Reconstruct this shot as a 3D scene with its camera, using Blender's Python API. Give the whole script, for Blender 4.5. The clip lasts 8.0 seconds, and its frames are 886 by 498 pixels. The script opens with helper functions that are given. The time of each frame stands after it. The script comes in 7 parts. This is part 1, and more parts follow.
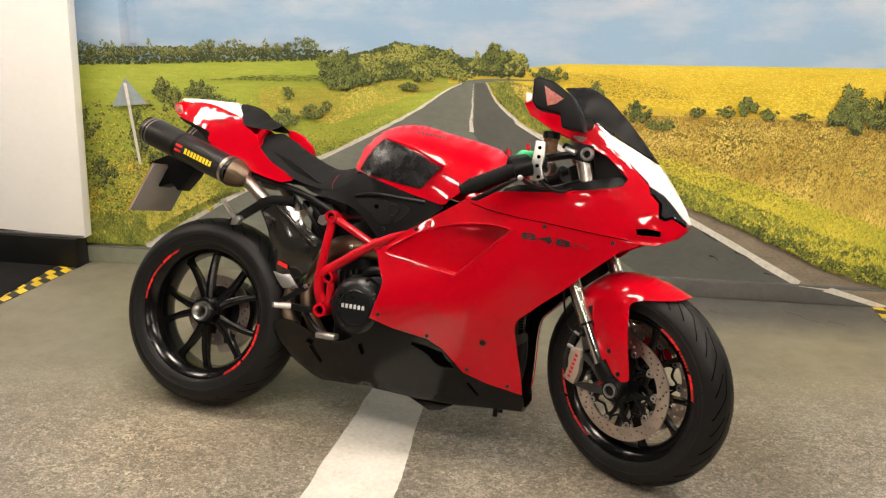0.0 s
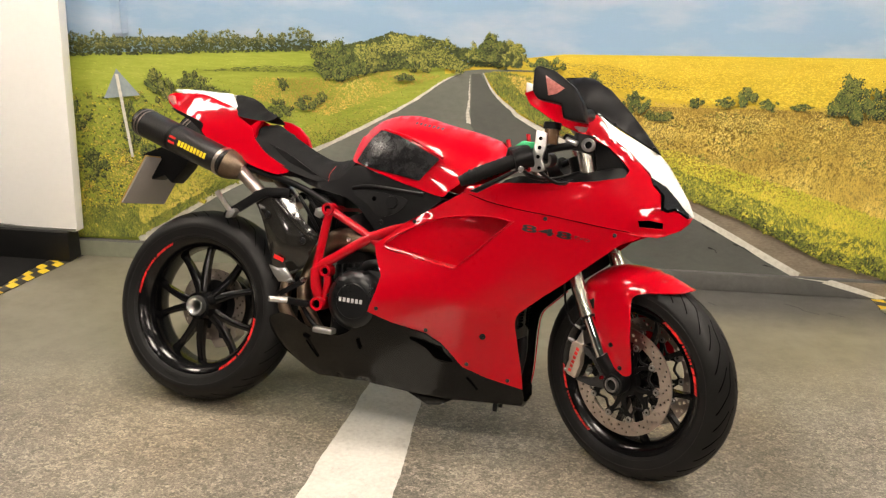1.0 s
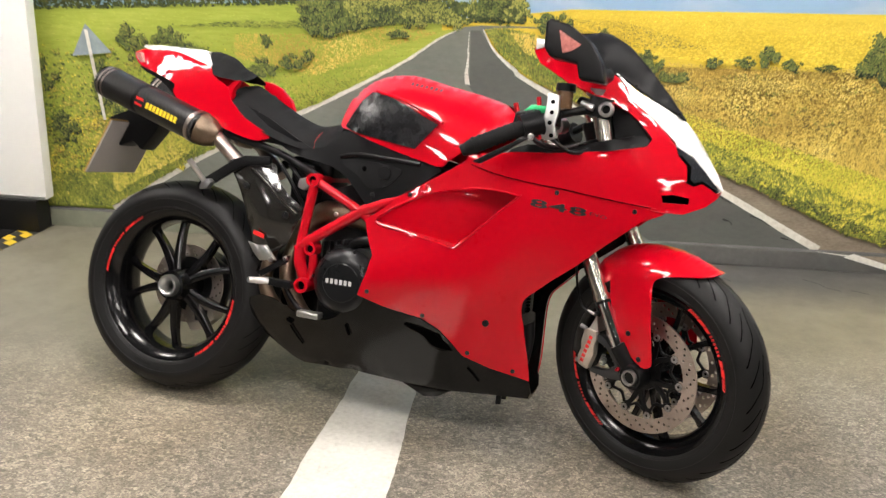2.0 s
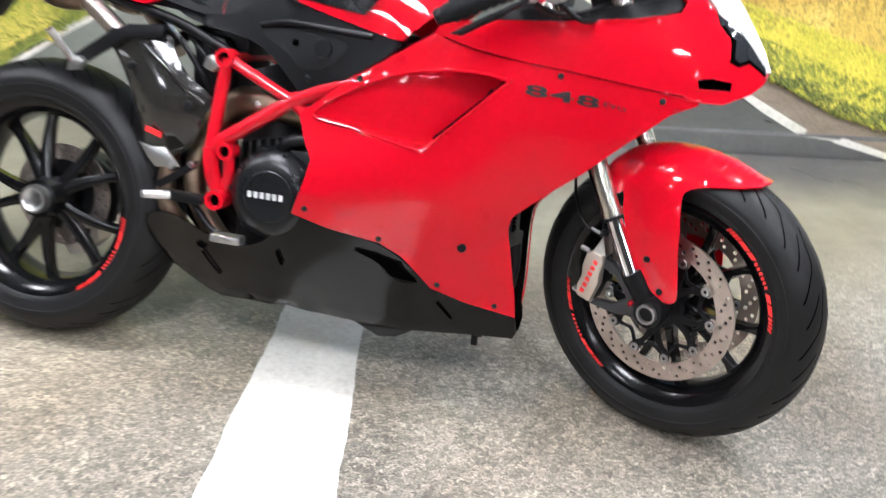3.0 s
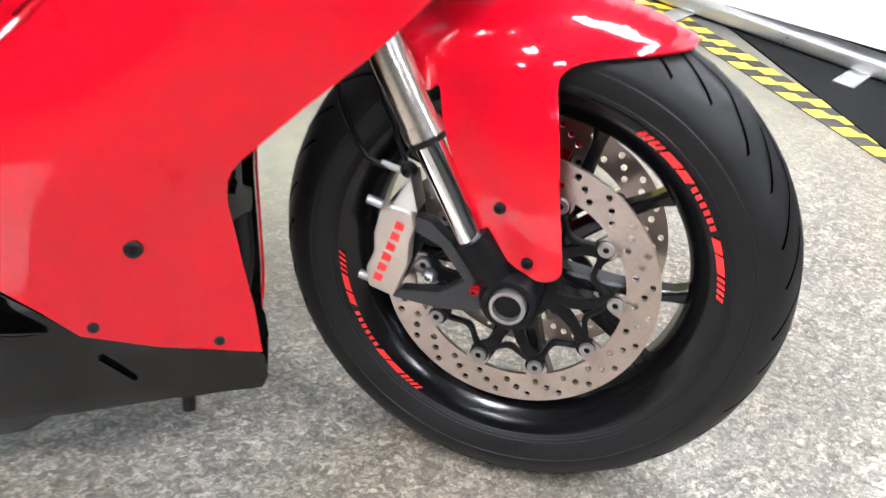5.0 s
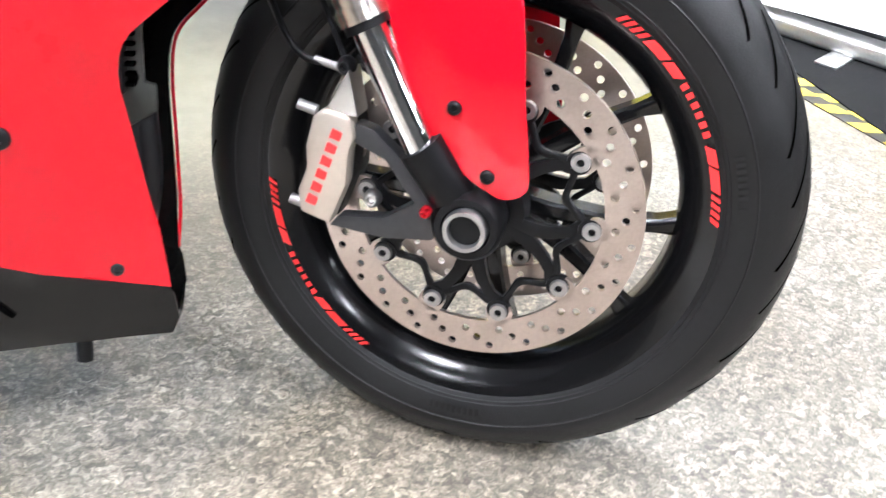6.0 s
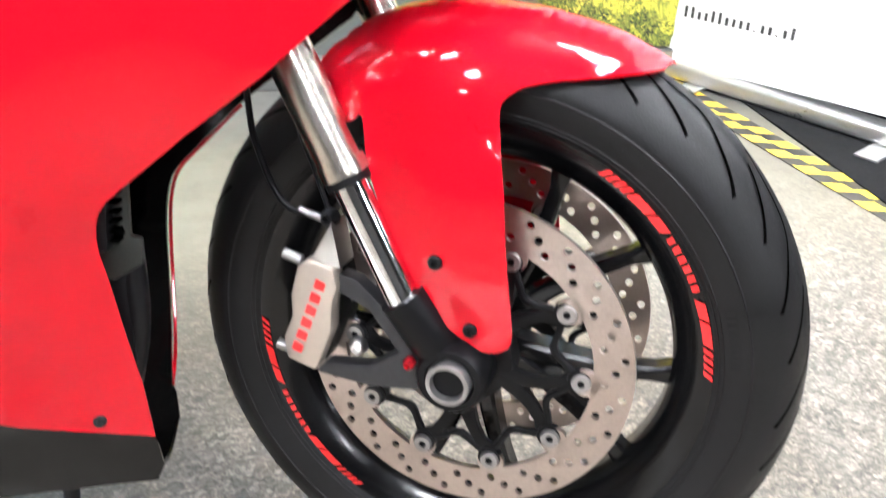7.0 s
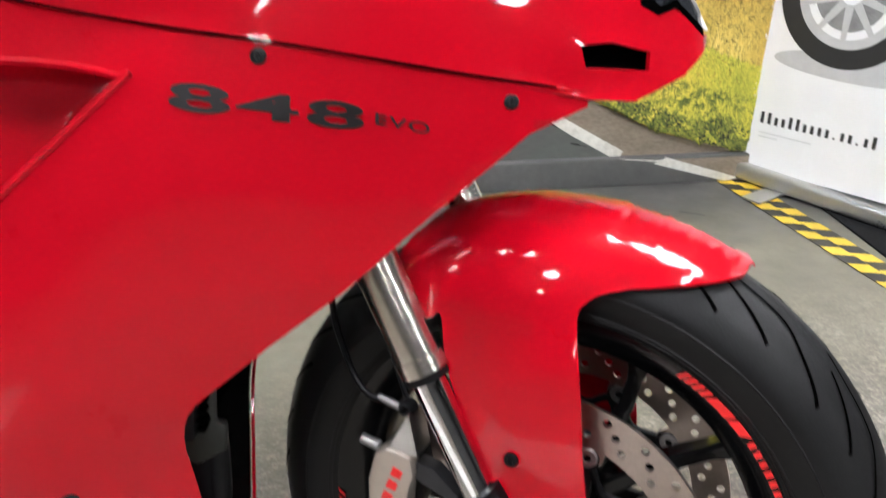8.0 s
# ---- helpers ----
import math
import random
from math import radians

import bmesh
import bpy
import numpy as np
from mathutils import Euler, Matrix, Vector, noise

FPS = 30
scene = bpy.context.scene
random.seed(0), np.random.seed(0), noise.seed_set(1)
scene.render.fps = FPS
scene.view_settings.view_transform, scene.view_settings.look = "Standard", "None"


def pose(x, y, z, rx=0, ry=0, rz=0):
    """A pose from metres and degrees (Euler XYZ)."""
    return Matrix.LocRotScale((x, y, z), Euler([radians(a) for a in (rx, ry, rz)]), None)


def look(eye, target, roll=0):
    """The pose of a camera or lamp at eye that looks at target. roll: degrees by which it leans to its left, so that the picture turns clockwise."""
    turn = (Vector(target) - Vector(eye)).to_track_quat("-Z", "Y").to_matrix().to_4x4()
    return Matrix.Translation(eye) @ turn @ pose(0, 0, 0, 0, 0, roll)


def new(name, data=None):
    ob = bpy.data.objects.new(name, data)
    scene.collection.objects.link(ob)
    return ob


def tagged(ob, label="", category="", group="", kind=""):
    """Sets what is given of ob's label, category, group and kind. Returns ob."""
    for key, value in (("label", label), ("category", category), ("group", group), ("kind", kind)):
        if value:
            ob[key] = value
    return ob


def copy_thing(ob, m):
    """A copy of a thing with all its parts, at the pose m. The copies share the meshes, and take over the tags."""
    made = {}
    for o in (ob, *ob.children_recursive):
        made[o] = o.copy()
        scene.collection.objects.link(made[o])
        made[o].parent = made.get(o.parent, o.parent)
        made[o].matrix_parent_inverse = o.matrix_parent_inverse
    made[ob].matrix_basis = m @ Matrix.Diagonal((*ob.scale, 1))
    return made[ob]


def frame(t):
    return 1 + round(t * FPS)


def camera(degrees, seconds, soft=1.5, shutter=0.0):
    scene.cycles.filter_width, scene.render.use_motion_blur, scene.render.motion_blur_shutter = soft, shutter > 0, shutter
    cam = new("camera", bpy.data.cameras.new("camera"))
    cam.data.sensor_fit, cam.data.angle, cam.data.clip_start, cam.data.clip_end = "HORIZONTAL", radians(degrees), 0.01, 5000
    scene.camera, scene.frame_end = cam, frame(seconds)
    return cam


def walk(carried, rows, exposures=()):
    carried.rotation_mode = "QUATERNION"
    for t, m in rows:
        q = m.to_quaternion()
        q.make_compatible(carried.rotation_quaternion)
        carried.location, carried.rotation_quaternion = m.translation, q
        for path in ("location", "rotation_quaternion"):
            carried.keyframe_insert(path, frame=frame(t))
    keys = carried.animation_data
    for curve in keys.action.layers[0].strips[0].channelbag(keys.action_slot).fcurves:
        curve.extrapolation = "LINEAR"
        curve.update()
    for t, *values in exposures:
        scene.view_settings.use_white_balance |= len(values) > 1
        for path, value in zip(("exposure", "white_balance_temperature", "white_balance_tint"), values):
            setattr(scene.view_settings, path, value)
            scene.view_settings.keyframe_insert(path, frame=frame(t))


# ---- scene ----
cam = camera(52.9, 8.0, 1.3, 0.5)
PATH = [
    (0, (0.033, 0.351, 1.479), (-0.28, 2.227, 0.858), 0.9),
    (0.5, (0.024, 0.358, 1.474), (-0.284, 2.233, 0.849), 0.8),
    (1, (0.009, 0.386, 1.466), (-0.287, 2.259, 0.83), 0.9),
    (2.5, (-0.122, 0.89, 1.354), (-0.351, 2.699, 0.533), 2.1),
    (3, (-0.24, 1.18, 1.269), (-0.287, 2.928, 0.299), 3.2),
    (3.5, (-0.339, 1.455, 1.196), (-0.185, 3.129, 0.111), 3.4),
    (4, (-0.311, 1.711, 1.116), (-0.024, 3.354, 0.012), 5.4),
    (4.5, (-0.298, 1.91, 1.028), (0.229, 3.46, -0.12), 6.4),
    (4.7, (-0.266, 1.962, 0.987), (0.32, 3.488, -0.166), 6.4),
    (5.8, (-0.223, 2.075, 0.742), (0.532, 3.577, -0.342), 8.3),
    (6, (-0.183, 2.067, 0.736), (0.537, 3.591, -0.34), 7.8),
    (6.5, (-0.127, 2.075, 0.743), (0.563, 3.642, -0.291), 7.3),
    (7, (-0.109, 2.095, 0.805), (0.504, 3.735, -0.162), 5.5),
    (7.5, (-0.102, 2.112, 0.853), (0.431, 3.81, -0.06), 4.3),
    (8, (-0.111, 2.139, 0.913), (0.359, 3.887, 0.063), 3.7),
]
EXPOSURES = [(0.0, 0.0, 7500, 14), (1.2, 0.05, 7450, 14), (2.4, 0.37, 6150, 12), (3.0, 0.8, 5800, 12), (3.5, 1.1, 5800, 12), (4.5, 1.05, 5750, 12),
             (6.0, 1.57, 5700, 12), (6.6, 1.62, 5700, 12), (7.0, 1.36, 5800, 12), (7.5, 0.75, 5850, 12), (8.0, 0.28, 5900, 12)]
walk(cam, [(t, look(eye, target, roll)) for t, eye, target, roll in PATH], EXPOSURES)

# ---- light: ceiling panels in a closed room whose unseen sides are added ----
world = bpy.data.worlds.new("world")
scene.world = world
world.use_nodes = True
world.node_tree.nodes["Background"].inputs[0].default_value = (0.9, 0.95, 1.0, 1)
world.node_tree.nodes["Background"].inputs[1].default_value = 0.01
PANEL_GLOW = 44.0


# ---- materials ----
def nodes_of(name):
    m = bpy.data.materials.new(name)
    m.use_nodes = True
    nt = m.node_tree
    return m, nt, nt.nodes["Principled BSDF"]


def node(nt, kind, **sockets):
    n = nt.nodes.new(kind)
    for key, value in sockets.items():
        n.inputs[key.replace("_", " ")].default_value = value
    return n


def ramp(nt, fac, stops):
    r = nt.nodes.new("ShaderNodeValToRGB")
    while len(r.color_ramp.elements) < len(stops):
        r.color_ramp.elements.new(0.5)
    for e, (p, c) in zip(r.color_ramp.elements, stops):
        e.position, e.color = p, (*c, 1)
    nt.links.new(fac, r.inputs[0])
    return r.outputs[0]


def surface(name, base, rough=0.5, metal=0.0, vary=0.12, scale=12.0, bump=0.0, bump_scale=300.0, coat=0.0, rough_vary=0.1, spec=0.5):
    """A material whose colour and gloss drift at a large and a small scale."""
    m, nt, b = nodes_of(name)
    co = nt.nodes.new("ShaderNodeTexCoord").outputs["Object"]
    big = node(nt, "ShaderNodeTexNoise", Scale=scale, Detail=4.0)
    fine = node(nt, "ShaderNodeTexNoise", Scale=scale * 14, Detail=3.0)
    nt.links.new(co, big.inputs["Vector"])
    nt.links.new(co, fine.inputs["Vector"])
    mix = nt.nodes.new("ShaderNodeMath")
    mix.operation = "MULTIPLY_ADD"
    nt.links.new(fine.outputs[0], mix.inputs[0])
    mix.inputs[1].default_value = 0.45
    half = nt.nodes.new("ShaderNodeMath")
    half.operation = "MULTIPLY"
    half.inputs[1].default_value = 0.55
    nt.links.new(big.outputs[0], half.inputs[0])
    nt.links.new(half.outputs[0], mix.inputs[2])
    lo, hi = [c * (1 - vary) for c in base], [min(1, c * (1 + vary)) for c in base]
    nt.links.new(ramp(nt, mix.outputs[0], [(0.3, lo), (0.7, hi)]), b.inputs["Base Color"])
    mr = node(nt, "ShaderNodeMapRange")
    nt.links.new(mix.outputs[0], mr.inputs[0])
    mr.inputs[1].default_value, mr.inputs[2].default_value = 0.3, 0.7
    mr.inputs[3].default_value, mr.inputs[4].default_value = max(0.02, rough - rough_vary), min(1, rough + rough_vary)
    nt.links.new(mr.outputs[0], b.inputs["Roughness"])
    b.inputs["Metallic"].default_value = metal
    b.inputs["Specular IOR Level"].default_value = spec
    b.inputs["Coat Weight"].default_value = coat
    b.inputs["Coat Roughness"].default_value = 0.03
    if bump:
        grain = node(nt, "ShaderNodeTexNoise", Scale=bump_scale, Detail=3.0)
        nt.links.new(co, grain.inputs["Vector"])
        bn = node(nt, "ShaderNodeBump", Strength=bump, Distance=0.001)
        nt.links.new(grain.outputs[0], bn.inputs["Height"])
        nt.links.new(bn.outputs[0], b.inputs["Normal"])
    return m


RED = surface("red_paint", (0.47, 0.0015, 0.010), 0.3, vary=0.05, scale=3, coat=0.72, rough_vary=0.04, spec=0.05)
FRAME_RED = surface("red_frame_enamel", (0.46, 0.003, 0.012), 0.35, vary=0.06, scale=8, coat=0.6, spec=0.15)
WHITE = surface("white_paint", (0.8, 0.79, 0.77), 0.25, vary=0.03, coat=0.8)
RUBBER = surface("tyre_rubber", (0.0072, 0.0070, 0.0073), 0.48, vary=0.35, scale=14, bump=0.2, bump_scale=500, spec=0.25)
# near-black standing in for shade in grooves, slots and bores; also dark trim
SHADE_TRIM_BLACK = surface("shade_and_trim_black", (0.0012, 0.0012, 0.0012), 0.95, vary=0.1, spec=0.0)
RIM_BLACK = surface("gloss_black_rim", (0.003, 0.003, 0.0034), 0.22, vary=0.2, coat=0.12, rough_vary=0.05, spec=0.3)
MATT_BLACK = surface("matt_black_plastic", (0.0036, 0.0036, 0.0042), 0.40, vary=0.25, bump=0.12, bump_scale=900, spec=0.18)
PAN_BLACK = surface("satin_black_panel", (0.0042, 0.004, 0.0038), 0.17, vary=0.15, scale=6, coat=0.08, spec=0.22)
DARK_METAL = surface("dark_cast_metal", (0.0095, 0.0095, 0.0105), 0.42, 0.4, vary=0.3, bump=0.3, bump_scale=500, spec=0.35)
GREY_CASE = surface("dark_engine_cover", (0.007, 0.0075, 0.0085), 0.32, 0.3, vary=0.2, bump=0.15, bump_scale=700, spec=0.4)
ALLOY = surface("machined_alloy", (0.60, 0.59, 0.58), 0.32, 1.0, vary=0.06, scale=12, rough_vary=0.05)
CHROME = surface("chromed_tube", (0.78, 0.78, 0.79), 0.08, 1.0, vary=0.04, rough_vary=0.03)
TANK_GREY = surface("grey_cast_tank", (0.03, 0.032, 0.026), 0.5, 0.2, vary=0.15, bump=0.2, bump_scale=500)
AXLE = surface("satin_axle_alloy", (0.34, 0.33, 0.325), 0.38, 0.9, vary=0.1)
CAST_GREY = surface("grey_cast_bracket", (0.03, 0.03, 0.032), 0.38, 0.3, vary=0.2, bump=0.25, bump_scale=500)
GOLDISH = surface("titanium_grey_tube", (0.60, 0.55, 0.49), 0.26, 1.0, vary=0.04, scale=4, rough_vary=0.02)
STEEL = surface("brake_steel", (0.46, 0.39, 0.35), 0.33, 1.0, vary=0.12, scale=25, rough_vary=0.05)
BRONZE = surface("heat_stained_steel", (0.20, 0.145, 0.105), 0.42, 1.0, vary=0.3, scale=18)
CALIPER = surface("anodised_caliper", (0.50, 0.44, 0.375), 0.38, 0.7, vary=0.08)
SEAT_BLACK = surface("black_seat_suede", (0.006, 0.006, 0.0065), 0.85, vary=0.3, scale=20, bump=0.5, bump_scale=1200, spec=0.2)
DECAL_RED = surface("red_decal", (0.75, 0.02, 0.02), 0.4, vary=0.05)
DECAL_GREY = surface("grey_decal", (0.48, 0.48, 0.48), 0.4, vary=0.05)
DECAL_YELLOW = surface("yellow_decal", (0.85, 0.6, 0.03), 0.4, vary=0.05)
DECAL_BLACK = surface("black_decal", (0.01, 0.008, 0.008), 0.35, vary=0.05)
GREEN = surface("green_anodised", (0.02, 0.42, 0.16), 0.35, 0.3, vary=0.1)
RED_ANOD = surface("red_anodised", (0.5, 0.01, 0.02), 0.3, 0.6, vary=0.1)
PLATE = surface("plain_plate", (0.42, 0.39, 0.37), 0.5, vary=0.06)
PLATE_EDGE = surface("amber_plate_edge", (0.6, 0.36, 0.08), 0.5, vary=0.06)
LENS_DARK = surface("smoked_lamp_glass", (0.02, 0.022, 0.025), 0.06, vary=0.1, coat=1.0)
LENS_RED = surface("pale_red_lens", (0.45, 0.16, 0.14), 0.15, vary=0.5, scale=120, coat=1.0)
SCREEN = surface("black_tinted_screen", (0.006, 0.006, 0.007), 0.5, vary=0.1, rough_vary=0.02, spec=0.12)
FLUID = surface("smoked_reservoir", (0.16, 0.09, 0.05), 0.25, vary=0.2, coat=0.5)
BOARD_WHITE = surface("white_board", (0.93, 0.93, 0.91), 0.45, vary=0.02, scale=3)
PLINTH_BLACK = surface("black_plinth", (0.008, 0.008, 0.008), 0.4, vary=0.3, spec=0.3)
CARPET = surface("black_carpet", (0.009, 0.009, 0.0095), 0.9, vary=0.3, bump=0.6, bump_scale=900, spec=0.2)
TAPE_YELLOW = surface("yellow_hazard_tape", (0.75, 0.52, 0.04), 0.5, vary=0.12, scale=25)
TAPE_BLACK = surface("black_hazard_tape", (0.03, 0.028, 0.025), 0.5, vary=0.2, scale=25)
ALU = surface("brushed_aluminium", (0.55, 0.55, 0.54), 0.35, 0.9, vary=0.08)
BANNER_WHITE = surface("banner_film", (0.88, 0.88, 0.88), 0.4, vary=0.02)
BANNER_GREY = surface("banner_print_grey", (0.25, 0.25, 0.25), 0.5, vary=0.3, scale=30)
BANNER_DARK = surface("banner_print_dark", (0.025, 0.025, 0.025), 0.5, vary=0.2, scale=30)
BANNER_PALE = surface("banner_print_pale", (0.55, 0.55, 0.55), 0.5, vary=0.1, scale=30)
# ceiling and wall colours set dark so the paint reflects little but the panels
CEILING = surface("dark_unseen_ceiling", (0.05, 0.05, 0.048), 0.9, vary=0.06)
SHOP_WALL = surface("dimmed_wall_paint", (0.06, 0.058, 0.055), 0.8, vary=0.06, scale=2)


def carbon(name):
    """Woven carbon under lacquer."""
    m, nt, b = nodes_of(name)
    co = nt.nodes.new("ShaderNodeTexCoord").outputs["Object"]
    chk = node(nt, "ShaderNodeTexChecker", Scale=260.0)
    chk.inputs[1].default_value, chk.inputs[2].default_value = (0.006, 0.006, 0.0065, 1), (0.022, 0.021, 0.020, 1)
    big = node(nt, "ShaderNodeTexNoise", Scale=18.0, Detail=3.0)
    nt.links.new(co, chk.inputs["Vector"])
    nt.links.new(co, big.inputs["Vector"])
    nt.links.new(chk.outputs[0], b.inputs["Base Color"])
    mr = node(nt, "ShaderNodeMapRange")
    mr.inputs[3].default_value, mr.inputs[4].default_value = 0.32, 0.42
    nt.links.new(big.outputs[0], mr.inputs[0])
    nt.links.new(mr.outputs[0], b.inputs["Roughness"])
    b.inputs["Coat Weight"].default_value = 0.2
    b.inputs["Specular IOR Level"].default_value = 0.25
    return m


CARBON = carbon("carbon_weave")
SHIELD_GLOSS = surface("lacquered_carbon", (0.016, 0.015, 0.0135), 0.16, vary=0.4, scale=60, coat=0.5, rough_vary=0.05)
INSERT = surface("scuffed_black_film", (0.007, 0.007, 0.008), 0.26, vary=0.5, scale=40, bump=0.8, bump_scale=140, coat=0.0, rough_vary=0.12, spec=0.3)


def glow(name, colour, strength):
    m, nt, b = nodes_of(name)
    b.inputs["Base Color"].default_value = (0.9, 0.9, 0.9, 1)
    b.inputs["Emission Color"].default_value = (*colour, 1)
    b.inputs["Emission Strength"].default_value = strength
    return m


DIFFUSER = glow("lit_diffuser", (1.0, 0.97, 0.92), PANEL_GLOW)


def sunny(stops):
    """Lifts the printed colours a little, as pale ink on white film does."""
    return [(p, (r * 1.22 + 0.004, g * 1.22 + 0.005, b * 1.2 + 0.007)) for p, (r, g, b) in stops]


def print_mat(name, stops, scale, stretch=(1, 1, 1), detail=8.0, rough=0.75, second=0.0):
    """A printed picture surface: layered noise through a colour ramp."""
    m, nt, b = nodes_of(name)
    co = nt.nodes.new("ShaderNodeTexCoord").outputs["Object"]
    mp = nt.nodes.new("ShaderNodeMapping")
    mp.inputs["Scale"].default_value = stretch
    nt.links.new(co, mp.inputs[0])
    n1 = node(nt, "ShaderNodeTexNoise", Scale=scale, Detail=detail, Roughness=0.65)
    n2 = node(nt, "ShaderNodeTexNoise", Scale=scale * 0.12, Detail=3.0)
    nt.links.new(mp.outputs[0], n1.inputs["Vector"])
    nt.links.new(mp.outputs[0], n2.inputs["Vector"])
    mx = nt.nodes.new("ShaderNodeMix")
    mx.inputs[0].default_value = second
    nt.links.new(n1.outputs[0], mx.inputs[2])
    nt.links.new(n2.outputs[0], mx.inputs[3])
    nt.links.new(ramp(nt, mx.outputs[0], stops), b.inputs["Base Color"])
    b.inputs["Roughness"].default_value = rough
    return m


def island_mat(name, stops, rough=0.75, patch=2.5, share=0.5):
    """Printed blades and leaves: each piece takes its own tone, drifting in patches."""
    m, nt, b = nodes_of(name)
    geo = nt.nodes.new("ShaderNodeNewGeometry")
    co = nt.nodes.new("ShaderNodeTexCoord").outputs["Object"]
    n2 = node(nt, "ShaderNodeTexNoise", Scale=patch, Detail=3.0)
    nt.links.new(co, n2.inputs["Vector"])
    mr = node(nt, "ShaderNodeMapRange")
    mr.inputs[1].default_value, mr.inputs[2].default_value = 0.3, 0.7
    nt.links.new(n2.outputs[0], mr.inputs[0])
    mx = nt.nodes.new("ShaderNodeMix")
    mx.inputs[0].default_value = share
    nt.links.new(geo.outputs["Random Per Island"], mx.inputs[2])
    nt.links.new(mr.outputs[0], mx.inputs[3])
    nt.links.new(ramp(nt, mx.outputs[0], sunny(stops)), b.inputs["Base Color"])
    b.inputs["Roughness"].default_value = rough
    return m


def sky_print():
    m, nt, b = nodes_of("printed_sky")
    co = nt.nodes.new("ShaderNodeTexCoord").outputs["Object"]
    sep = nt.nodes.new("ShaderNodeSeparateXYZ")
    nt.links.new(co, sep.inputs[0])
    mp = nt.nodes.new("ShaderNodeMapping")
    mp.inputs["Scale"].default_value = (1, 1, 3)
    nt.links.new(co, mp.inputs[0])
    cl = node(nt, "ShaderNodeTexNoise", Scale=2.2, Detail=6.0, Roughness=0.55)
    nt.links.new(mp.outputs[0], cl.inputs["Vector"])
    blue = ramp(nt, sep.outputs[2], [(0.0, (0.30, 0.46, 0.66)), (1.0, (0.30, 0.46, 0.66))])
    cloud = ramp(nt, cl.outputs[0], [(0.45, (0.28, 0.44, 0.62)), (0.72, (0.52, 0.58, 0.66))])
    mx = nt.nodes.new("ShaderNodeMix")
    mx.data_type = "RGBA"
    mx.inputs[0].default_value = 0.8
    nt.links.new(blue, mx.inputs[6])
    nt.links.new(cloud, mx.inputs[7])
    nt.links.new(mx.outputs[2], b.inputs["Base Color"])
    b.inputs["Roughness"].default_value = 0.7
    return m


SKY_PRINT = sky_print()
FIELD_GREEN = print_mat("printed_green_field", [(0.3, (0.26, 0.33, 0.04)), (0.5, (0.36, 0.43, 0.058)), (0.72, (0.49, 0.53, 0.10))], 30, (0.35, 1, 3), second=0.4)
FIELD_YELLOW = print_mat("printed_yellow_field", [(0.3, (0.50, 0.35, 0.03)), (0.45, (0.72, 0.54, 0.05)), (0.72, (0.84, 0.66, 0.09))], 60, (0.4, 1, 4), second=0.3)
VERGE_BASE = print_mat("printed_verge", [(0.3, (0.16, 0.12, 0.025)), (0.5, (0.36, 0.24, 0.045)), (0.7, (0.56, 0.38, 0.07))], 45, (1, 1, 1.6), second=0.45)
ROAD_PRINT = print_mat("printed_road", [(0.3, (0.13, 0.14, 0.118)), (0.6, (0.185, 0.195, 0.165)), (0.8, (0.24, 0.245, 0.21))], 30, (1, 1, 2), second=0.6)
ROAD_LANE = print_mat("printed_dark_lane", [(0.3, (0.085, 0.090, 0.082)), (0.6, (0.115, 0.12, 0.108)), (0.8, (0.15, 0.155, 0.14))], 30, (1, 1, 2), second=0.6)
DUST_PRINT = print_mat("printed_dust_edge", [(0.3, (0.16, 0.13, 0.095)), (0.6, (0.29, 0.24, 0.175)), (0.8, (0.38, 0.32, 0.24))], 60, (1, 1, 3), second=0.4)
LINE_PRINT = print_mat("printed_white_line", [(0.3, (0.55, 0.53, 0.46)), (0.6, (0.76, 0.74, 0.67)), (0.8, (0.85, 0.83, 0.76))], 60, second=0.2)
MEADOW = island_mat("printed_meadow_blades", [(0.15, (0.18, 0.22, 0.035)), (0.4, (0.38, 0.36, 0.05)), (0.62, (0.52, 0.44, 0.07)), (0.85, (0.66, 0.52, 0.14))], patch=4, share=0.5)
MEADOW_DARK = island_mat("printed_meadow_shade", [(0.2, (0.03, 0.04, 0.008)), (0.5, (0.09, 0.10, 0.016)), (0.85, (0.20, 0.16, 0.03))], patch=4, share=0.4)
MEADOW_GREEN = island_mat("printed_weed_leaves", [(0.2, (0.06, 0.085, 0.018)), (0.5, (0.16, 0.20, 0.03)), (0.85, (0.33, 0.35, 0.06))], patch=5, share=0.4)
FIELD_FLECK = island_mat("printed_field_streaks", [(0.2, (0.26, 0.32, 0.04)), (0.5, (0.40, 0.44, 0.06)), (0.85, (0.55, 0.55, 0.11))], patch=5, share=0.3)
STRAW = island_mat("printed_dry_grass", [(0.15, (0.34, 0.22, 0.04)), (0.4, (0.50, 0.345, 0.065)), (0.65, (0.63, 0.46, 0.09)), (0.9, (0.80, 0.64, 0.19))], patch=3.5, share=0.62)
DRY_DARK = island_mat("printed_dry_shade", [(0.2, (0.13, 0.10, 0.025)), (0.5, (0.22, 0.165, 0.038)), (0.85, (0.34, 0.24, 0.055))], patch=5, share=0.4)
BRIGHT = island_mat("printed_bright_verge", [(0.15, (0.30, 0.32, 0.035)), (0.45, (0.50, 0.46, 0.045)), (0.7, (0.66, 0.55, 0.06)), (0.92, (0.78, 0.64, 0.12))], patch=4, share=0.45)
EDGE_GREEN = island_mat("printed_edge_grass", [(0.15, (0.04, 0.058, 0.01)), (0.4, (0.11, 0.14, 0.02)), (0.7, (0.25, 0.265, 0.036)), (0.92, (0.45, 0.41, 0.07))], patch=9, share=0.4)
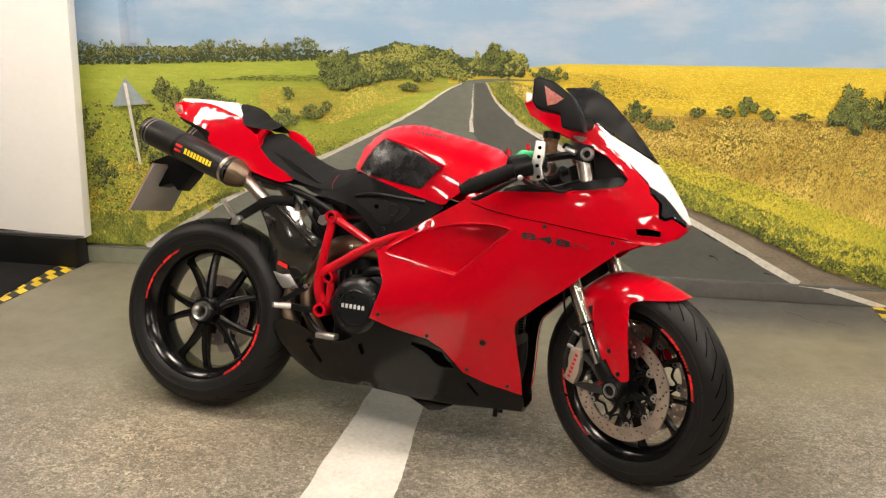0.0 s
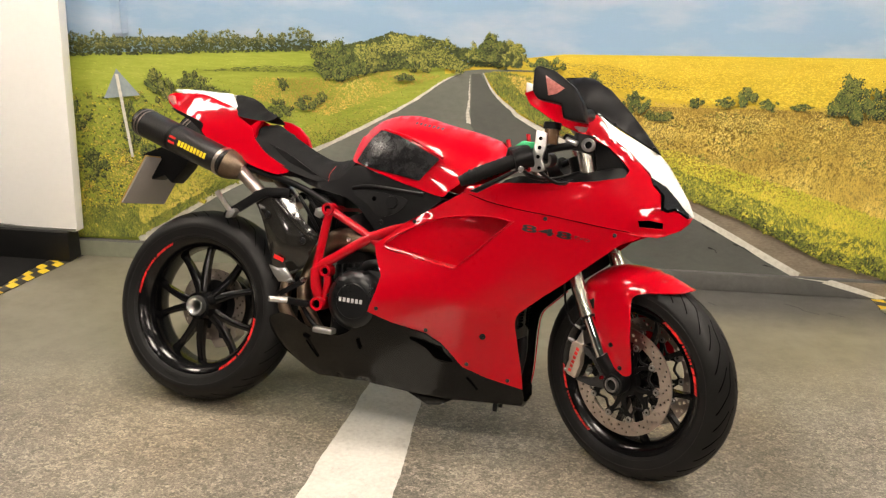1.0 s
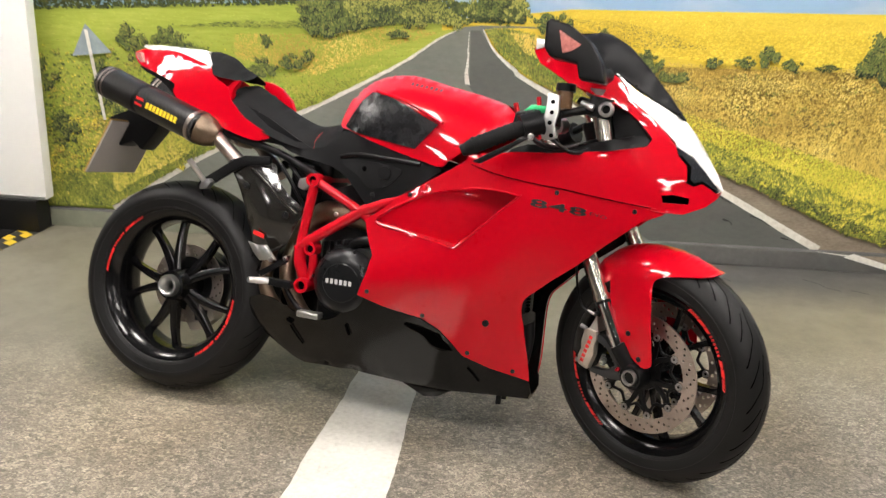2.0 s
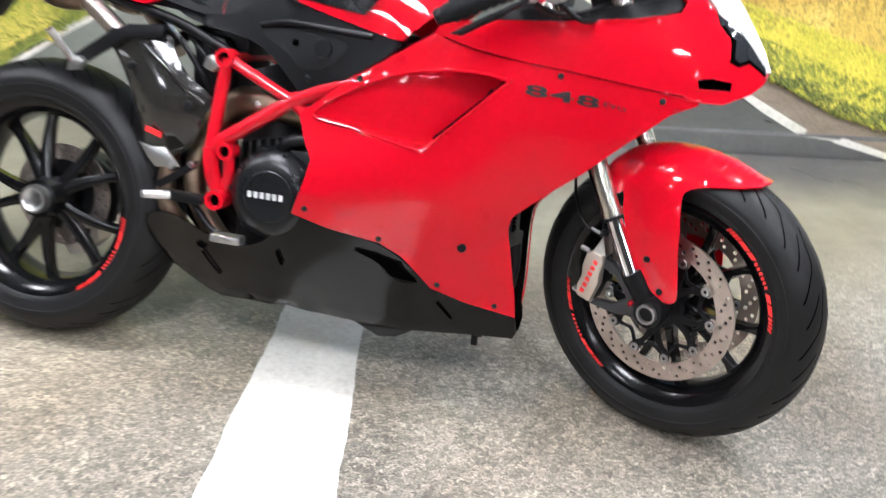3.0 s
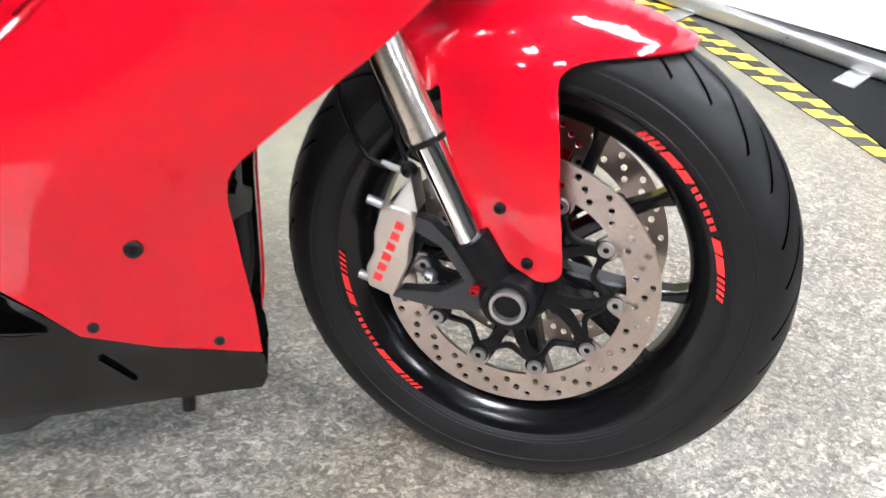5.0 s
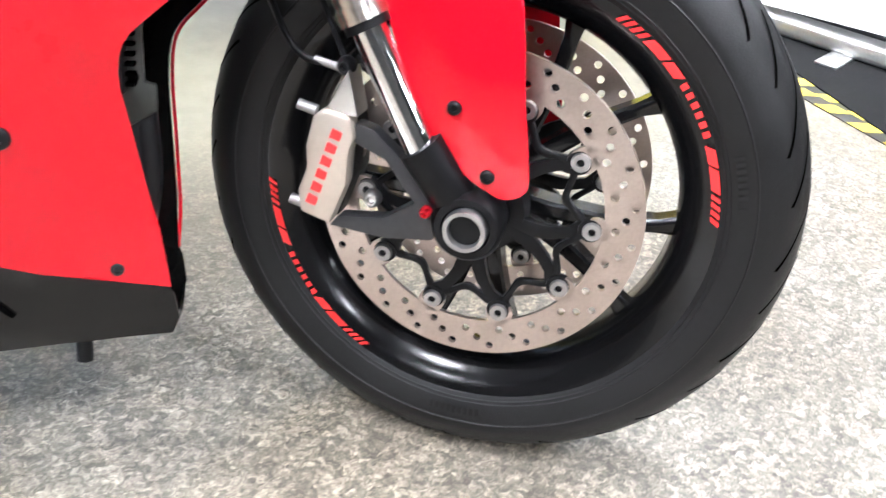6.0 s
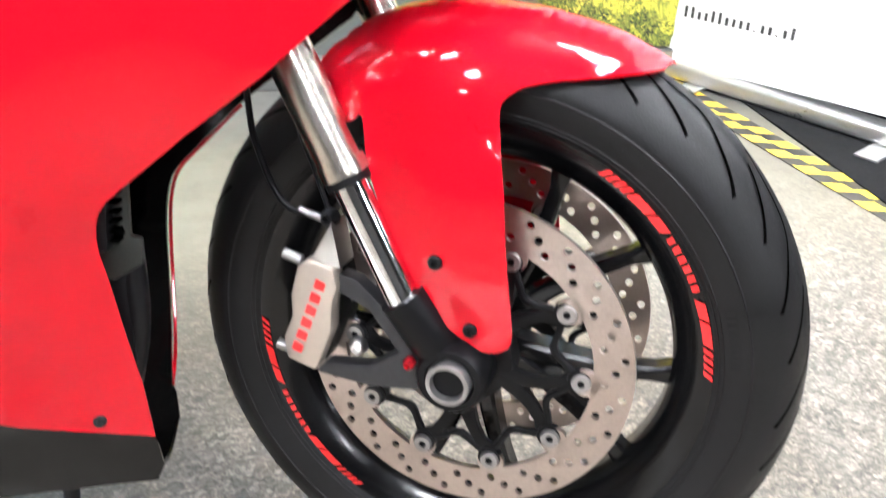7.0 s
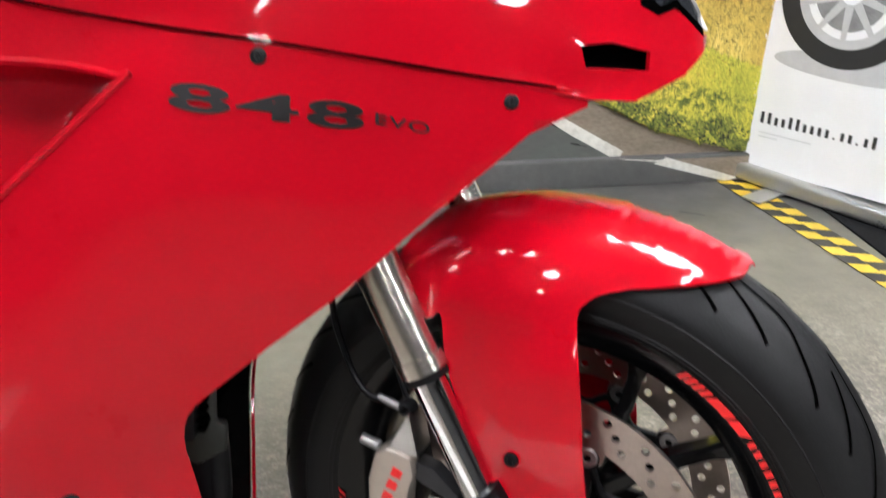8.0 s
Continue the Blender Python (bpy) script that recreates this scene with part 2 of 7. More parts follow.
EDGE_DARK = island_mat("printed_edge_shade", [(0.2, (0.016, 0.022, 0.006)), (0.5, (0.045, 0.055, 0.012)), (0.85, (0.12, 0.12, 0.025))], patch=9, share=0.3)
FLOWERS = island_mat("printed_yellow_flowers", [(0.1, (0.50, 0.36, 0.025)), (0.4, (0.72, 0.55, 0.045)), (0.8, (0.86, 0.70, 0.10))], patch=5, share=0.4)
CROP_SHADE = island_mat("printed_crop_rows", [(0.2, (0.20, 0.15, 0.03)), (0.5, (0.32, 0.24, 0.04)), (0.85, (0.50, 0.38, 0.06))], patch=5, share=0.2)
BUSH_SHADE = island_mat("printed_bush_shade", [(0.2, (0.008, 0.013, 0.003)), (0.5, (0.02, 0.03, 0.006)), (0.85, (0.042, 0.056, 0.012))], patch=9, share=0.3)
BUSH_MID = island_mat("printed_bush_leaves", [(0.2, (0.035, 0.05, 0.012)), (0.5, (0.06, 0.082, 0.018)), (0.85, (0.105, 0.13, 0.028))], patch=9, share=0.3)
BUSH_LIT = island_mat("printed_bush_lights", [(0.2, (0.07, 0.10, 0.02)), (0.5, (0.12, 0.15, 0.028)), (0.85, (0.24, 0.235, 0.05))], patch=9, share=0.3)
HILL_SHADE = island_mat("printed_wood_shade", [(0.2, (0.022, 0.034, 0.008)), (0.5, (0.045, 0.062, 0.014)), (0.85, (0.08, 0.10, 0.022))], patch=8, share=0.4)
HILL_MID = island_mat("printed_wood_leaves", [(0.2, (0.07, 0.09, 0.018)), (0.5, (0.115, 0.14, 0.026)), (0.85, (0.18, 0.20, 0.036))], patch=8, share=0.5)
HILL_LIT = island_mat("printed_wood_lights", [(0.2, (0.19, 0.205, 0.04)), (0.5, (0.27, 0.275, 0.055)), (0.85, (0.42, 0.38, 0.09))], patch=8, share=0.5)
FAR_MID = island_mat("printed_far_leaves", [(0.2, (0.07, 0.085, 0.03)), (0.5, (0.10, 0.12, 0.04)), (0.85, (0.15, 0.165, 0.05))], patch=8, share=0.5)
FAR_LIT = island_mat("printed_far_lights", [(0.2, (0.15, 0.17, 0.06)), (0.5, (0.21, 0.22, 0.08)), (0.85, (0.34, 0.31, 0.11))], patch=8, share=0.5)
SIGN_GREY = print_mat("printed_sign", [(0.3, (0.22, 0.28, 0.30)), (0.7, (0.36, 0.42, 0.43))], 20)


def floor_print():
    """Printed vinyl floor: an enlarged road surface of uneven stones in clumps, worn paler in patches, with a duller, greener stretch by the wall."""
    m, nt, b = nodes_of("printed_floor_vinyl")
    co = nt.nodes.new("ShaderNodeTexCoord").outputs["Object"]
    big = node(nt, "ShaderNodeTexNoise", Scale=1.3, Detail=4.0, Roughness=0.6)
    mid = node(nt, "ShaderNodeTexNoise", Scale=9.0, Detail=6.0, Roughness=0.7)
    warp = node(nt, "ShaderNodeTexNoise", Scale=55.0, Detail=2.0)
    clump = node(nt, "ShaderNodeTexNoise", Scale=14.0, Detail=3.0, Roughness=0.6)
    fine = node(nt, "ShaderNodeTexNoise", Scale=150.0, Detail=4.0, Roughness=0.6)
    tint = node(nt, "ShaderNodeTexNoise", Scale=0.9, Detail=2.0)
    for n in (big, mid, warp, clump, fine, tint):
        nt.links.new(co, n.inputs["Vector"])
    # stones: cells with warped outlines, each in its own tone, and smaller ones between them
    bend = nt.nodes.new("ShaderNodeVectorMath")
    bend.operation = "MULTIPLY_ADD"
    bend.inputs[1].default_value = (0.03, 0.03, 0.03)
    nt.links.new(warp.outputs[1], bend.inputs[0])
    nt.links.new(co, bend.inputs[2])
    tones = []
    for scale, stretch in ((118.0, (0.75, 1.0, 1.0)), (230.0, (0.85, 1.0, 1.0))):
        mp = nt.nodes.new("ShaderNodeMapping")
        mp.inputs["Scale"].default_value = stretch
        nt.links.new(bend.outputs[0], mp.inputs[0])
        vor = node(nt, "ShaderNodeTexVoronoi", Scale=scale)
        vor.feature = "SMOOTH_F1"
        vor.inputs["Smoothness"].default_value = 0.35
        nt.links.new(mp.outputs[0], vor.inputs["Vector"])
        tone = nt.nodes.new("ShaderNodeSeparateColor")
        nt.links.new(vor.outputs["Color"], tone.inputs[0])
        tones.append(tone.outputs[0])
    base = ramp(nt, big.outputs[0], [(0.35, (0.137, 0.124, 0.106)), (0.5, (0.173, 0.159, 0.138)), (0.66, (0.227, 0.212, 0.187))])

    def times(a, b_, fac):
        mul = nt.nodes.new("ShaderNodeMix")
        mul.data_type, mul.blend_type = "RGBA", "MULTIPLY"
        if isinstance(fac, float):
            mul.inputs[0].default_value = fac
        else:
            nt.links.new(fac, mul.inputs[0])
        nt.links.new(a, mul.inputs[6])
        nt.links.new(b_, mul.inputs[7])
        return mul.outputs[2]
    share = node(nt, "ShaderNodeMapRange")
    share.inputs[1].default_value, share.inputs[2].default_value = 0.38, 0.62
    share.inputs[3].default_value, share.inputs[4].default_value = 0.25, 0.60
    nt.links.new(clump.outputs[0], share.inputs[0])
    dirt = ramp(nt, mid.outputs[0], [(0.32, (0.84, 0.838, 0.83)), (0.5, (1, 1, 1)), (0.7, (1.14, 1.137, 1.12))])
    stones = ramp(nt, tones[0], [(0.22, (0.36, 0.35, 0.335)), (0.42, (0.80, 0.79, 0.775)), (0.60, (1.14, 1.13, 1.11)), (0.80, (1.8, 1.77, 1.72))])
    grit = ramp(nt, tones[1], [(0.2, (0.55, 0.54, 0.52)), (0.5, (0.97, 0.97, 0.96)), (0.8, (1.75, 1.72, 1.68))])
    grain = ramp(nt, fine.outputs[0], [(0.36, (0.66, 0.655, 0.64)), (0.5, (1, 1, 1)), (0.64, (1.42, 1.41, 1.39))])
    brown = ramp(nt, tint.outputs[0], [(0.4, (1.0, 0.99, 0.97)), (0.65, (1.06, 0.97, 0.84))])
    col = times(times(base, dirt, 1.0), stones, share.outputs[0])
    tarmac = times(times(times(col, grit, 0.5), grain, 0.75), brown, 1.0)
    # the print softens to a smooth olive grey towards the wall
    sep = nt.nodes.new("ShaderNodeSeparateXYZ")
    nt.links.new(co, sep.inputs[0])
    mr = node(nt, "ShaderNodeMapRange")
    mr.inputs[1].default_value, mr.inputs[2].default_value = 2.95, 3.6
    slant = nt.nodes.new("ShaderNodeMath")
    slant.operation = "MULTIPLY_ADD"
    slant.inputs[1].default_value = -0.16
    nt.links.new(sep.outputs[0], slant.inputs[0])
    nt.links.new(sep.outputs[1], slant.inputs[2])
    nt.links.new(slant.outputs[0], mr.inputs[0])
    mx = nt.nodes.new("ShaderNodeMix")
    mx.data_type = "RGBA"
    nt.links.new(mr.outputs[0], mx.inputs[0])
    nt.links.new(tarmac, mx.inputs[6])
    far = times(ramp(nt, big.outputs[0], [(0.35, (0.165, 0.15, 0.112)), (0.65, (0.235, 0.217, 0.165))]), dirt, 1.0)
    nt.links.new(far, mx.inputs[7])
    # dark tarmac by the foot of the mural
    edge = node(nt, "ShaderNodeTexNoise", Scale=5.0, Detail=4.0)
    nt.links.new(co, edge.inputs["Vector"])
    dx, dy, wob, both = (nt.nodes.new(k) for k in ("ShaderNodeMapRange", "ShaderNodeMapRange", "ShaderNodeMath", "ShaderNodeMath"))
    dx.inputs[1].default_value, dx.inputs[2].default_value = -0.9, 0.5
    dy.inputs[1].default_value, dy.inputs[2].default_value = 4.0, 4.3
    wob.operation, both.operation = "MULTIPLY_ADD", "MULTIPLY"
    wob.inputs[1].default_value = 0.2
    nt.links.new(edge.outputs[0], wob.inputs[0])
    nt.links.new(sep.outputs[1], wob.inputs[2])
    nt.links.new(sep.outputs[0], dx.inputs[0])
    nt.links.new(wob.outputs[0], dy.inputs[0])
    nt.links.new(dx.outputs[0], both.inputs[0])
    nt.links.new(dy.outputs[0], both.inputs[1])
    tar = ramp(nt, mid.outputs[0], [(0.35, (0.085, 0.083, 0.078)), (0.65, (0.125, 0.122, 0.115))])
    m4 = nt.nodes.new("ShaderNodeMix")
    m4.data_type = "RGBA"
    nt.links.new(both.outputs[0], m4.inputs[0])
    nt.links.new(mx.outputs[2], m4.inputs[6])
    nt.links.new(tar, m4.inputs[7])
    nt.links.new(m4.outputs[2], b.inputs["Base Color"])
    b.inputs["Roughness"].default_value = 0.42
    bn = node(nt, "ShaderNodeBump", Strength=0.15, Distance=0.001)
    nt.links.new(fine.outputs[0], bn.inputs["Height"])
    nt.links.new(bn.outputs[0], b.inputs["Normal"])
    return m


FLOOR_PRINT = floor_print()
FLOOR_LINE = print_mat("printed_floor_line", [(0.25, (0.36, 0.345, 0.31)), (0.45, (0.52, 0.50, 0.46)), (0.7, (0.64, 0.62, 0.57))], 70, detail=6, rough=0.45, second=0.35)
FLOOR_DARK = print_mat("printed_dark_tarmac", [(0.3, (0.085, 0.084, 0.080)), (0.55, (0.115, 0.114, 0.108)), (0.75, (0.15, 0.147, 0.138))], 40, (1, 1.5, 1), rough=0.5, second=0.5)


# ---- mesh helpers ----
def put(name, bm, material, parent=None, label="", m=None, smooth=38):
    me = bpy.data.meshes.new(name)
    bm.to_mesh(me)
    bm.free()
    me.materials.append(material)
    if smooth:
        me.shade_smooth()
        me.set_sharp_from_angle(angle=radians(smooth))
    ob = new(name, me)
    if parent is not None:
        ob.parent = parent
    if m is not None:
        ob.matrix_basis = m
    if label:
        tagged(ob, label)
    return ob


def part(name, bm, material, parent, label="", m=None, smooth=38):
    return put(name, bm, material, parent, label, m, smooth)


def raw(name, verts, faces, material, parent=None, label="", kind=""):
    me = bpy.data.meshes.new(name)
    me.from_pydata([tuple(v) for v in verts], [], [tuple(f) for f in faces])
    me.materials.append(material)
    ob = new(name, me)
    if parent is not None:
        ob.parent = parent
    return tagged(ob, label, kind=kind)


def curve(pts, n=6, closed=False):
    """A smooth line through the points, n steps to each span."""
    p = [Vector(q) for q in pts]
    k, out = len(p), []
    for i in range(k if closed else k - 1):
        a, b, c, d = (p[(i - 1) % k] if closed or i else 2 * p[0] - p[1]), p[i], p[(i + 1) % k], (p[(i + 2) % k] if closed or i + 2 < k else 2 * p[-1] - p[-2])
        for j in range(n):
            s = j / n
            out.append(0.5 * (2 * b + (c - a) * s + (2 * a - 5 * b + 4 * c - d) * s ** 2 + (3 * b - a - 3 * c + d) * s ** 3))
    if not closed:
        out.append(p[-1])
    return out


def block(x0, x1, y0, y1, z0, z1, bevel=0.0, seg=2):
    bm = bmesh.new()
    bmesh.ops.create_cube(bm, size=1)
    for v in bm.verts:
        v.co = (x0 + (v.co.x + 0.5) * (x1 - x0), y0 + (v.co.y + 0.5) * (y1 - y0), z0 + (v.co.z + 0.5) * (z1 - z0))
    if bevel:
        bmesh.ops.bevel(bm, geom=bm.edges[:], offset=bevel, segments=seg, profile=0.6, affect="EDGES")
    return bm


def add(bm, other):
    me = bpy.data.meshes.new("tmp")
    other.to_mesh(me)
    other.free()
    bm.from_mesh(me)
    bpy.data.meshes.remove(me)
    return bm


def lathe(profile, centre=(0, 0, 0), seg=64, closed=False, axis="Y"):
    """Turns (along the axis, radius) pairs round an axis through the centre."""
    bm, rings = bmesh.new(), []
    for i in range(seg):
        a = 2 * math.pi * i / seg
        ring = []
        for s, r in profile:
            u, v = r * math.cos(a), r * math.sin(a)
            co = {"Y": (u, s, v), "Z": (u, v, s), "X": (s, u, v)}[axis]
            ring.append(bm.verts.new(Vector(co) + Vector(centre)))
        rings.append(ring)
    k = len(profile)
    for i in range(seg):
        a, b = rings[i], rings[(i + 1) % seg]
        for j in range(k if closed else k - 1):
            bm.faces.new((a[j], b[j], b[(j + 1) % k], a[(j + 1) % k]))
    bmesh.ops.remove_doubles(bm, verts=bm.verts[:], dist=1e-6)
    bmesh.ops.recalc_face_normals(bm, faces=bm.faces[:])
    return bm


def tube(pts, radius, seg=12, smooth=5, caps=True):
    """A round bar along a smooth line; radius may be a list, one for each point."""
    line = curve(pts, smooth) if smooth > 1 else [Vector(p) for p in pts]
    k = len(line)
    if isinstance(radius, (list, tuple)):
        rad = [radius[min(len(radius) - 1, int(i / smooth))] * (1 - (i % smooth) / smooth) + radius[min(len(radius) - 1, int(i / smooth) + 1)] * ((i % smooth) / smooth) for i in range(k)]
    else:
        rad = [radius] * k
    bm, rings, up = bmesh.new(), [], Vector((0.13, 0.9, 0.41)).normalized()
    for i, p in enumerate(line):
        way = (line[min(i + 1, k - 1)] - line[max(i - 1, 0)]).normalized()
        side = up.cross(way)
        if side.length < 0.1:
            side = Vector((1, 0, 0)).cross(way)
        side.normalize()
        top = way.cross(side)
        rings.append([bm.verts.new(p + rad[i] * (math.cos(2 * math.pi * j / seg) * side + math.sin(2 * math.pi * j / seg) * top)) for j in range(seg)])
    for a, b in zip(rings, rings[1:]):
        for j in range(seg):
            bm.faces.new((a[j], a[(j + 1) % seg], b[(j + 1) % seg], b[j]))
    if caps:
        bm.faces.new(rings[0][::-1])
        bm.faces.new(rings[-1])
    bmesh.ops.recalc_face_normals(bm, faces=bm.faces[:])
    return bm


def slab(outline, y0, y1, bevel=0.002, seg=2):
    """A plate cut to an outline in x and z, from y0 to y1, with eased edges."""
    bm = bmesh.new()
    bot = [bm.verts.new((x, y0, z)) for x, z in outline]
    top = [bm.verts.new((x, y1, z)) for x, z in outline]
    k = len(bot)
    bm.faces.new(bot)
    bm.faces.new(top[::-1])
    for i in range(k):
        bm.faces.new((bot[i], top[i], top[(i + 1) % k], bot[(i + 1) % k]))
    bmesh.ops.recalc_face_normals(bm, faces=bm.faces[:])
    if bevel:
        bmesh.ops.bevel(bm, geom=bm.edges[:], offset=bevel, segments=seg, profile=0.6, affect="EDGES", clamp_overlap=True)
    return bm


def field(ctrl, soft=1e-6, dome=False):
    """A smooth width over the side view, through (x, z, y) points; dome: rounds over to nothing at the middle line."""
    c = np.array(ctrl, float)
    if dome:
        c[:, 2] = -c[:, 2] ** 2 * 8
    p, k = c[:, :2], len(c)

    def kern(r):
        return np.where(r > 1e-9, r * r * np.log(np.maximum(r, 1e-9)), 0)
    a = np.zeros((k + 3, k + 3))
    a[:k, :k] = kern(np.linalg.norm(p[:, None] - p[None], axis=2)) + np.diag(np.where(np.abs(c[:, 2]) < 1e-6, 1e-6, soft))
    a[:k, k:] = np.c_[np.ones(k), p]
    a[k:, :k] = a[:k, k:].T
    w = np.linalg.solve(a, np.r_[c[:, 2], np.zeros(3)])

    def width(x, z):
        d = np.hypot(x - p[:, 0], z - p[:, 1])
        y = float(kern(d) @ w[:k] + w[k] + w[k + 1] * x + w[k + 2] * z)
        return -math.sqrt(max(-y, 0.0) / 8) if dome else y
    return width


def inside(x, z, poly):
    hit, k = False, len(poly)
    for i in range(k):
        (x0, z0), (x1, z1) = poly[i], poly[i - 1]
        if (z0 > z) != (z1 > z) and x < (x1 - x0) * (z - z0) / (z1 - z0) + x0:
            hit = not hit
    return hit


def flat_fill(outline, holes=(), step=0.02):
    """Points and triangles that fill an outline in x and z, with holes."""
    from mathutils.geometry import delaunay_2d_cdt
    pts, edges = [], []
    for loop in (outline, *holes):
        o = len(pts)
        pts += [Vector((q[0], q[1])) for q in loop]
        edges += [(o + i, o + (i + 1) % len(loop)) for i in range(len(loop))]
    if step:
        xs, zs = [q[0] for q in outline], [q[1] for q in outline]
        nx, nz = int((max(xs) - min(xs)) / step), int((max(zs) - min(zs)) / step)
        rim = np.array([(q.x, q.y) for q in pts])
        for i in range(nx + 1):
            for j in range(nz + 1):
                x, z = min(xs) + (i + 0.5 + 0.25 * (j % 2)) * step, min(zs) + (j + 0.5) * step
                if inside(x, z, outline) and not any(inside(x, z, h) for h in holes) and np.hypot(rim[:, 0] - x, rim[:, 1] - z).min() > step * 0.45:
                    pts.append(Vector((x, z)))
    vs, _, fs, _, _, _ = delaunay_2d_cdt(pts, edges, [], 0, 1e-6)
    keep = []
    for f in fs:
        cx, cz = sum(vs[i].x for i in f) / len(f), sum(vs[i].y for i in f) / len(f)
        if inside(cx, cz, outline) and not any(inside(cx, cz, h) for h in holes):
            keep.append(f)
    return vs, keep


def shell(outline, width, holes=(), step=0.018, thick=0.003, both=True, proud=0.0, rounded=4, relax=8):
    """Bodywork: an outline in the side view, bellied out by the width there; both: mirrored to the other flank."""
    line = [(p.x, p.y) for p in curve([(x, z, 0) for x, z in outline], rounded, True)] if rounded else list(outline)
    vs, fs = flat_fill(line, holes, step)
    bm = bmesh.new()
    rim = {(round(x, 5), round(z, 5)) for x, z in line}
    for side in ((-1, 1) if both is True else (both or -1,)):
        made = []
        for v in vs:
            w = max(-width(v.x, v.y), 0.0)
            if both is True and w < 0.022 and (round(v.x, 5), round(v.y, 5)) in rim:
                w = -proud
            made.append(bm.verts.new((v.x, side * (w + proud), v.y)))
        for f in fs:
            idx = f if side > 0 else f[::-1]
            try:
                bm.faces.new([made[i] for i in idx])
            except ValueError:
                pass
    loose = [v for v in bm.verts if not v.link_faces]
    bmesh.ops.delete(bm, geom=loose, context="VERTS")
    bmesh.ops.remove_doubles(bm, verts=bm.verts[:], dist=0.0012)
    bmesh.ops.recalc_face_normals(bm, faces=bm.faces[:])
    soft = [v for v in bm.verts if not v.is_boundary]
    for _ in range(relax if soft else 0):
        bmesh.ops.smooth_vert(bm, verts=soft, factor=0.5, use_axis_y=True)
    if thick:
        bm.normal_update()
        outward = 1 if sum(f.normal.y * (1 if f.calc_center_median().y > 0 else -1) for f in bm.faces) > 0 else -1
        skin, rims = bm.faces[:], [e for e in bm.edges if e.is_boundary]
        inner = {v: bm.verts.new(v.co - v.normal * thick * outward) for v in bm.verts[:]}
        for f in skin:
            bm.faces.new([inner[v] for v in reversed(f.verts)])
        for e in rims:
            a, b = e.verts
            bm.faces.new((a, b, inner[b], inner[a]))
        bmesh.ops.recalc_face_normals(bm, faces=bm.faces[:])
    return bm


def ring(x, z, r, n=12):
    return [(x + r * math.cos(2 * math.pi * i / n), z + r * math.sin(2 * math.pi * i / n)) for i in range(n)]


def bolt(x, y, z, r=0.006, h=0.004):
    """A button-head screw with a socket, facing the near flank."""
    return lathe([(y, 0.0001), (y, r), (y - h * 0.6, r * 0.95), (y - h, r * 0.6), (y - h, r * 0.45), (y - h * 0.4, r * 0.4), (y - h * 0.4, 0.0001)], (x, 0, z), 14)


def flanks(name, outline, width, material, parent, label="", smooth=50, **how):
    """The same panel on both flanks, each a part of its own; returns the near one."""
    made = [part(name, shell(outline, width, both=e, **how), material, parent, label, None, smooth) for e in (-1, 1)]
    return made[0]


def bars(n, width, height, gap=0.22, depth=0.0008):
    """Plain bars that stand for lettering: a row in x, from 0 to width."""
    bm, w = bmesh.new(), width / n
    for i in range(n):
        add(bm, block(i * w, i * w + w * (1 - gap), -depth, 0, 0, height))
    return bm


def bar_parts(name, bm, material, parent, label=""):
    """Each bar of a row becomes a part of its own."""
    bm.verts.ensure_lookup_table()
    for k in range(0, len(bm.verts), 8):
        place = {v: i for i, v in enumerate(bm.verts[k:k + 8])}
        piece = bmesh.new()
        made = [piece.verts.new(v.co) for v in place]
        for f in bm.faces:
            if f.verts[0] in place:
                piece.faces.new([made[place[v]] for v in f.verts])
        part(name, piece, material, parent, label, None, 0)
    bm.free()


# ---- the setting ----
WALL = Matrix.Translation((0, 4.366, 0)) @ pose(0, 0, 0, 0, 0, 2.26)


def box_part(name, dims, material, label="", bevel=0.004, m=None, kind="structure", category=""):
    ob = put(name, block(*dims, bevel=bevel), material, None, label, m)
    return tagged(ob, kind=kind, category=category)


box_part("floor", (-5, 5, -3.6, 4.9, -0.1, 0.0), FLOOR_PRINT, "printed vinyl floor showing worn speckled grey tarmac", 0.0)
box_part("wall_north", (-5.2, 1.62, 0.012, 0.15, -0.02, 2.72), SHOP_WALL, "plain wall carrying the printed mural", 0.0, WALL)
# unseen walls and ceiling added to close the room and keep reflections dark
box_part("wall_east", (5, 5.12, -3.6, 4.9, 0, 2.72), SHOP_WALL, "unseen added wall, kept dark to hold down reflections", 0.0)
box_part("wall_west", (-5.12, -5, -3.6, 4.9, 0, 2.72), SHOP_WALL, "unseen added wall, kept dark to hold down reflections", 0.0)
box_part("wall_south", (-5, 5, -3.72, -3.6, 0, 2.72), SHOP_WALL, "unseen added wall, kept dark to hold down reflections", 0.0)
box_part("wall_north_east", (1.62, 5, 4.9, 5.02, 0, 2.72), SHOP_WALL, "unseen added wall, kept dark to hold down reflections", 0.0)
box_part("ceiling", (-5.1, 5.1, -3.7, 5.0, 2.7, 2.8), CEILING, "unseen added ceiling, kept dark to hold down reflections", 0.0)


def ceiling_light():
    lamp = tagged(new("ceiling_light"), "flat white square lit ceiling panel", "ceiling light", "ceiling panels")
    fr = bmesh.new()
    for d in ((-0.32, 0.32, -0.32, -0.29), (-0.32, 0.32, 0.29, 0.32), (-0.32, -0.29, -0.29, 0.29), (0.29, 0.32, -0.29, 0.29)):
        add(fr, block(*d, -0.035, 0.0, bevel=0.003))
    part("light_frame", fr, BOARD_WHITE, lamp)
    part("diffuser", block(-0.29, 0.29, -0.29, 0.29, -0.022, -0.012), DIFFUSER, lamp, "glowing white diffuser")
    return lamp


first_lamp = ceiling_light()
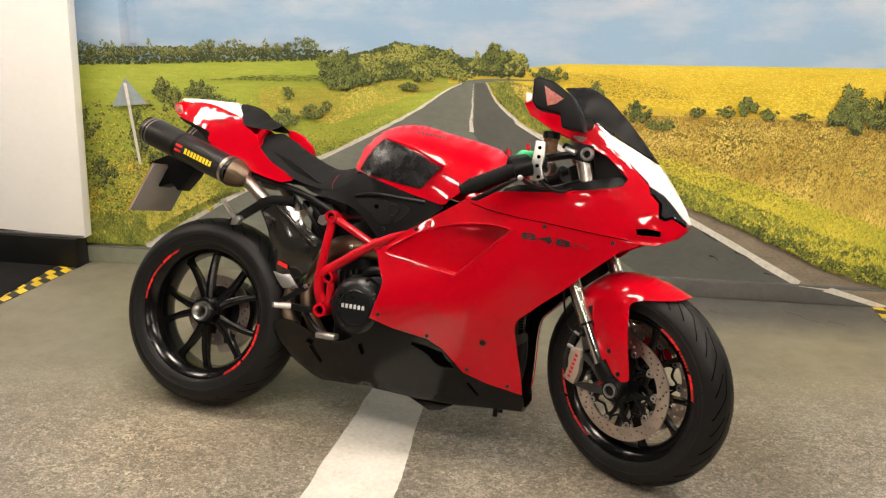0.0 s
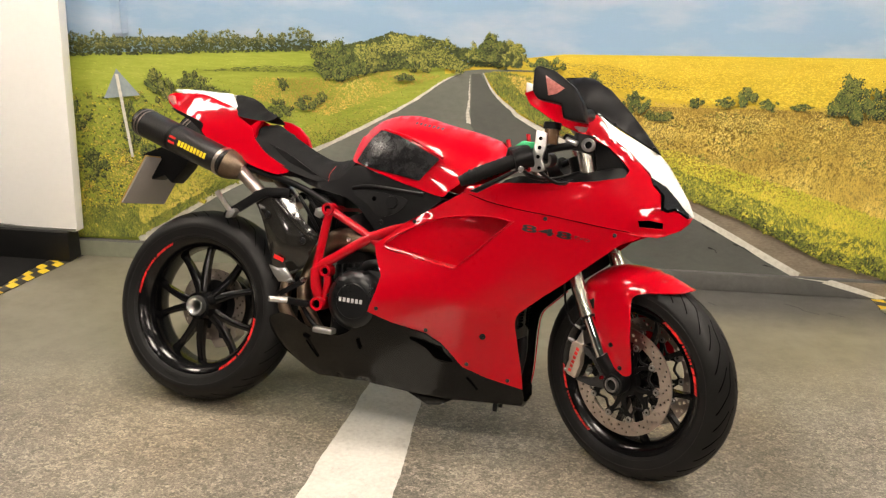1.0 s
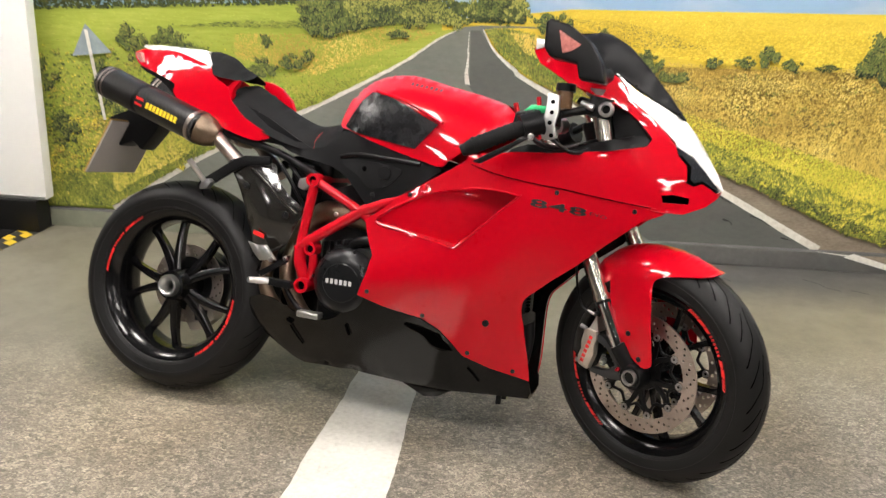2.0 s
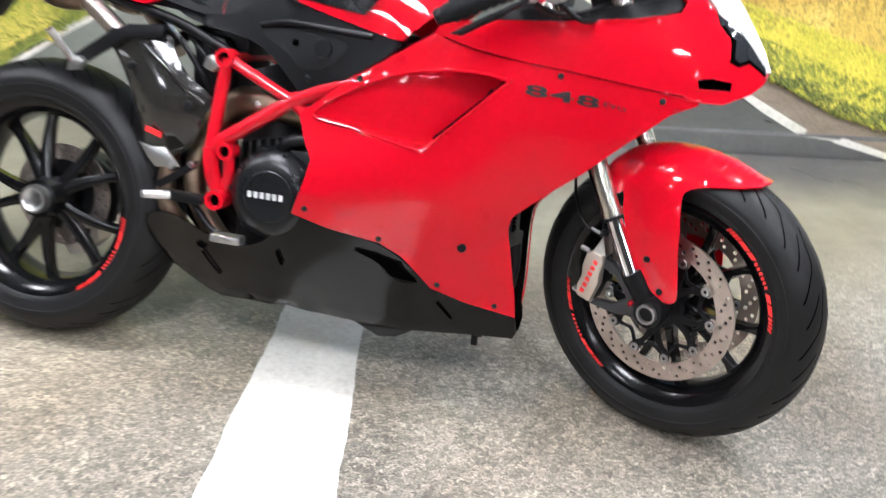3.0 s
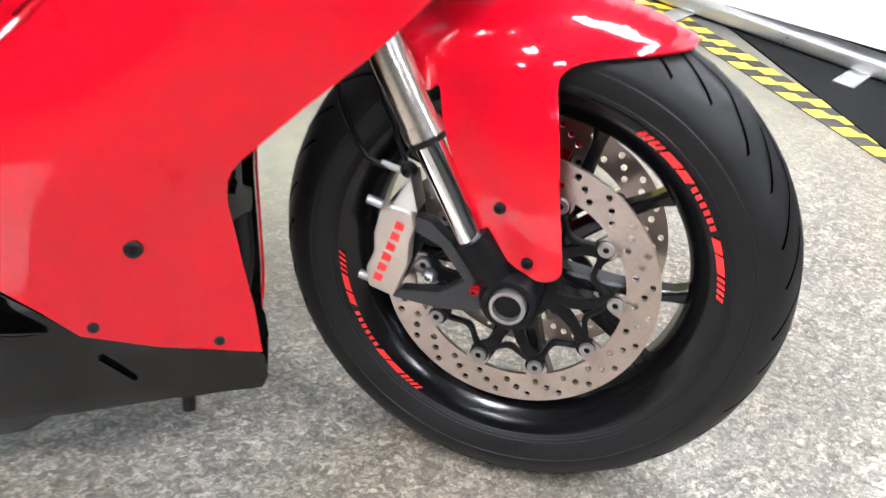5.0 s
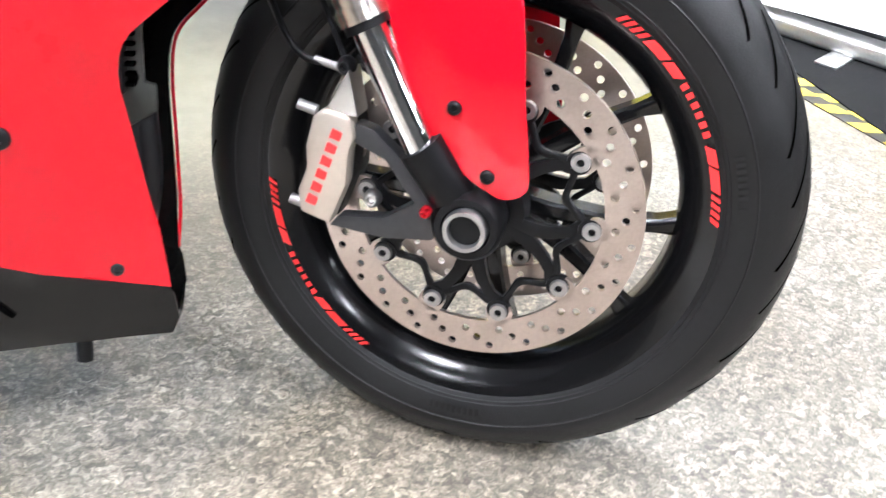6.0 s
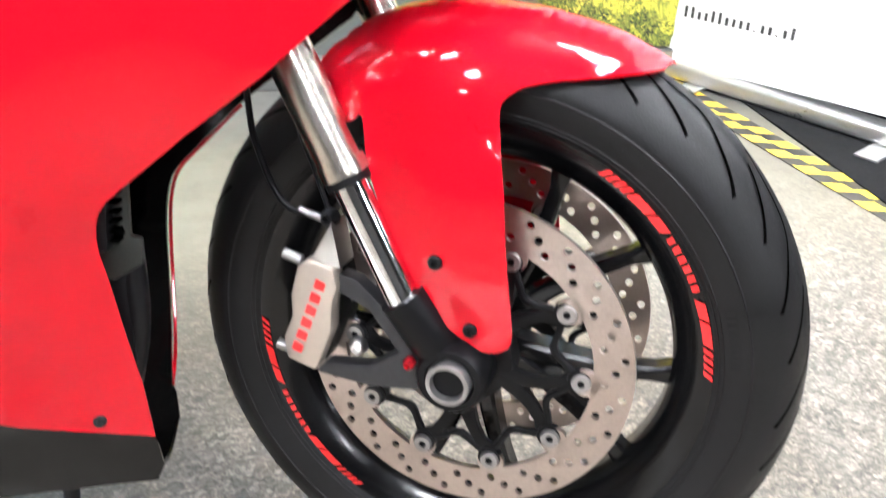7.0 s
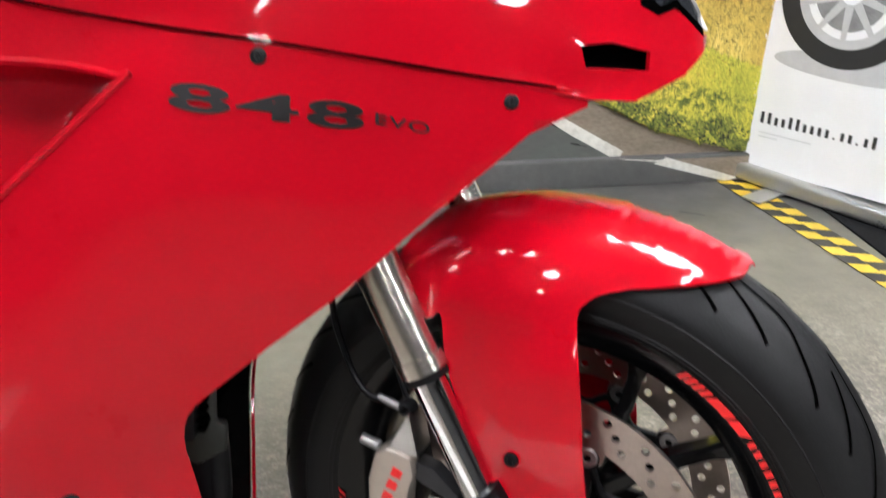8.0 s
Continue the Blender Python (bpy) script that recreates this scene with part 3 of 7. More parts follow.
LAMPS = [(x, 2.95) for x in (-3.15, -1.1, 1.05, 3.1)] + [(-1.1, 1.2), (1.05, 1.2), (-3.15, -1.0), (3.1, -1.0), (0.0, -1.6)]
first_lamp.matrix_basis = pose(*LAMPS[0], 2.698)
for x, y in LAMPS[1:]:
    copy_thing(first_lamp, pose(x, y, 2.698))

# ---- the mural: one flat printed picture on the wall, in layers ----
mural = tagged(new("wall_mural"), "wall-wide printed mural of a country road between yellow fields", "mural", kind="structure")
mural.matrix_basis = WALL


def print_area(name, outline, material, layer, step=0.0, label=""):
    vs, fs = flat_fill(outline, (), step)
    raw(name, [(v.x, -0.0015 * layer, v.y) for v in vs], [f for f in fs], material, mural, label)


ROAD_L = [(-2.12, 0.09), (-1.64, 0.38), (-1.13, 0.62), (-0.92, 0.73), (-0.76, 0.82), (-0.63, 0.91), (-0.55, 0.955)]
ROAD_R = [(-0.45, 0.955), (-0.40, 0.87), (-0.32, 0.80), (-0.21, 0.725), (0.51, 0.355), (1.01, 0.085)]
print_area("sky", [(-5.1, 0.9), (1.62, 0.9), (1.62, 2.7), (-5.1, 2.7)], SKY_PRINT, 0, 0.0, "hazy blue sky with thin cloud")
print_area("green_field", [(-5.1, 0.085), (-2.12, 0.085), *ROAD_L, (-0.5, 0.99), (-1.2, 1.04), (-2.4, 0.985), (-5.1, 0.98)], FIELD_GREEN, 1, 0.0, "sunlit green field")
print_area("yellow_field", [*ROAD_R[:4], (0.2, 0.51), (1.62, 0.30), (1.62, 1.07), (-0.1, 1.045), (-0.45, 1.0)], FIELD_YELLOW, 1, 0.0, "yellow flowering field")
GRASS_FOOT = [(-0.2, 0.735), (0.5, 0.415), (0.70, 0.345), (0.91, 0.25), (1.12, 0.155), (1.40, 0.088), (1.62, 0.085)]
print_area("verge", [*GRASS_FOOT, (1.62, 0.84), (0.1, 0.83), (-0.15, 0.80), (-0.3, 0.84)], VERGE_BASE, 2, 0.0, "dry grass verge")
print_area("roadside_dust", [*ROAD_R[3:], (1.14, 0.085), (1.62, 0.085), *GRASS_FOOT[::-1][1:]], DUST_PRINT, 3, 0.0, "dusty road shoulder")
print_area("road", [*ROAD_L, *ROAD_R, (1.01, 0.085)], ROAD_PRINT, 4, 0.0, "grey country road")

print_area("dark_lane", [(-0.50, 0.95), (-0.46, 0.95), *[(x - 0.006, z) for x, z in ROAD_R[1:]], (0.30, 0.085), (-0.35, 0.52), (-0.50, 0.72)], ROAD_LANE, 4.4, 0.0, "darker lane of the road")


def print_line(name, pts, w0, w1, material, layer, wobble=0.0):
    """A painted line that widens from w0 to w1."""
    line = curve([(x, z, 0) for x, z in pts], 6)
    vs, fs, k = [], [], len(line)
    for i, p in enumerate(line):
        d = (line[min(i + 1, k - 1)] - line[max(i - 1, 0)]).normalized()
        s = Vector((-d.y, d.x, 0))
        w = w0 + (w1 - w0) * i / (k - 1)
        for e in (-1, 1):
            q = p + s * e * w * (0.5 + wobble * noise.noise((p.x * 40, p.y * 40, e)))
            vs.append((q.x, -0.0015 * layer, q.y))
    for i in range(k - 1):
        fs.append((2 * i, 2 * i + 2, 2 * i + 3, 2 * i + 1))
    raw(name, vs, fs, material, mural)


print_line("edge_line", [(-0.552, 0.95), *[(x - 0.003, z) for x, z in ROAD_L[::-1][1:]]], 0.004, 0.026, LINE_PRINT, 5, 0.3)
print_line("edge_line", ROAD_R, 0.004, 0.034, LINE_PRINT, 5, 0.15)
for i in range(16):
    z = 0.945 - 0.0135 * i
    x = -0.505 - 0.03 * (0.955 - z)
    w = 0.002 + 0.0008 * i
    print_line("centre_mark", [(x + 0.006 * noise.noise((i, 3, 1)), z), (x - 0.002 + 0.012 * noise.noise((i, 7, 2)), z - 0.009 - 0.0003 * i)], w, w * 1.5, LINE_PRINT, 5, 0.6)
for crack in ([(0.56, 0.31), (0.60, 0.285), (0.63, 0.27)], [(0.71, 0.22), (0.76, 0.205), (0.80, 0.18)], [(0.60, 0.2), (0.63, 0.19), (0.64, 0.175)], [(0.85, 0.13), (0.9, 0.12)], [(0.2, 0.3), (0.24, 0.28), (0.25, 0.26)]):
    print_line("crack", crack, 0.006, 0.003, DECAL_BLACK, 5, 0.9)


def tufts(name, zone, count, size, material, layer, seed, label="", fan=5, lean=0.45, width=0.09, deep=0.004):
    """Printed grass: fans of blades inside a zone, the lower ones in front; size(x, z) gives their length."""
    rng = np.random.default_rng(seed)
    xs, zs = [p[0] for p in zone], [p[1] for p in zone]
    low, high = min(zs), max(zs)
    vs, fs, made = [], [], 0
    for _ in range(count * 8):
        if made >= count:
            break
        x, z = rng.uniform(min(xs), max(xs)), rng.uniform(low, high)
        if not inside(x, z, zone):
            continue
        made += 1
        s = size(x, z) * rng.uniform(0.5, 1.3)
        y = -0.0015 * layer - deep * (high - z) / (high - low)
        tilt = rng.normal(0, 0.25)
        for k in range(fan):
            a, o = tilt + rng.normal(0, lean), len(vs)
            ln, w, bx = s * rng.uniform(0.5, 1.1), s * width * rng.uniform(0.6, 1.5), x + rng.normal(0, 0.16) * s
            vs += [(bx - w, y - 0.00002 * k, z), (bx + w, y - 0.00002 * k, z), (bx + ln * math.sin(a), y - 0.00002 * k, z + ln * math.cos(a))]
            fs.append((o, o + 1, o + 2))
    raw(name, vs, fs, material, mural, label, "stuff")


def flecks(name, zone, count, size, material, layer, seed, label="", flat=0.8):
    """Printed leaves and flower heads: small uneven patches inside a zone."""
    rng = np.random.default_rng(seed)
    xs, zs = [p[0] for p in zone], [p[1] for p in zone]
    vs, fs, made = [], [], 0
    for _ in range(count * 8):
        if made >= count:
            break
        x, z = rng.uniform(min(xs), max(xs)), rng.uniform(min(zs), max(zs))
        if not inside(x, z, zone):
            continue
        made += 1
        s, y, o, turn = size(x, z) * rng.uniform(0.5, 1.4), -0.0015 * layer - 0.0014 * rng.random(), len(vs), rng.uniform(0, 6.28)
        for i in range(5):
            r = s * 0.5 * rng.uniform(0.5, 1.2)
            vs.append((x + r * math.cos(turn + 1.2566 * i), y, z + flat * r * math.sin(turn + 1.2566 * i)))
        fs.append(tuple(range(o, o + 5)))
    raw(name, vs, fs, material, mural, label, "stuff")


def bush(name, cx, cz, rx, rz, n, size, layer, seed, mats, label="", lobes=12):
    """A printed shrub or tree: uneven sprays of leaves with gaps between them, shaded inside and lit on the upper left of each spray."""
    rng = np.random.default_rng(seed)
    heads = []
    for k in range(lobes):
        a, r = rng.uniform(0, 6.283), rng.random() ** 0.6
        lx, lz = r * math.cos(a), r * math.sin(a)
        lx *= 1.0 - 0.35 * max(0.0, lz) - 0.25 * max(0.0, -lz)
        heads.append((cx + lx * rx * 0.9, cz + lz * rz * (0.95 if lz > 0 else 0.85), rng.uniform(0.10, 0.34) * (1.15 - 0.4 * r), rng.normal(0.0, 0.35), rng.uniform(0.7, 1.7)))
    heads.sort(key=lambda h: -h[1])
    for tone, (mat, share, up, reach) in enumerate(((mats[1], 0.36, 0.0, 1.15), (mats[0], 0.42, -0.28, 0.95), (mats[2], 0.20, 0.26, 0.95))):
        vs, fs = [], []
        for i in range(int(n * share * 3.0)):
            k = int(rng.integers(0, lobes))
            lx, lz, lr, lean, tall_ = heads[k]
            a, r = rng.uniform(0, 6.283), rng.random() ** 0.6 * lr * reach * (1.5 if rng.random() < 0.14 else 1.0)
            dx, dz = r * rx * math.cos(a) / tall_ ** 0.5, r * rz * math.sin(a) * tall_
            x, z = lx + dx + lean * dz - up * 0.4 * lr * rx, lz + dz + up * lr * rz
            if z < cz - rz:
                z = cz - rz * rng.uniform(0.85, 1.0)
            s, turn, o = size * rng.uniform(0.25, 0.8), rng.uniform(0, 6.283), len(vs)
            y = -0.0015 * layer - 0.0022 * k / lobes - 0.00025 * tone - 0.0002 * rng.random()
            for j in range(4):
                rr = s * 0.5 * rng.uniform(0.25, 1.5)
                vs.append((x + 0.85 * rr * math.cos(turn + 1.5708 * j), y, z + rr * math.sin(turn + 1.5708 * j)))
            fs.append(tuple(range(o, o + 4)))
        raw(name, vs, fs, mat, mural, label, "stuff")


def tall(x, z):
    return 0.008 + 0.040 * max(0.0, (0.90 - z) / 0.8) ** 1.2


DARK_BUSH, HILL, FAR = (BUSH_SHADE, BUSH_MID, BUSH_LIT), (HILL_SHADE, HILL_MID, HILL_LIT), (HILL_SHADE, FAR_MID, FAR_LIT)
# left of the road: far trees, green field, weedy meadow
flecks("tree_line", [(-5.1, 0.972), (-2.4, 0.975), (-1.2, 1.032), (-1.15, 1.075), (-1.6, 1.08), (-2.0, 1.07), (-2.37, 1.055), (-5.1, 1.055)], 8000, lambda x, z: 0.014, HILL_SHADE, 3, 21, "distant dark green tree line")
rng_far = random.Random(3)
for i in range(76):
    cx = -2.62 + i * 0.0185 + 0.012 * rng_far.random()
    base = 0.975 + (cx + 2.4) * 0.047
    bush("far_tree", cx, base + 0.045 + 0.045 * rng_far.random() ** 1.6, 0.014 + 0.03 * rng_far.random(), 0.014 + 0.018 * rng_far.random(), 90, 0.009, 4, 400 + i, FAR, "", 7)
flecks("field_streaks", [(-5.1, 0.86), (-2.1, 0.87), (-1.3, 0.935), (-1.2, 1.0), (-2.4, 0.965), (-5.1, 0.965)], 2600, lambda x, z: 0.05 * (1.03 - z) + 0.006, FIELD_FLECK, 2, 26, "pale streaks in the field", 0.16)
flecks("field_rows", [(-1.75, 0.925), (-1.2, 0.935), (-1.2, 0.965), (-1.5, 0.955)], 500, lambda x, z: 0.02, MEADOW_GREEN, 3, 28, "darker crop rows", 0.16)
LEFT_LOW = [(-5.1, 0.09), (-2.14, 0.10), (-1.64, 0.39), (-1.13, 0.63), (-0.92, 0.74), (-0.70, 0.87), (-0.60, 0.93), (-0.70, 0.965), (-0.97, 0.93), (-1.12, 0.91), (-1.5, 0.905), (-2.0, 0.85), (-5.1, 0.84)]
tufts("meadow_shade", LEFT_LOW, 15000, lambda x, z: 0.55 * tall(x, z), MEADOW_DARK, 5, 15, "dark stems in the meadow", 3, 0.5)
tufts("meadow_grass", LEFT_LOW, 15000, lambda x, z: 0.6 * tall(x, z), MEADOW, 5, 29, "yellow and green meadow grass", 4, 0.55, 0.11)
tufts("meadow_straw", [(-1.5, 0.80), (-1.15, 0.74), (-0.80, 0.88), (-0.64, 0.93), (-0.72, 0.965), (-0.95, 0.94), (-1.1, 0.915), (-1.5, 0.90)], 3200, lambda x, z: 0.45 * tall(x, z) + 0.004, STRAW, 6, 16, "straw on the slope", 3, 0.6, 0.14)
flecks("meadow_flowers", [(-5.1, 0.55), (-1.75, 0.5), (-1.5, 0.84), (-5.1, 0.84)], 1000, lambda x, z: 0.008, FLOWERS, 9, 31, "yellow flower heads in the meadow")
flecks("meadow_flowers", [(-2.45, 0.14), (-2.05, 0.16), (-1.7, 0.40), (-1.7, 0.56), (-2.45, 0.52)], 600, lambda x, z: 0.009, FLOWERS, 9, 32, "yellow flower heads in the meadow")
flecks("meadow_leaves", [(-5.1, 0.12), (-2.2, 0.12), (-1.7, 0.4), (-1.9, 0.80), (-5.1, 0.82)], 5200, lambda x, z: 0.017, MEADOW_GREEN, 8, 33, "green weeds in the meadow")
tufts("roadside_green", [(-2.75, 0.09), (-2.14, 0.10), (-1.64, 0.39), (-1.13, 0.63), (-0.8, 0.80), (-1.15, 0.68), (-1.66, 0.47), (-2.1, 0.26), (-2.75, 0.22)], 3600, lambda x, z: 0.5 * tall(x, z), EDGE_GREEN, 9, 17, "green grass beside the road", 5, 0.6, 0.11)
tufts("roadside_yellow", [(-2.1, 0.17), (-1.64, 0.43), (-1.13, 0.66), (-0.8, 0.82), (-1.15, 0.73), (-1.66, 0.54), (-2.1, 0.33)], 2200, lambda x, z: 0.5 * tall(x, z), MEADOW, 10, 34, "yellow grass beside the road", 4, 0.6, 0.12)
# right of the road: yellow crop, dry grass, bright verge, green edge
flecks("flower_dots", [(-0.1, 0.93), (0.3, 0.87), (0.54, 0.85), (1.62, 0.84), (1.62, 1.065), (-0.1, 1.035)], 15000, lambda x, z: 0.003 + 0.05 * max(0.0, 1.07 - z), FLOWERS, 3, 11, "yellow flower heads", 0.35)
for i in range(24):
    z = 1.005 - 0.10 * (i / 24) ** 1.2
    flecks("crop_row", [(-0.12 + 0.004 * i, z), (0.10 + 0.016 * i, z - 0.004), (0.10 + 0.016 * i, z), (-0.12 + 0.004 * i, z + 0.004)], 26 + i, lambda x, z: 0.005 + 0.035 * max(0.0, 1.01 - z), CROP_SHADE, 5, 100 + i, "", 0.5)
DRY = [(-0.15, 0.80), (0.10, 0.72), (0.34, 0.655), (0.55, 0.59), (0.93, 0.48), (1.40, 0.34), (1.62, 0.30), (1.62, 0.83), (1.0, 0.85), (0.5, 0.845), (0.2, 0.85), (-0.08, 0.93)]
tufts("dry_shade", DRY, 5200, lambda x, z: 0.55 * tall(x, z) + 0.003, DRY_DARK, 5, 12, "shaded stems in the dry grass", 3, 0.35)
tufts("dry_grass", DRY, 14000, lambda x, z: 0.65 * tall(x, z) + 0.003, STRAW, 5, 35, "dry straw-coloured grass", 4, 0.35, 0.08)
for k, z in enumerate(([(0.88, 0.66), (1.62, 0.62), (1.62, 0.73), (1.2, 0.735), (0.95, 0.69)], [(0.36, 0.76), (0.98, 0.74), (1.02, 0.78), (0.5, 0.80)], [(0.05, 0.73), (0.42, 0.69), (0.45, 0.72), (0.1, 0.77)])):
    tufts("dry_hollow", z, 1500, lambda x, z: 0.55 * tall(x, z), DRY_DARK, 8, 18 + k, "darker hollow in the dry grass", 3, 0.4)
    tufts("hollow_straw", z, 900, lambda x, z: 0.6 * tall(x, z), STRAW, 9, 58 + k, "straw over the hollow", 3, 0.4)
STRIP = [(0.34, 0.665), (0.55, 0.60), (0.93, 0.49), (1.40, 0.345), (1.62, 0.32), (1.62, 0.15), (1.40, 0.17), (0.85, 0.36), (0.46, 0.50), (0.1, 0.66), (-0.22, 0.80), (-0.1, 0.81)]
tufts("verge_shade", STRIP, 2500, lambda x, z: 0.45 * tall(x, z), MEADOW_GREEN, 7, 13, "green stems in the bright verge", 3, 0.6)
tufts("verge_grass", STRIP, 11000, lambda x, z: 0.45 * tall(x, z), BRIGHT, 7, 36, "bright yellow-green verge grass", 4, 0.7, 0.13)
EDGE = [(x, z + 0.004) for x, z in GRASS_FOOT] + [(1.62, 0.25), (1.40, 0.24), (1.12, 0.31), (0.85, 0.41), (0.46, 0.54), (-0.2, 0.80)]
tufts("edge_shade", [(x, z + 0.002) for x, z in GRASS_FOOT] + [(1.62, 0.17), (1.12, 0.22), (0.85, 0.33), (0.5, 0.46), (-0.2, 0.765)], 5200, lambda x, z: 0.5 * tall(x, z), EDGE_DARK, 9, 14, "dark grass roots at the road's edge", 4, 0.6, 0.12)
tufts("edge_grass", EDGE, 9500, lambda x, z: 0.6 * tall(x, z), EDGE_GREEN, 9, 37, "green grass at the road's edge", 5, 0.6, 0.08)
tufts("edge_tips", [(x, z + 0.03) for x, z in EDGE], 1800, lambda x, z: 0.6 * tall(x, z), BRIGHT, 9, 24, "yellow tips over the green", 4, 0.5, 0.07)
BANK = [(-0.44, 0.952), (-0.39, 0.875), (-0.31, 0.805), (-0.20, 0.735), (-0.02, 0.78), (-0.10, 0.86), (-0.2, 0.925), (-0.34, 0.955)]
tufts("bank_shade", BANK, 900, lambda x, z: 0.016, MEADOW_DARK, 8, 71, "dark stems on the bank", 3, 0.5)
tufts("bank_grass", BANK, 2400, lambda x, z: 0.015, EDGE_GREEN, 8, 72, "green grass on the bank by the bend", 4, 0.6, 0.14)
tufts("bank_straw", [(-0.34, 0.945), (-0.28, 0.87), (-0.12, 0.80), (-0.05, 0.82), (-0.12, 0.89), (-0.22, 0.93)], 700, lambda x, z: 0.013, STRAW, 9, 73, "straw on the bank by the bend", 3, 0.6, 0.14)
# shrubs and trees
flecks("wooded_hill", [(-1.2, 0.94), (-1.1, 0.91), (-0.97, 0.94), (-0.81, 0.965), (-0.55, 0.985), (-0.28, 0.985), (-0.28, 1.04), (-0.36, 1.09), (-0.42, 1.10), (-0.48, 1.06), (-0.54, 1.055), (-0.61, 1.085), (-0.76, 1.105), (-0.86, 1.12), (-0.97, 1.08), (-1.12, 1.05), (-1.19, 1.02)], 6000, lambda x, z: 0.014, HILL_SHADE, 5, 22, "wooded hill above the road")
rng_weed = random.Random(19)
for i in range(90):
    cx, cz = -2.45 + 1.0 * rng_weed.random(), 0.14 + 0.68 * rng_weed.random()
    if inside(cx, cz, LEFT_LOW):
        k = 0.6 + 0.7 * (0.9 - cz)
        bush("weed_clump", cx, cz, k * (0.03 + 0.045 * rng_weed.random()), k * (0.014 + 0.022 * rng_weed.random()), 80, 0.015 * k, 8.5, 500 + i, (MEADOW_DARK, MEADOW_GREEN, MEADOW) if i % 3 else (MEADOW_DARK, STRAW, BRIGHT), "", 9)
for i in range(70):
    cx = 0.1 + 1.5 * rng_weed.random()
    cz = 0.52 + 0.30 * rng_weed.random()
    if inside(cx, cz, DRY):
        bush("dry_clump", cx, cz, 0.03 + 0.05 * rng_weed.random(), 0.010 + 0.014 * rng_weed.random(), 70, 0.012, 8.5, 600 + i, (DRY_DARK, STRAW, STRAW) if i % 3 else (DRY_DARK, MEADOW_GREEN, STRAW), "", 8)
for i in range(64):
    s = i / 63
    cx = -0.15 + 1.75 * s
    cz = float(np.interp(cx, [p[0] for p in GRASS_FOOT], [p[1] for p in GRASS_FOOT])) + 0.012 + 0.05 * s * rng_weed.random()
    k = 0.35 + 0.75 * s
    bush("edge_clump", cx, cz + 0.012 * k, k * (0.03 + 0.04 * rng_weed.random()), k * (0.016 + 0.026 * rng_weed.random()), 110, 0.014 * k + 0.003, 12.2, 700 + i, (EDGE_DARK, EDGE_GREEN, EDGE_GREEN if i % 4 else BRIGHT), "", 9)
rng_hill = random.Random(7)
for i in range(46):
    cx = -1.0 + 0.45 * rng_hill.random()
    top = float(np.interp(cx, [-1.0, -0.88, -0.74, -0.62, -0.55], [1.07, 1.12, 1.095, 1.08, 1.05]))
    cz = 0.975 + (top - 0.985) * rng_hill.random()
    bush("hill_tree", cx, cz, 0.055, 0.032, 220, 0.012, 6 + (1.12 - cz) * 12, 240 + i, HILL if i % 4 else DARK_BUSH, "", 12)
for i in range(16):
    cx, cz = -0.52 + 0.24 * rng_hill.random(), 1.0 + 0.075 * rng_hill.random()
    bush("hill_tree", cx, cz, 0.045, 0.035, 200, 0.012, 6 + (1.12 - cz) * 12, 300 + i, DARK_BUSH if i % 3 else HILL, "", 7)
HILL_SHRUBS = [(-1.19, 1.02, 0.05, 0.045, 500, 0.013), (-1.1, 0.985, 0.105, 0.085, 2200, 0.014), (-1.16, 0.96, 0.06, 0.05, 700, 0.014), (-1.0, 0.96, 0.07, 0.04, 700, 0.013), (-0.42, 1.05, 0.07, 0.07, 900, 0.013), (-0.17, 0.99, 0.08, 0.045, 700, 0.012), (-0.8, 0.925, 0.055, 0.016, 260, 0.011)]
MEADOW_SHRUBS = [(-1.36, 0.885, 0.024, 0.036, 260, 0.012), (-1.95, 0.85, 0.075, 0.085, 900, 0.016), (-1.79, 0.88, 0.075, 0.055, 700, 0.014), (-1.7, 0.83, 0.1, 0.04, 500, 0.014), (-1.38, 0.76, 0.075, 0.045, 700, 0.015), (-1.25, 0.79, 0.06, 0.035, 450, 0.014), (-1.19, 0.825, 0.035, 0.03, 250, 0.012), (-2.3, 0.45, 0.08, 0.08, 350, 0.02), (-2.36, 0.7, 0.06, 0.07, 300, 0.018), (-2.1, 0.66, 0.05, 0.13, 800, 0.018), (-2.02, 0.5, 0.06, 0.08, 450, 0.018)]
CROP_SHRUBS = [(1.12, 0.885, 0.095, 0.105, 2200, 0.016), (1.3, 0.88, 0.14, 0.1, 2200, 0.016), (1.5, 0.87, 0.12, 0.09, 1600, 0.016), (0.22, 0.845, 0.06, 0.045, 600, 0.013), (0.33, 0.8, 0.08, 0.03, 500, 0.013), (0.03, 0.92, 0.05, 0.05, 500, 0.013), (0.48, 0.855, 0.035, 0.022, 260, 0.012), (0.6, 0.86, 0.045, 0.028, 350, 0.012), (0.68, 0.89, 0.05, 0.045, 600, 0.013), (0.79, 0.855, 0.05, 0.03, 400, 0.012), (0.92, 0.85, 0.05, 0.015, 200, 0.01)]
for i, (cx, cz, rx, rz, n, size) in enumerate(HILL_SHRUBS + MEADOW_SHRUBS + CROP_SHRUBS):
    bush("shrub", cx, cz, rx, rz, n, size, 11, 40 + i, DARK_BUSH, "dark green shrub", 30 if n > 900 else 18)
raw("road_sign", [(-2.15, -0.021, 0.925), (-2.225, -0.021, 0.785), (-2.045, -0.021, 0.805)], [(0, 1, 2)], SIGN_GREY, mural, "grey back of a triangular road sign")
raw("sign_post", [(-2.158, -0.0225, 0.90), (-2.142, -0.0225, 0.90), (-2.103, -0.0225, 0.51), (-2.117, -0.0225, 0.51)], [(0, 1, 2, 3)], LINE_PRINT, mural, "pale sign post")
fold = bmesh.new()
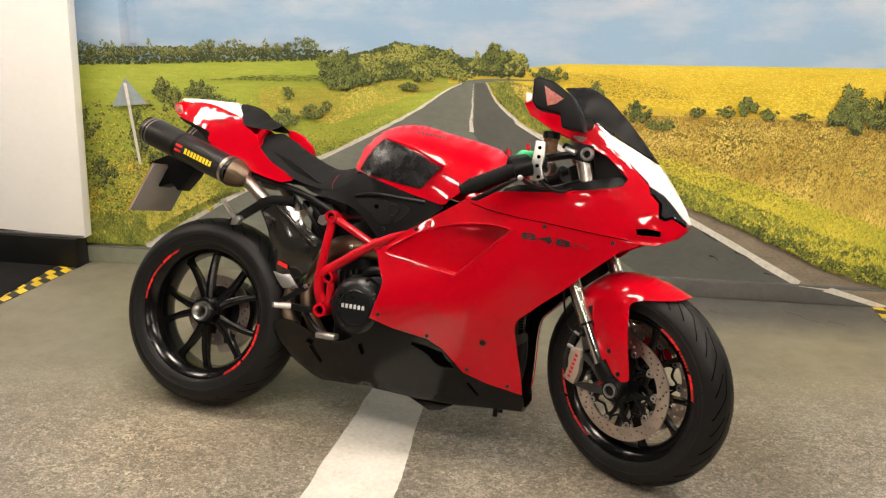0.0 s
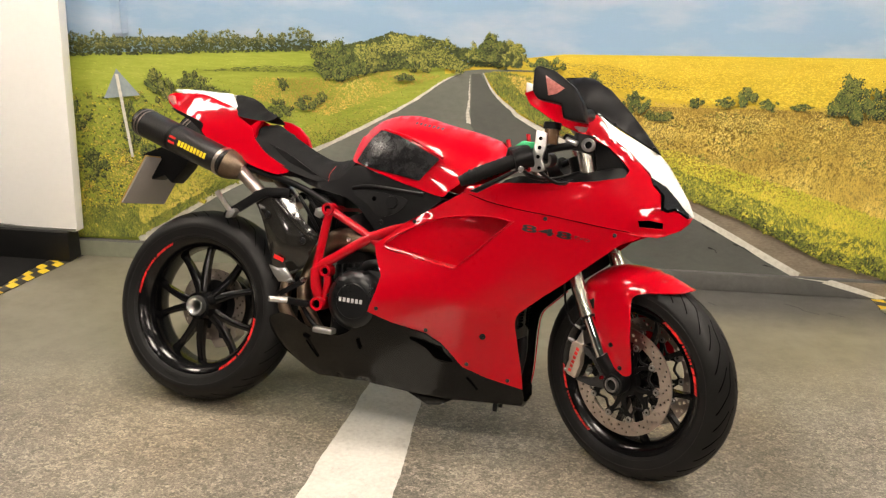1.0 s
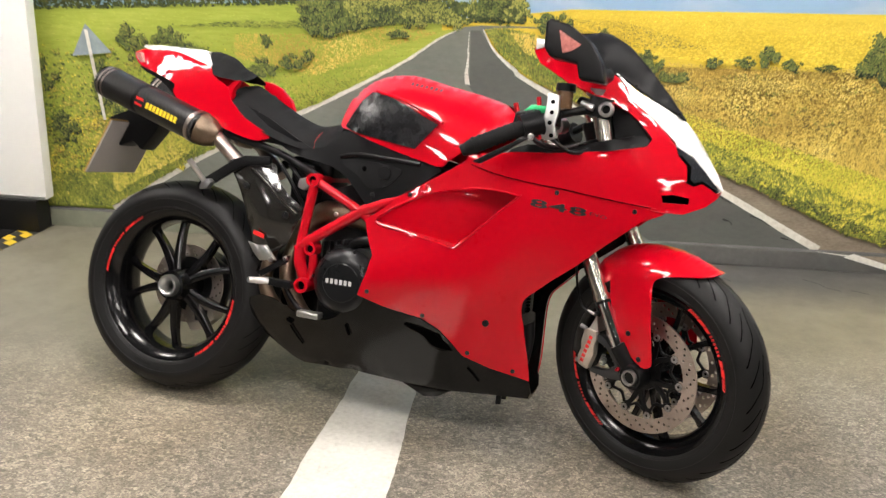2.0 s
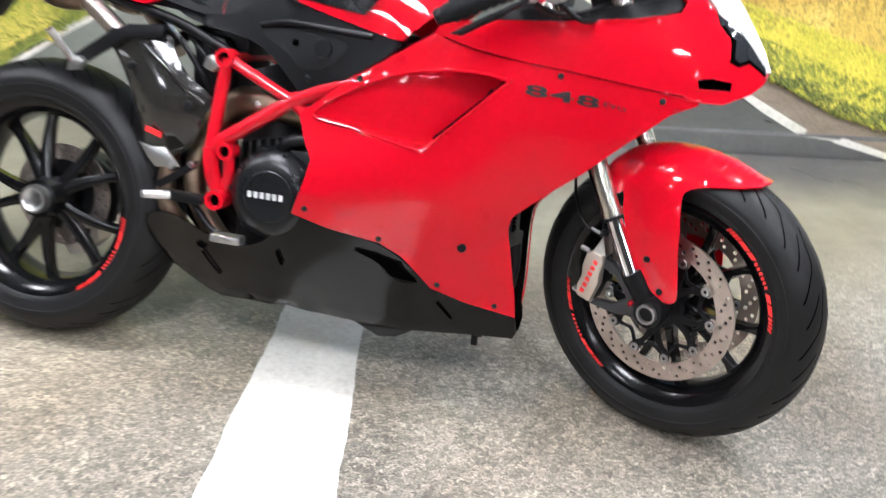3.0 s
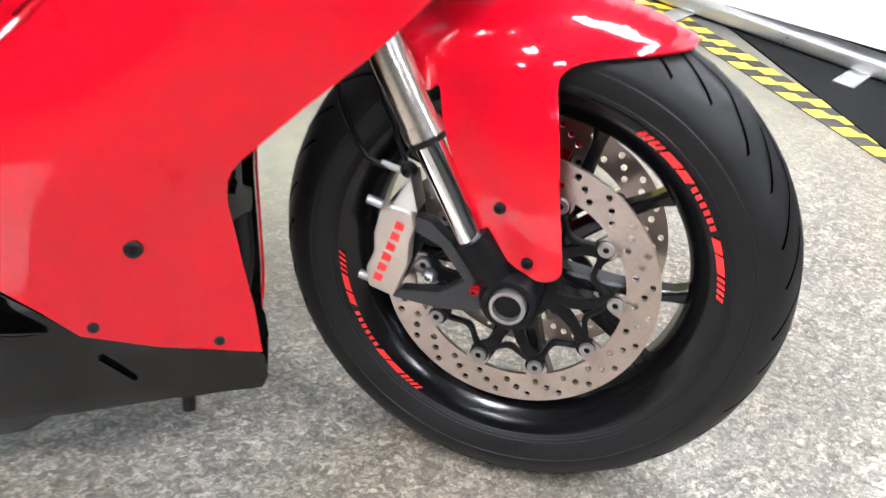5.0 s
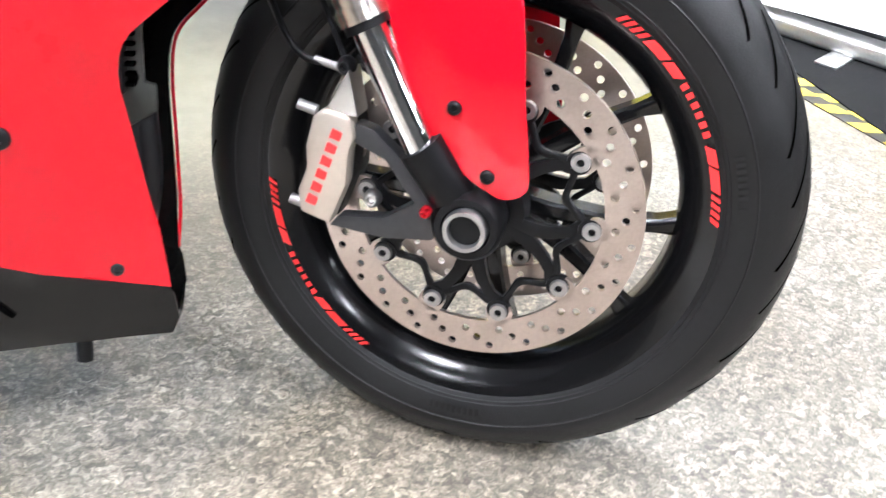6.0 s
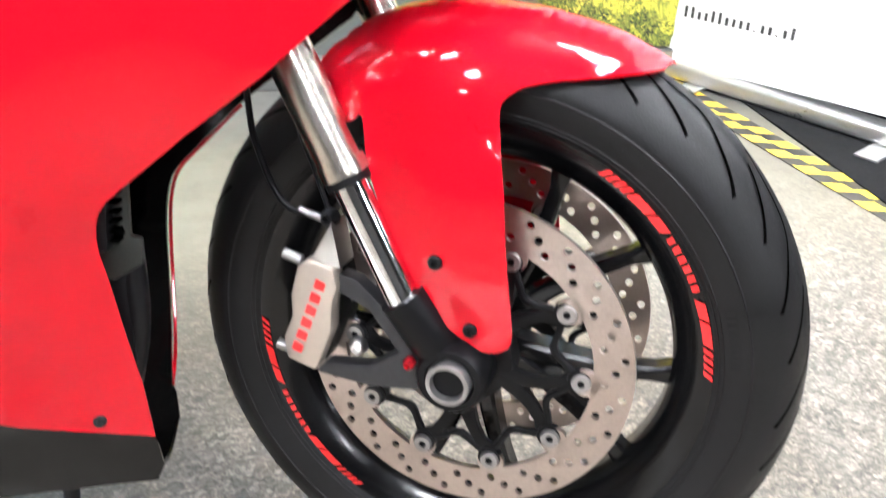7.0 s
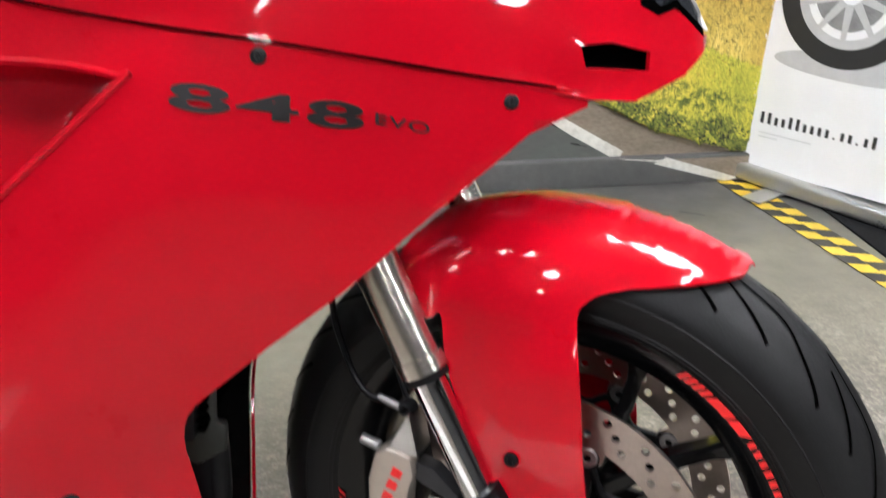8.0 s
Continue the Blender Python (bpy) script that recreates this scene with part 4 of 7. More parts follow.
rows_f = [[fold.verts.new((x, y, z)) for z in (1.085, 2.7)] for x, y in ((-2.16, -0.0006), (-2.125, -0.012), (-2.098, -0.036), (-2.090, -0.012), (-2.08, -0.0006))]
for a, b in zip(rows_f, rows_f[1:]):
    fold.faces.new((a[0], b[0], b[1], a[1]))
put("mural_fold", fold, SKY_PRINT, mural, "upright fold in the printed film", None, 60)
print_area("far_bank", [(-0.62, 0.945), (-0.55, 0.952), (-0.45, 0.952), (-0.38, 0.93), (-0.2, 0.93), (-0.2, 1.0), (-0.62, 0.995)], FIELD_YELLOW, 2.2, 0.0, "straw bank beyond the bend")
print_area("road_bend", [(-0.55, 0.952), (-0.45, 0.952), (-0.40, 0.961), (-0.30, 0.966), (-0.22, 0.966), (-0.22, 0.971), (-0.34, 0.973), (-0.46, 0.970), (-0.53, 0.962)], ROAD_PRINT, 4.2, 0.0, "far bend of the road")

# low skirting that carries the road picture down to the floor
skirt = put("baseboard", block(-5.1, 1.62, -0.03, 0.012, 0.0, 0.086, bevel=0.006, seg=3), FLOOR_DARK, None, "dark printed skirting at the foot of the mural", WALL)
tagged(skirt, kind="structure")
SKIRT_LINE = [((1.0, 0.0885), (1.14, 0.074)), ((1.13, 0.079), (1.385, 0.0))]
for (x0, z0), (x1, z1) in SKIRT_LINE:
    w = 0.005 if z1 > 0.05 else 0.02
    raw("edge_line", [(x0 - w, -0.032, z0 - w * 0.6), (x1 - w, -0.032, max(z1 - w * 0.6, 0.001)), (x1 + w, -0.032, max(z1 + w * 0.6, 0.001)), (x0 + w, -0.032, min(z0 + w * 0.6, 0.0855))], [(0, 1, 2, 3)], LINE_PRINT, skirt)
raw("dust_print", [(1.16, -0.0312, 0.078), (1.41, -0.0312, 0.0), (1.62, -0.0312, 0.0), (1.62, -0.0312, 0.08)], [(0, 1, 2, 3)], DUST_PRINT, skirt)
raw("olive_print", [(-5.1, -0.0312, 0.001), (-1.2, -0.0312, 0.001), (-1.5, -0.0312, 0.08), (-5.1, -0.0312, 0.08)], [(0, 1, 2, 3)], print_mat("printed_olive_tarmac", [(0.3, (0.17, 0.18, 0.13)), (0.7, (0.25, 0.26, 0.19))], 25, second=0.5), skirt)

# ---- floor prints ----
line_bm, prev = bmesh.new(), None
for i in range(71):
    y = 1.2 + 2.1 * i / 70
    row = [line_bm.verts.new((x, y, z)) for x, z in ((-0.690 - 0.060 * (3.05 - y) + 0.012 * noise.noise((y * 5, 1, 0)) + 0.006 * noise.noise((y * 22, 2, 0)), 0.004), (-0.478 + 0.047 * (3.0 - y) + 0.008 * noise.noise((y * 5, 5, 0)) + 0.005 * noise.noise((y * 22, 6, 0)), 0.004))]
    if prev:
        line_bm.faces.new((prev[0], prev[1], row[1], row[0]))
    prev = row
stripe_floor = put("floor_line", line_bm, FLOOR_LINE, None, "broad worn white road line printed on the floor", None, 0)
tagged(stripe_floor, kind="structure")

def strip(name, pts, w, material, z=0.004):
    bm = bmesh.new()
    line = [Vector((*p, z)) for p in pts]
    for a, b in zip(line, line[1:]):
        s = (b - a).normalized().cross(Vector((0, 0, 1))) * w / 2
        vs = [bm.verts.new(q) for q in (a - s, b - s, b + s, a + s)]
        bm.faces.new(vs)
    return put(name, bm, material, None, "", None, 0)


for i, crack in enumerate([[(0.93, 4.25), (0.99, 4.21), (1.0, 4.18), (1.06, 4.15)], [(1.1, 4.17), (1.16, 4.14)], [(0.6, 4.2), (0.63, 4.17)]]):
    ob = strip("floor_crack", crack, 0.006, DECAL_BLACK, 0.0035)
    tagged(ob, "thin dark crack printed in the tarmac", kind="structure")

tagged(put("carpet_west", block(-5.0, -2.535, 3.0, 4.14, 0.0, 0.006, bevel=0.001), CARPET, None, "black carpet beside the hazard tape"), kind="structure")
tagged(put("carpet_east", block(0.0, 2.4, -0.9, 1.1, 0.0, 0.006, bevel=0.001), CARPET, None, "black carpet beside the hazard tape", pose(1.475, 3.55, 0, 0, 0, -6)), kind="structure")


def hazard_tape(x, y, heading, length, rows, label):
    """Black tape with slanted yellow blocks, laid on the floor in rows side by side."""
    tape = tagged(new("hazard_tape"), label, "hazard tape", "hazard tapes")
    tape.matrix_basis = pose(x, y, 0.001, 0, 0, heading)
    part("tape_base", block(0, length, -0.026 * rows, 0.026 * rows, 0, 0.0012), TAPE_BLACK, tape)
    n = int(length / 0.1)
    for r in range(rows):
        for i in range(n):
            y0 = -0.026 * rows + 0.052 * r
            bm = bmesh.new()
            x0 = i * 0.1 + (0.05 if r % 2 else 0.0)
            x1 = min(x0 + 0.05, length - 0.03)
            vs = [bm.verts.new((a, b, 0.0022)) for a, b in ((x0, y0), (x1, y0), (x1 + 0.018, y0 + 0.051), (x0 + 0.018, y0 + 0.051))]
            bm.faces.new(vs)
            part("yellow_block", bm, TAPE_YELLOW, tape, smooth=0)
    return tape


hazard_tape(-2.455, 4.27, -97.5, 1.3, 2, "yellow and black hazard tape edging a black carpet")
hazard_tape(1.385, 4.42, -86.0, 1.25, 2, "yellow and black hazard tape in front of a display banner")

# ---- white display board with a black plinth ----
board = tagged(new("display_board"), "plain white display board on a black plinth", "display board")
board.matrix_basis = pose(-2.385, 4.19, 0)
part("panel", block(-1.6, 0.0, -0.03, 0.03, 0.15, 2.4, bevel=0.004), BOARD_WHITE, board, "plain white panel", pose(0, 0, 0, 0, 2.2, 0))
part("plinth", block(-1.6, -0.03, -0.06, 0.04, 0.0, 0.15, bevel=0.006), PLINTH_BLACK, board, "scuffed black plinth")
part("trim_strip", block(-1.6, 0.0, -0.034, -0.03, 0.15, 0.162), ALU, board)

# ---- pull-up banner ----
banner = tagged(new("pull_up_banner"), "white pull-up advertising banner on a silver floor cassette", "banner")
banner.matrix_basis = Matrix.Translation((1.44, 4.377, 0)) @ pose(0, 0, 0, 0, 0, math.degrees(math.atan2(-0.309, 0.161)))
part("film", block(-0.075, 0.83, -0.001, 0.001, 0.05, 2.0), BANNER_WHITE, banner, "white printed film", pose(0, 0, 0, 0, -2.5, 0))
part("cassette", block(-0.085, 0.84, -0.035, 0.05, 0.008, 0.058, bevel=0.016, seg=4), ALU, banner, "silver cassette", smooth=60)
part("support_pole", tube([(0.38, 0.05, 0.05), (0.38, 0.03, 2.0)], 0.009, 10, 1), ALU, banner)
part("edge_post", block(-0.10, -0.078, 0.006, 0.02, 0.08, 2.0, bevel=0.003), ALU, banner, "", pose(0, 0, 0, 0, -2.5, 0))
for x in (0.1, 0.66):
    part("foot", block(x - 0.03, x + 0.03, -0.16, 0.16, 0.0065, 0.0125, bevel=0.002), ALU, banner)


def word_bars(name, x, z, pattern, w, h, material, parent):
    """Plain upright bars the size of the letters; tall ones where the word has ascenders."""
    for i, c in enumerate(pattern):
        if c == " ":
            continue
        top = {"t": 1.0, "x": 0.7, ".": 0.15}[c] * h
        part(name, block(x + i * w, x + i * w + w * (0.45 if c != "." else 0.3), -0.0022, -0.0012, z, z + top), material, parent, "", pose(0, 0, 0, 0, -2.5, 0), 0)


word_bars("printed_word", 0.002, 0.188, "ttxxttxxxx.xx.xt", 0.0222, 0.033, BANNER_DARK, banner)
word_bars("fine_print", 0.005, 0.158, "x" * 24, 0.0068, 0.006, BANNER_PALE, banner)
word_bars("fine_print", 0.005, 0.146, "x" * 9, 0.0068, 0.006, BANNER_PALE, banner)


def printed_disc(name, cx, cz, r0, r1, material, layer, squash=1.0, n=48):
    bm = bmesh.new()
    a = [bm.verts.new((cx + r0 * math.cos(6.2832 * i / n), -0.0012 - 0.0006 * layer, cz + squash * r0 * math.sin(6.2832 * i / n))) for i in range(n)]
    b = [bm.verts.new((cx + r1 * math.cos(6.2832 * i / n), -0.0012 - 0.0006 * layer, cz + squash * r1 * math.sin(6.2832 * i / n))) for i in range(n)]
    for i in range(n):
        bm.faces.new((a[i], b[i], b[(i + 1) % n], a[(i + 1) % n]))
    part(name, bm, material, banner, "", pose(0, 0, 0, 0, -2.5, 0), 0)


printed_disc("print_shadow", 0.24, 0.385, 0.001, 0.23, BANNER_PALE, 1, 0.16)
printed_disc("print_tyre", 0.20, 0.58, 0.145, 0.20, BANNER_DARK, 2)
printed_disc("print_rim", 0.20, 0.58, 0.122, 0.147, BANNER_PALE, 3)
printed_disc("print_disc", 0.20, 0.58, 0.035, 0.10, BANNER_GREY, 3)
for i in range(10):
    a = 0.3 + i * 0.62832
    bm = bmesh.new()
    for r, w in ((0.03, 0.012), (0.125, 0.007)):
        for e in (-1, 1):
            bm.verts.new((0.2 + r * math.cos(a) - e * w * math.sin(a), -0.0036, 0.58 + r * math.sin(a) + e * w * math.cos(a)))
    bm.verts.ensure_lookup_table()
    bm.faces.new([bm.verts[k] for k in (0, 2, 3, 1)])
    part("print_spoke", bm, BANNER_PALE, banner, "", pose(0, 0, 0, 0, -2.5, 0), 0)

# ---- the motorcycle: x forward, y to its left, z up, from the rear tyre's foot ----
bike = tagged(new("motorcycle"), "red sports motorcycle with white nose stripe, leaning on its side stand", "motorcycle")
bike.matrix_basis = pose(-1.2395, 2.9815, 0.0004, -15.5, 0, -10.8)
TURN = Matrix.Rotation(radians(-28), 4, Vector((-math.sin(radians(24.5)), 0, math.cos(radians(24.5))))) @ Matrix.Rotation(radians(-3.1), 4, "X")
STEER = Matrix.Translation((1.4532, -0.002, 0.3111)) @ TURN
FORK = STEER @ Matrix.Translation((0.0075, 0.0030, 0.0030))
REAR = Matrix.Translation((0.0104, -0.0167, 0.3135)) @ pose(0, 0, 0, -2.87, 0, 0.43)


def spoke(hub_a, rim_a, r0, r1, w0, w1, y0, y1, d0, d1, bow=0.0):
    """One tapered spoke from the hub to the rim; y: its middle, d: its depth."""
    bm, rings = bmesh.new(), []
    for i in range(7):
        s = i / 6
        a, r = hub_a + (rim_a - hub_a) * s ** (1 + bow), r0 + (r1 - r0) * s
        w = w0 + (w1 - w0) * s + (0.006 * ((s - 0.8) / 0.2) ** 2 if s > 0.8 else 0)
        y, d = y0 + (y1 - y0) * s, d0 + (d1 - d0) * s
        c, t = Vector((r * math.cos(a), y, r * math.sin(a))), Vector((-math.sin(a), 0, math.cos(a)))
        rings.append([bm.verts.new(c + t * w * u + Vector((0, d * v, 0))) for u, v in ((-1, -0.4), (-0.6, -0.5), (0.6, -0.5), (1, -0.4), (1, 0.4), (0.6, 0.5), (-0.6, 0.5), (-1, 0.4))])
    for p, q in zip(rings, rings[1:]):
        for j in range(8):
            bm.faces.new((p[j], p[(j + 1) % 8], q[(j + 1) % 8], q[j]))
    bmesh.ops.recalc_face_normals(bm, faces=bm.faces[:])
    return bm


def arc_decal(r0, r1, y, a0, a1, n=20, slant=0.0):
    """A curved stripe; slant: the angle by which its outer edge runs ahead."""
    bm = bmesh.new()
    for i in range(n):
        p, q = a0 + (a1 - a0) * i / n, a0 + (a1 - a0) * (i + 1) / n
        bm.faces.new([bm.verts.new((r * math.cos(a), y, r * math.sin(a))) for r, a in ((r0, p), (r1, p + slant), (r1, q + slant), (r0, q))])
    return bm


def brake_disc(name, parent, y, r_out, r_in, bob_r, phase, rows, holes_n, m, thick=0.005, ears=10, hole=0.0042):
    loops = []
    for row, rr in enumerate(rows):
        for i in range(holes_n):
            a = 2 * math.pi * (i + row / len(rows)) / holes_n
            loops.append(ring(rr * math.cos(a), rr * math.sin(a), hole, 8))
    outer = ring(0, 0, r_out, 96)
    vs, fs = flat_fill(outer, [ring(0, 0, r_in, 72), *loops], 0)
    bm = bmesh.new()
    made = [bm.verts.new((v.x, y, v.y)) for v in vs]
    for f in fs:
        bm.faces.new([made[i] for i in f])
    bmesh.ops.delete(bm, geom=[v for v in bm.verts if not v.link_faces], context="VERTS")
    bmesh.ops.recalc_face_normals(bm, faces=bm.faces[:])
    bmesh.ops.solidify(bm, geom=bm.faces[:], thickness=thick)
    disc = part(name, bm, STEEL, parent, "drilled steel brake disc", m, 30)
    for i in range(ears):
        a = phase + 2 * math.pi * i / ears
        part("disc_ear", lathe([(y, 0.0001), (y, 0.0135), (y + thick, 0.0135), (y + thick, 0.0001)], (bob_r * 1.03 * math.cos(a), 0, bob_r * 1.03 * math.sin(a)), 16), STEEL, parent)
    return disc


def make_wheel(name, m, R, wide, rim_r, rim_w, hub, front):
    h = wide / 2
    wheel = part(name, lathe([(-rim_w, rim_r - 0.006), (-rim_w - 0.003, rim_r + 0.004), (-rim_w + 0.003, rim_r + 0.004), (-rim_w + 0.006, rim_r - 0.008), (-rim_w + 0.014, rim_r - 0.014),
                              (-rim_w * 0.6, rim_r - 0.02), (-rim_w * 0.4, rim_r - 0.026), (rim_w * 0.4, rim_r - 0.026), (rim_w * 0.6, rim_r - 0.02), (rim_w - 0.014, rim_r - 0.014),
                              (rim_w - 0.006, rim_r - 0.008), (rim_w - 0.003, rim_r + 0.004), (rim_w + 0.003, rim_r + 0.004), (rim_w, rim_r - 0.006), (rim_w * 0.7, rim_r - 0.027), (rim_w * 0.4, rim_r - 0.034),
                              (-rim_w * 0.4, rim_r - 0.034), (-rim_w * 0.7, rim_r - 0.027)], seg=96, closed=True), RIM_BLACK, bike, "gloss black cast wheel rim", m)
    side = h / 0.06
    prof = [(-rim_w + 0.001, rim_r + 0.002), (-rim_w - 0.004 * side, rim_r + 0.006), (-h * 0.97, rim_r + 0.28 * (R - rim_r)), (-h, rim_r + 0.46 * (R - rim_r)), (-h * 0.94, rim_r + 0.60 * (R - rim_r)),
            (-h * 0.80, rim_r + 0.76 * (R - rim_r)), (-h * 0.58, rim_r + 0.89 * (R - rim_r)), (-h * 0.30, rim_r + 0.972 * (R - rim_r)), (0, R)]
    line = [(p.x, p.y) for p in curve([(a, b, 0) for a, b in prof], 4)]
    line += [(-a, b) for a, b in line[::-1][1:]]
    part("tyre", lathe(line, seg=120), RUBBER, wheel, "worn black road tyre")

    def crown(y):
        half = line[:len(line) // 2 + 1]
        half = half[min(range(len(half)), key=lambda i: half[i][0]):]
        return float(np.interp(-abs(y), [p[0] for p in half], [p[1] for p in half]))
    # moulded ribs and plain blocks for the lettering on the sidewalls
    def wall_y(r):
        low = [p for p in line if p[0] < 0 and p[1] <= rim_r + 0.46 * (R - rim_r)]
        return float(np.interp(r, [p[1] for p in low], [p[0] for p in low]))
    for e in (-1, 1):
        for r in (rim_r + 0.0085, rim_r + 0.0125, rim_r + 0.036):
            y = -e * wall_y(r)
            part("sidewall_rib", lathe([(y, r - 0.0011), (y + e * 0.0009, r), (y, r + 0.0011)], seg=120), RUBBER, wheel)
        for a0 in ((262, 8, 96) if front else (80, 250)):
            for k in range(9):
                r = rim_r + 0.018
                part("moulded_mark", arc_decal(r, r + 0.009, -e * (wall_y(r + 0.0045)) + e * 0.0016, radians(a0 + 1.5 * k), radians(a0 + 1.5 * k + 0.9), 1), RUBBER, wheel, smooth=0)
    # sweeping tread grooves on both shoulders: raised near-black strips painted for their shade
    n = 16 if front else 15
    for e in (-1, 1):
        for i in range(n):
            for shape in (((0.08, 0.0), (0.24, 0.045), (0.36, 0.12), (0.60, 0.17), (0.84, 0.235)), ((0.36, 0.215), (0.60, 0.27), (0.80, 0.32))):
                bm, prev = bmesh.new(), None
                for p in curve([(u, v, 0) for u, v in shape], 5):
                    a = 2 * math.pi * i / n - p.y * (2.2 if front else 1.9) * 0.9 + (0.25 if e > 0 else 0)
                    row = []
                    for off in (-0.0012, 0.0012):
                        y = e * (h * min(0.85, p.x) + off * 0.96)
                        r = crown(y) + 0.0009
                        aa = a + off * 0.36 / R
                        row.append(bm.verts.new((r * math.cos(aa), y, r * math.sin(aa))))
                    if prev:
                        bm.faces.new((prev[0], prev[1], row[1], row[0]))
                    prev = row
                part("tread_groove_shade", bm, SHADE_TRIM_BLACK, wheel, smooth=0)
    for k in range(5):
        for e in (-1, 1):
            base = radians(72 * k + (53 if front else 110))
            part("spoke", spoke(base + e * radians(9), base + e * radians(17.5), hub, rim_r - 0.022, 0.010 if front else 0.014, 0.0065 if front else 0.009, -0.006 if front else -0.02, -0.004, 0.032, 0.022, 0.4), RIM_BLACK, wheel)
    return wheel


front_wheel = make_wheel("front_wheel", STEER, 0.3080, 0.121, 0.2225, 0.048, 0.03, True)
rear_wheel = make_wheel("rear_wheel", REAR, 0.3216, 0.181, 0.226, 0.076, 0.04, False)
part("hub", lathe([(-0.06, 0.0001), (-0.06, 0.026), (-0.045, 0.034), (-0.02, 0.038), (0.02, 0.038), (0.045, 0.034), (0.06, 0.026), (0.06, 0.0001)], seg=32), RIM_BLACK, front_wheel)
part("hub", lathe([(-0.07, 0.03), (-0.07, 0.044), (-0.02, 0.05), (0.08, 0.055), (0.08, 0.0001)], seg=32), RIM_BLACK, rear_wheel)
part("hub_nut", lathe([(-0.02, 0.012), (-0.066, 0.014), (-0.086, 0.022), (-0.09, 0.026), (-0.09, 0.030), (-0.084, 0.033), (-0.062, 0.034), (-0.062, 0.02)], seg=40), ALLOY, rear_wheel, "bare alloy hub nut")
for w, y, r0, spans in ((front_wheel, -0.0515, 0.2175, ((5, 62), (184, 240))), (rear_wheel, -0.0795, 0.2215, ((122, 177), (-58, -2)))):
    for a0, a1 in spans:
        # slanted ticks at both ends, solid stretches, small upright bars for the lettering in the middle
        k, ticks = (a1 - a0) / 57, []
        for s in (0.0, 2.0, 4.0, 6.0):
            ticks += [(s, s + 1.2, 1), (57 - s - 1.2, 57 - s, 1)]
        ticks += [(8.2, 14.2, 1), (14.9, 19.5, 1), (37.5, 42.1, 1), (42.8, 48.8, 1)] + [(21.2 + 2.5 * i, 22.7 + 2.5 * i, 0.8) for i in range(6)]
        for s0, s1, tall_ in ticks:
            part("red_stripe", arc_decal(r0 + 0.004 * (1 - tall_), r0 + 0.004 + 0.004 * tall_, y, radians(a0 + s0 * k), radians(a0 + s1 * k), 4, radians(-1.6 if tall_ == 1 else 0)), DECAL_RED, w, "red rim stripe", smooth=0)
for y, rows in ((-0.070, (0.133, 0.142, 0.151)), (0.065, (0.133, 0.142, 0.151))):
    brake_disc("brake_disc", front_wheel, y, 0.160, 0.1225, 0.112, radians(34.5), rows, 24, None)
    car = bmesh.new()
    # a scalloped ring that swings in between the lugs, forked arms and the hub flange
    loop = []
    for i in range(120):
        a = 2 * math.pi * i / 120
        dip = 0.5 - 0.5 * math.cos(10 * (a - radians(34.5)))
        loop.append((a, 0.1035 - 0.017 * dip, 0.0045 - 0.0008 * dip))
    prev = None
    for a, r, w in loop + loop[:1]:
        row = [car.verts.new(((r + u) * math.cos(a), y + v, (r + u) * math.sin(a))) for u, v in ((-w, 0.0065), (-w, 0.002), (-w * 0.5, 0.0008), (w * 0.5, 0.0008), (w, 0.002), (w, 0.0065))]
        if prev:
            for k in range(6):
                car.faces.new((prev[k], prev[(k + 1) % 6], row[(k + 1) % 6], row[k]))
        prev = row
    for i in range(10):
        a = radians(34.5 + 36 * i)
        part("carrier_lug", lathe([(y - 0.0005, 0.0001), (y - 0.0005, 0.0115), (y + 0.006, 0.0125), (y + 0.006, 0.0001)], (0.110 * math.cos(a), 0, 0.110 * math.sin(a)), 18), MATT_BLACK, front_wheel)
    for i in range(5):
        for e in (-1, 1):
            a = radians(72 * i + 34.5 + 18)
            part("carrier_arm", spoke(a + e * radians(5), a + e * radians(17.5), 0.036, 0.101, 0.0085, 0.0055, y + 0.008, y + 0.004, 0.012, 0.005, 0.9), MATT_BLACK, front_wheel)
    part("carrier_hub", lathe([(y + 0.002, 0.026), (y + 0.002, 0.046), (y + 0.02, 0.049), (y + 0.02, 0.026)], seg=40, closed=True), MATT_BLACK, front_wheel)
    bmesh.ops.recalc_face_normals(car, faces=car.faces[:])
    part("disc_carrier", car, MATT_BLACK, front_wheel, "black disc carrier")
    for i in range(10):
        a = radians(34.5 + 36 * i)
        part("bobbin", lathe([(y - 0.0025, 0.0035), (y - 0.004, 0.004), (y - 0.004, 0.0085), (y - 0.001, 0.0095), (y + 0.004, 0.0095)], (0.112 * math.cos(a), 0, 0.112 * math.sin(a)), 18), AXLE, front_wheel)
brake_disc("brake_disc", rear_wheel, 0.03, 0.1225, 0.085, 0.07, 0.3, (0.094, 0.104, 0.114), 18, None, ears=0)
part("disc_carrier", lathe([(0.03, 0.05), (0.03, 0.088), (0.034, 0.088), (0.034, 0.05)], seg=48, closed=True), DARK_METAL, rear_wheel)

# front fork, axle, caliper and mudguard turn with the steering
fork = part("fork", tube([(-0.008, -0.10, -0.004), (-0.008, 0.105, -0.004)], 0.0125, 16, 1), ALLOY, bike, "telescopic front fork", FORK)


def fork_x(z):
    return -0.117 - 0.53 * (z - 0.177)


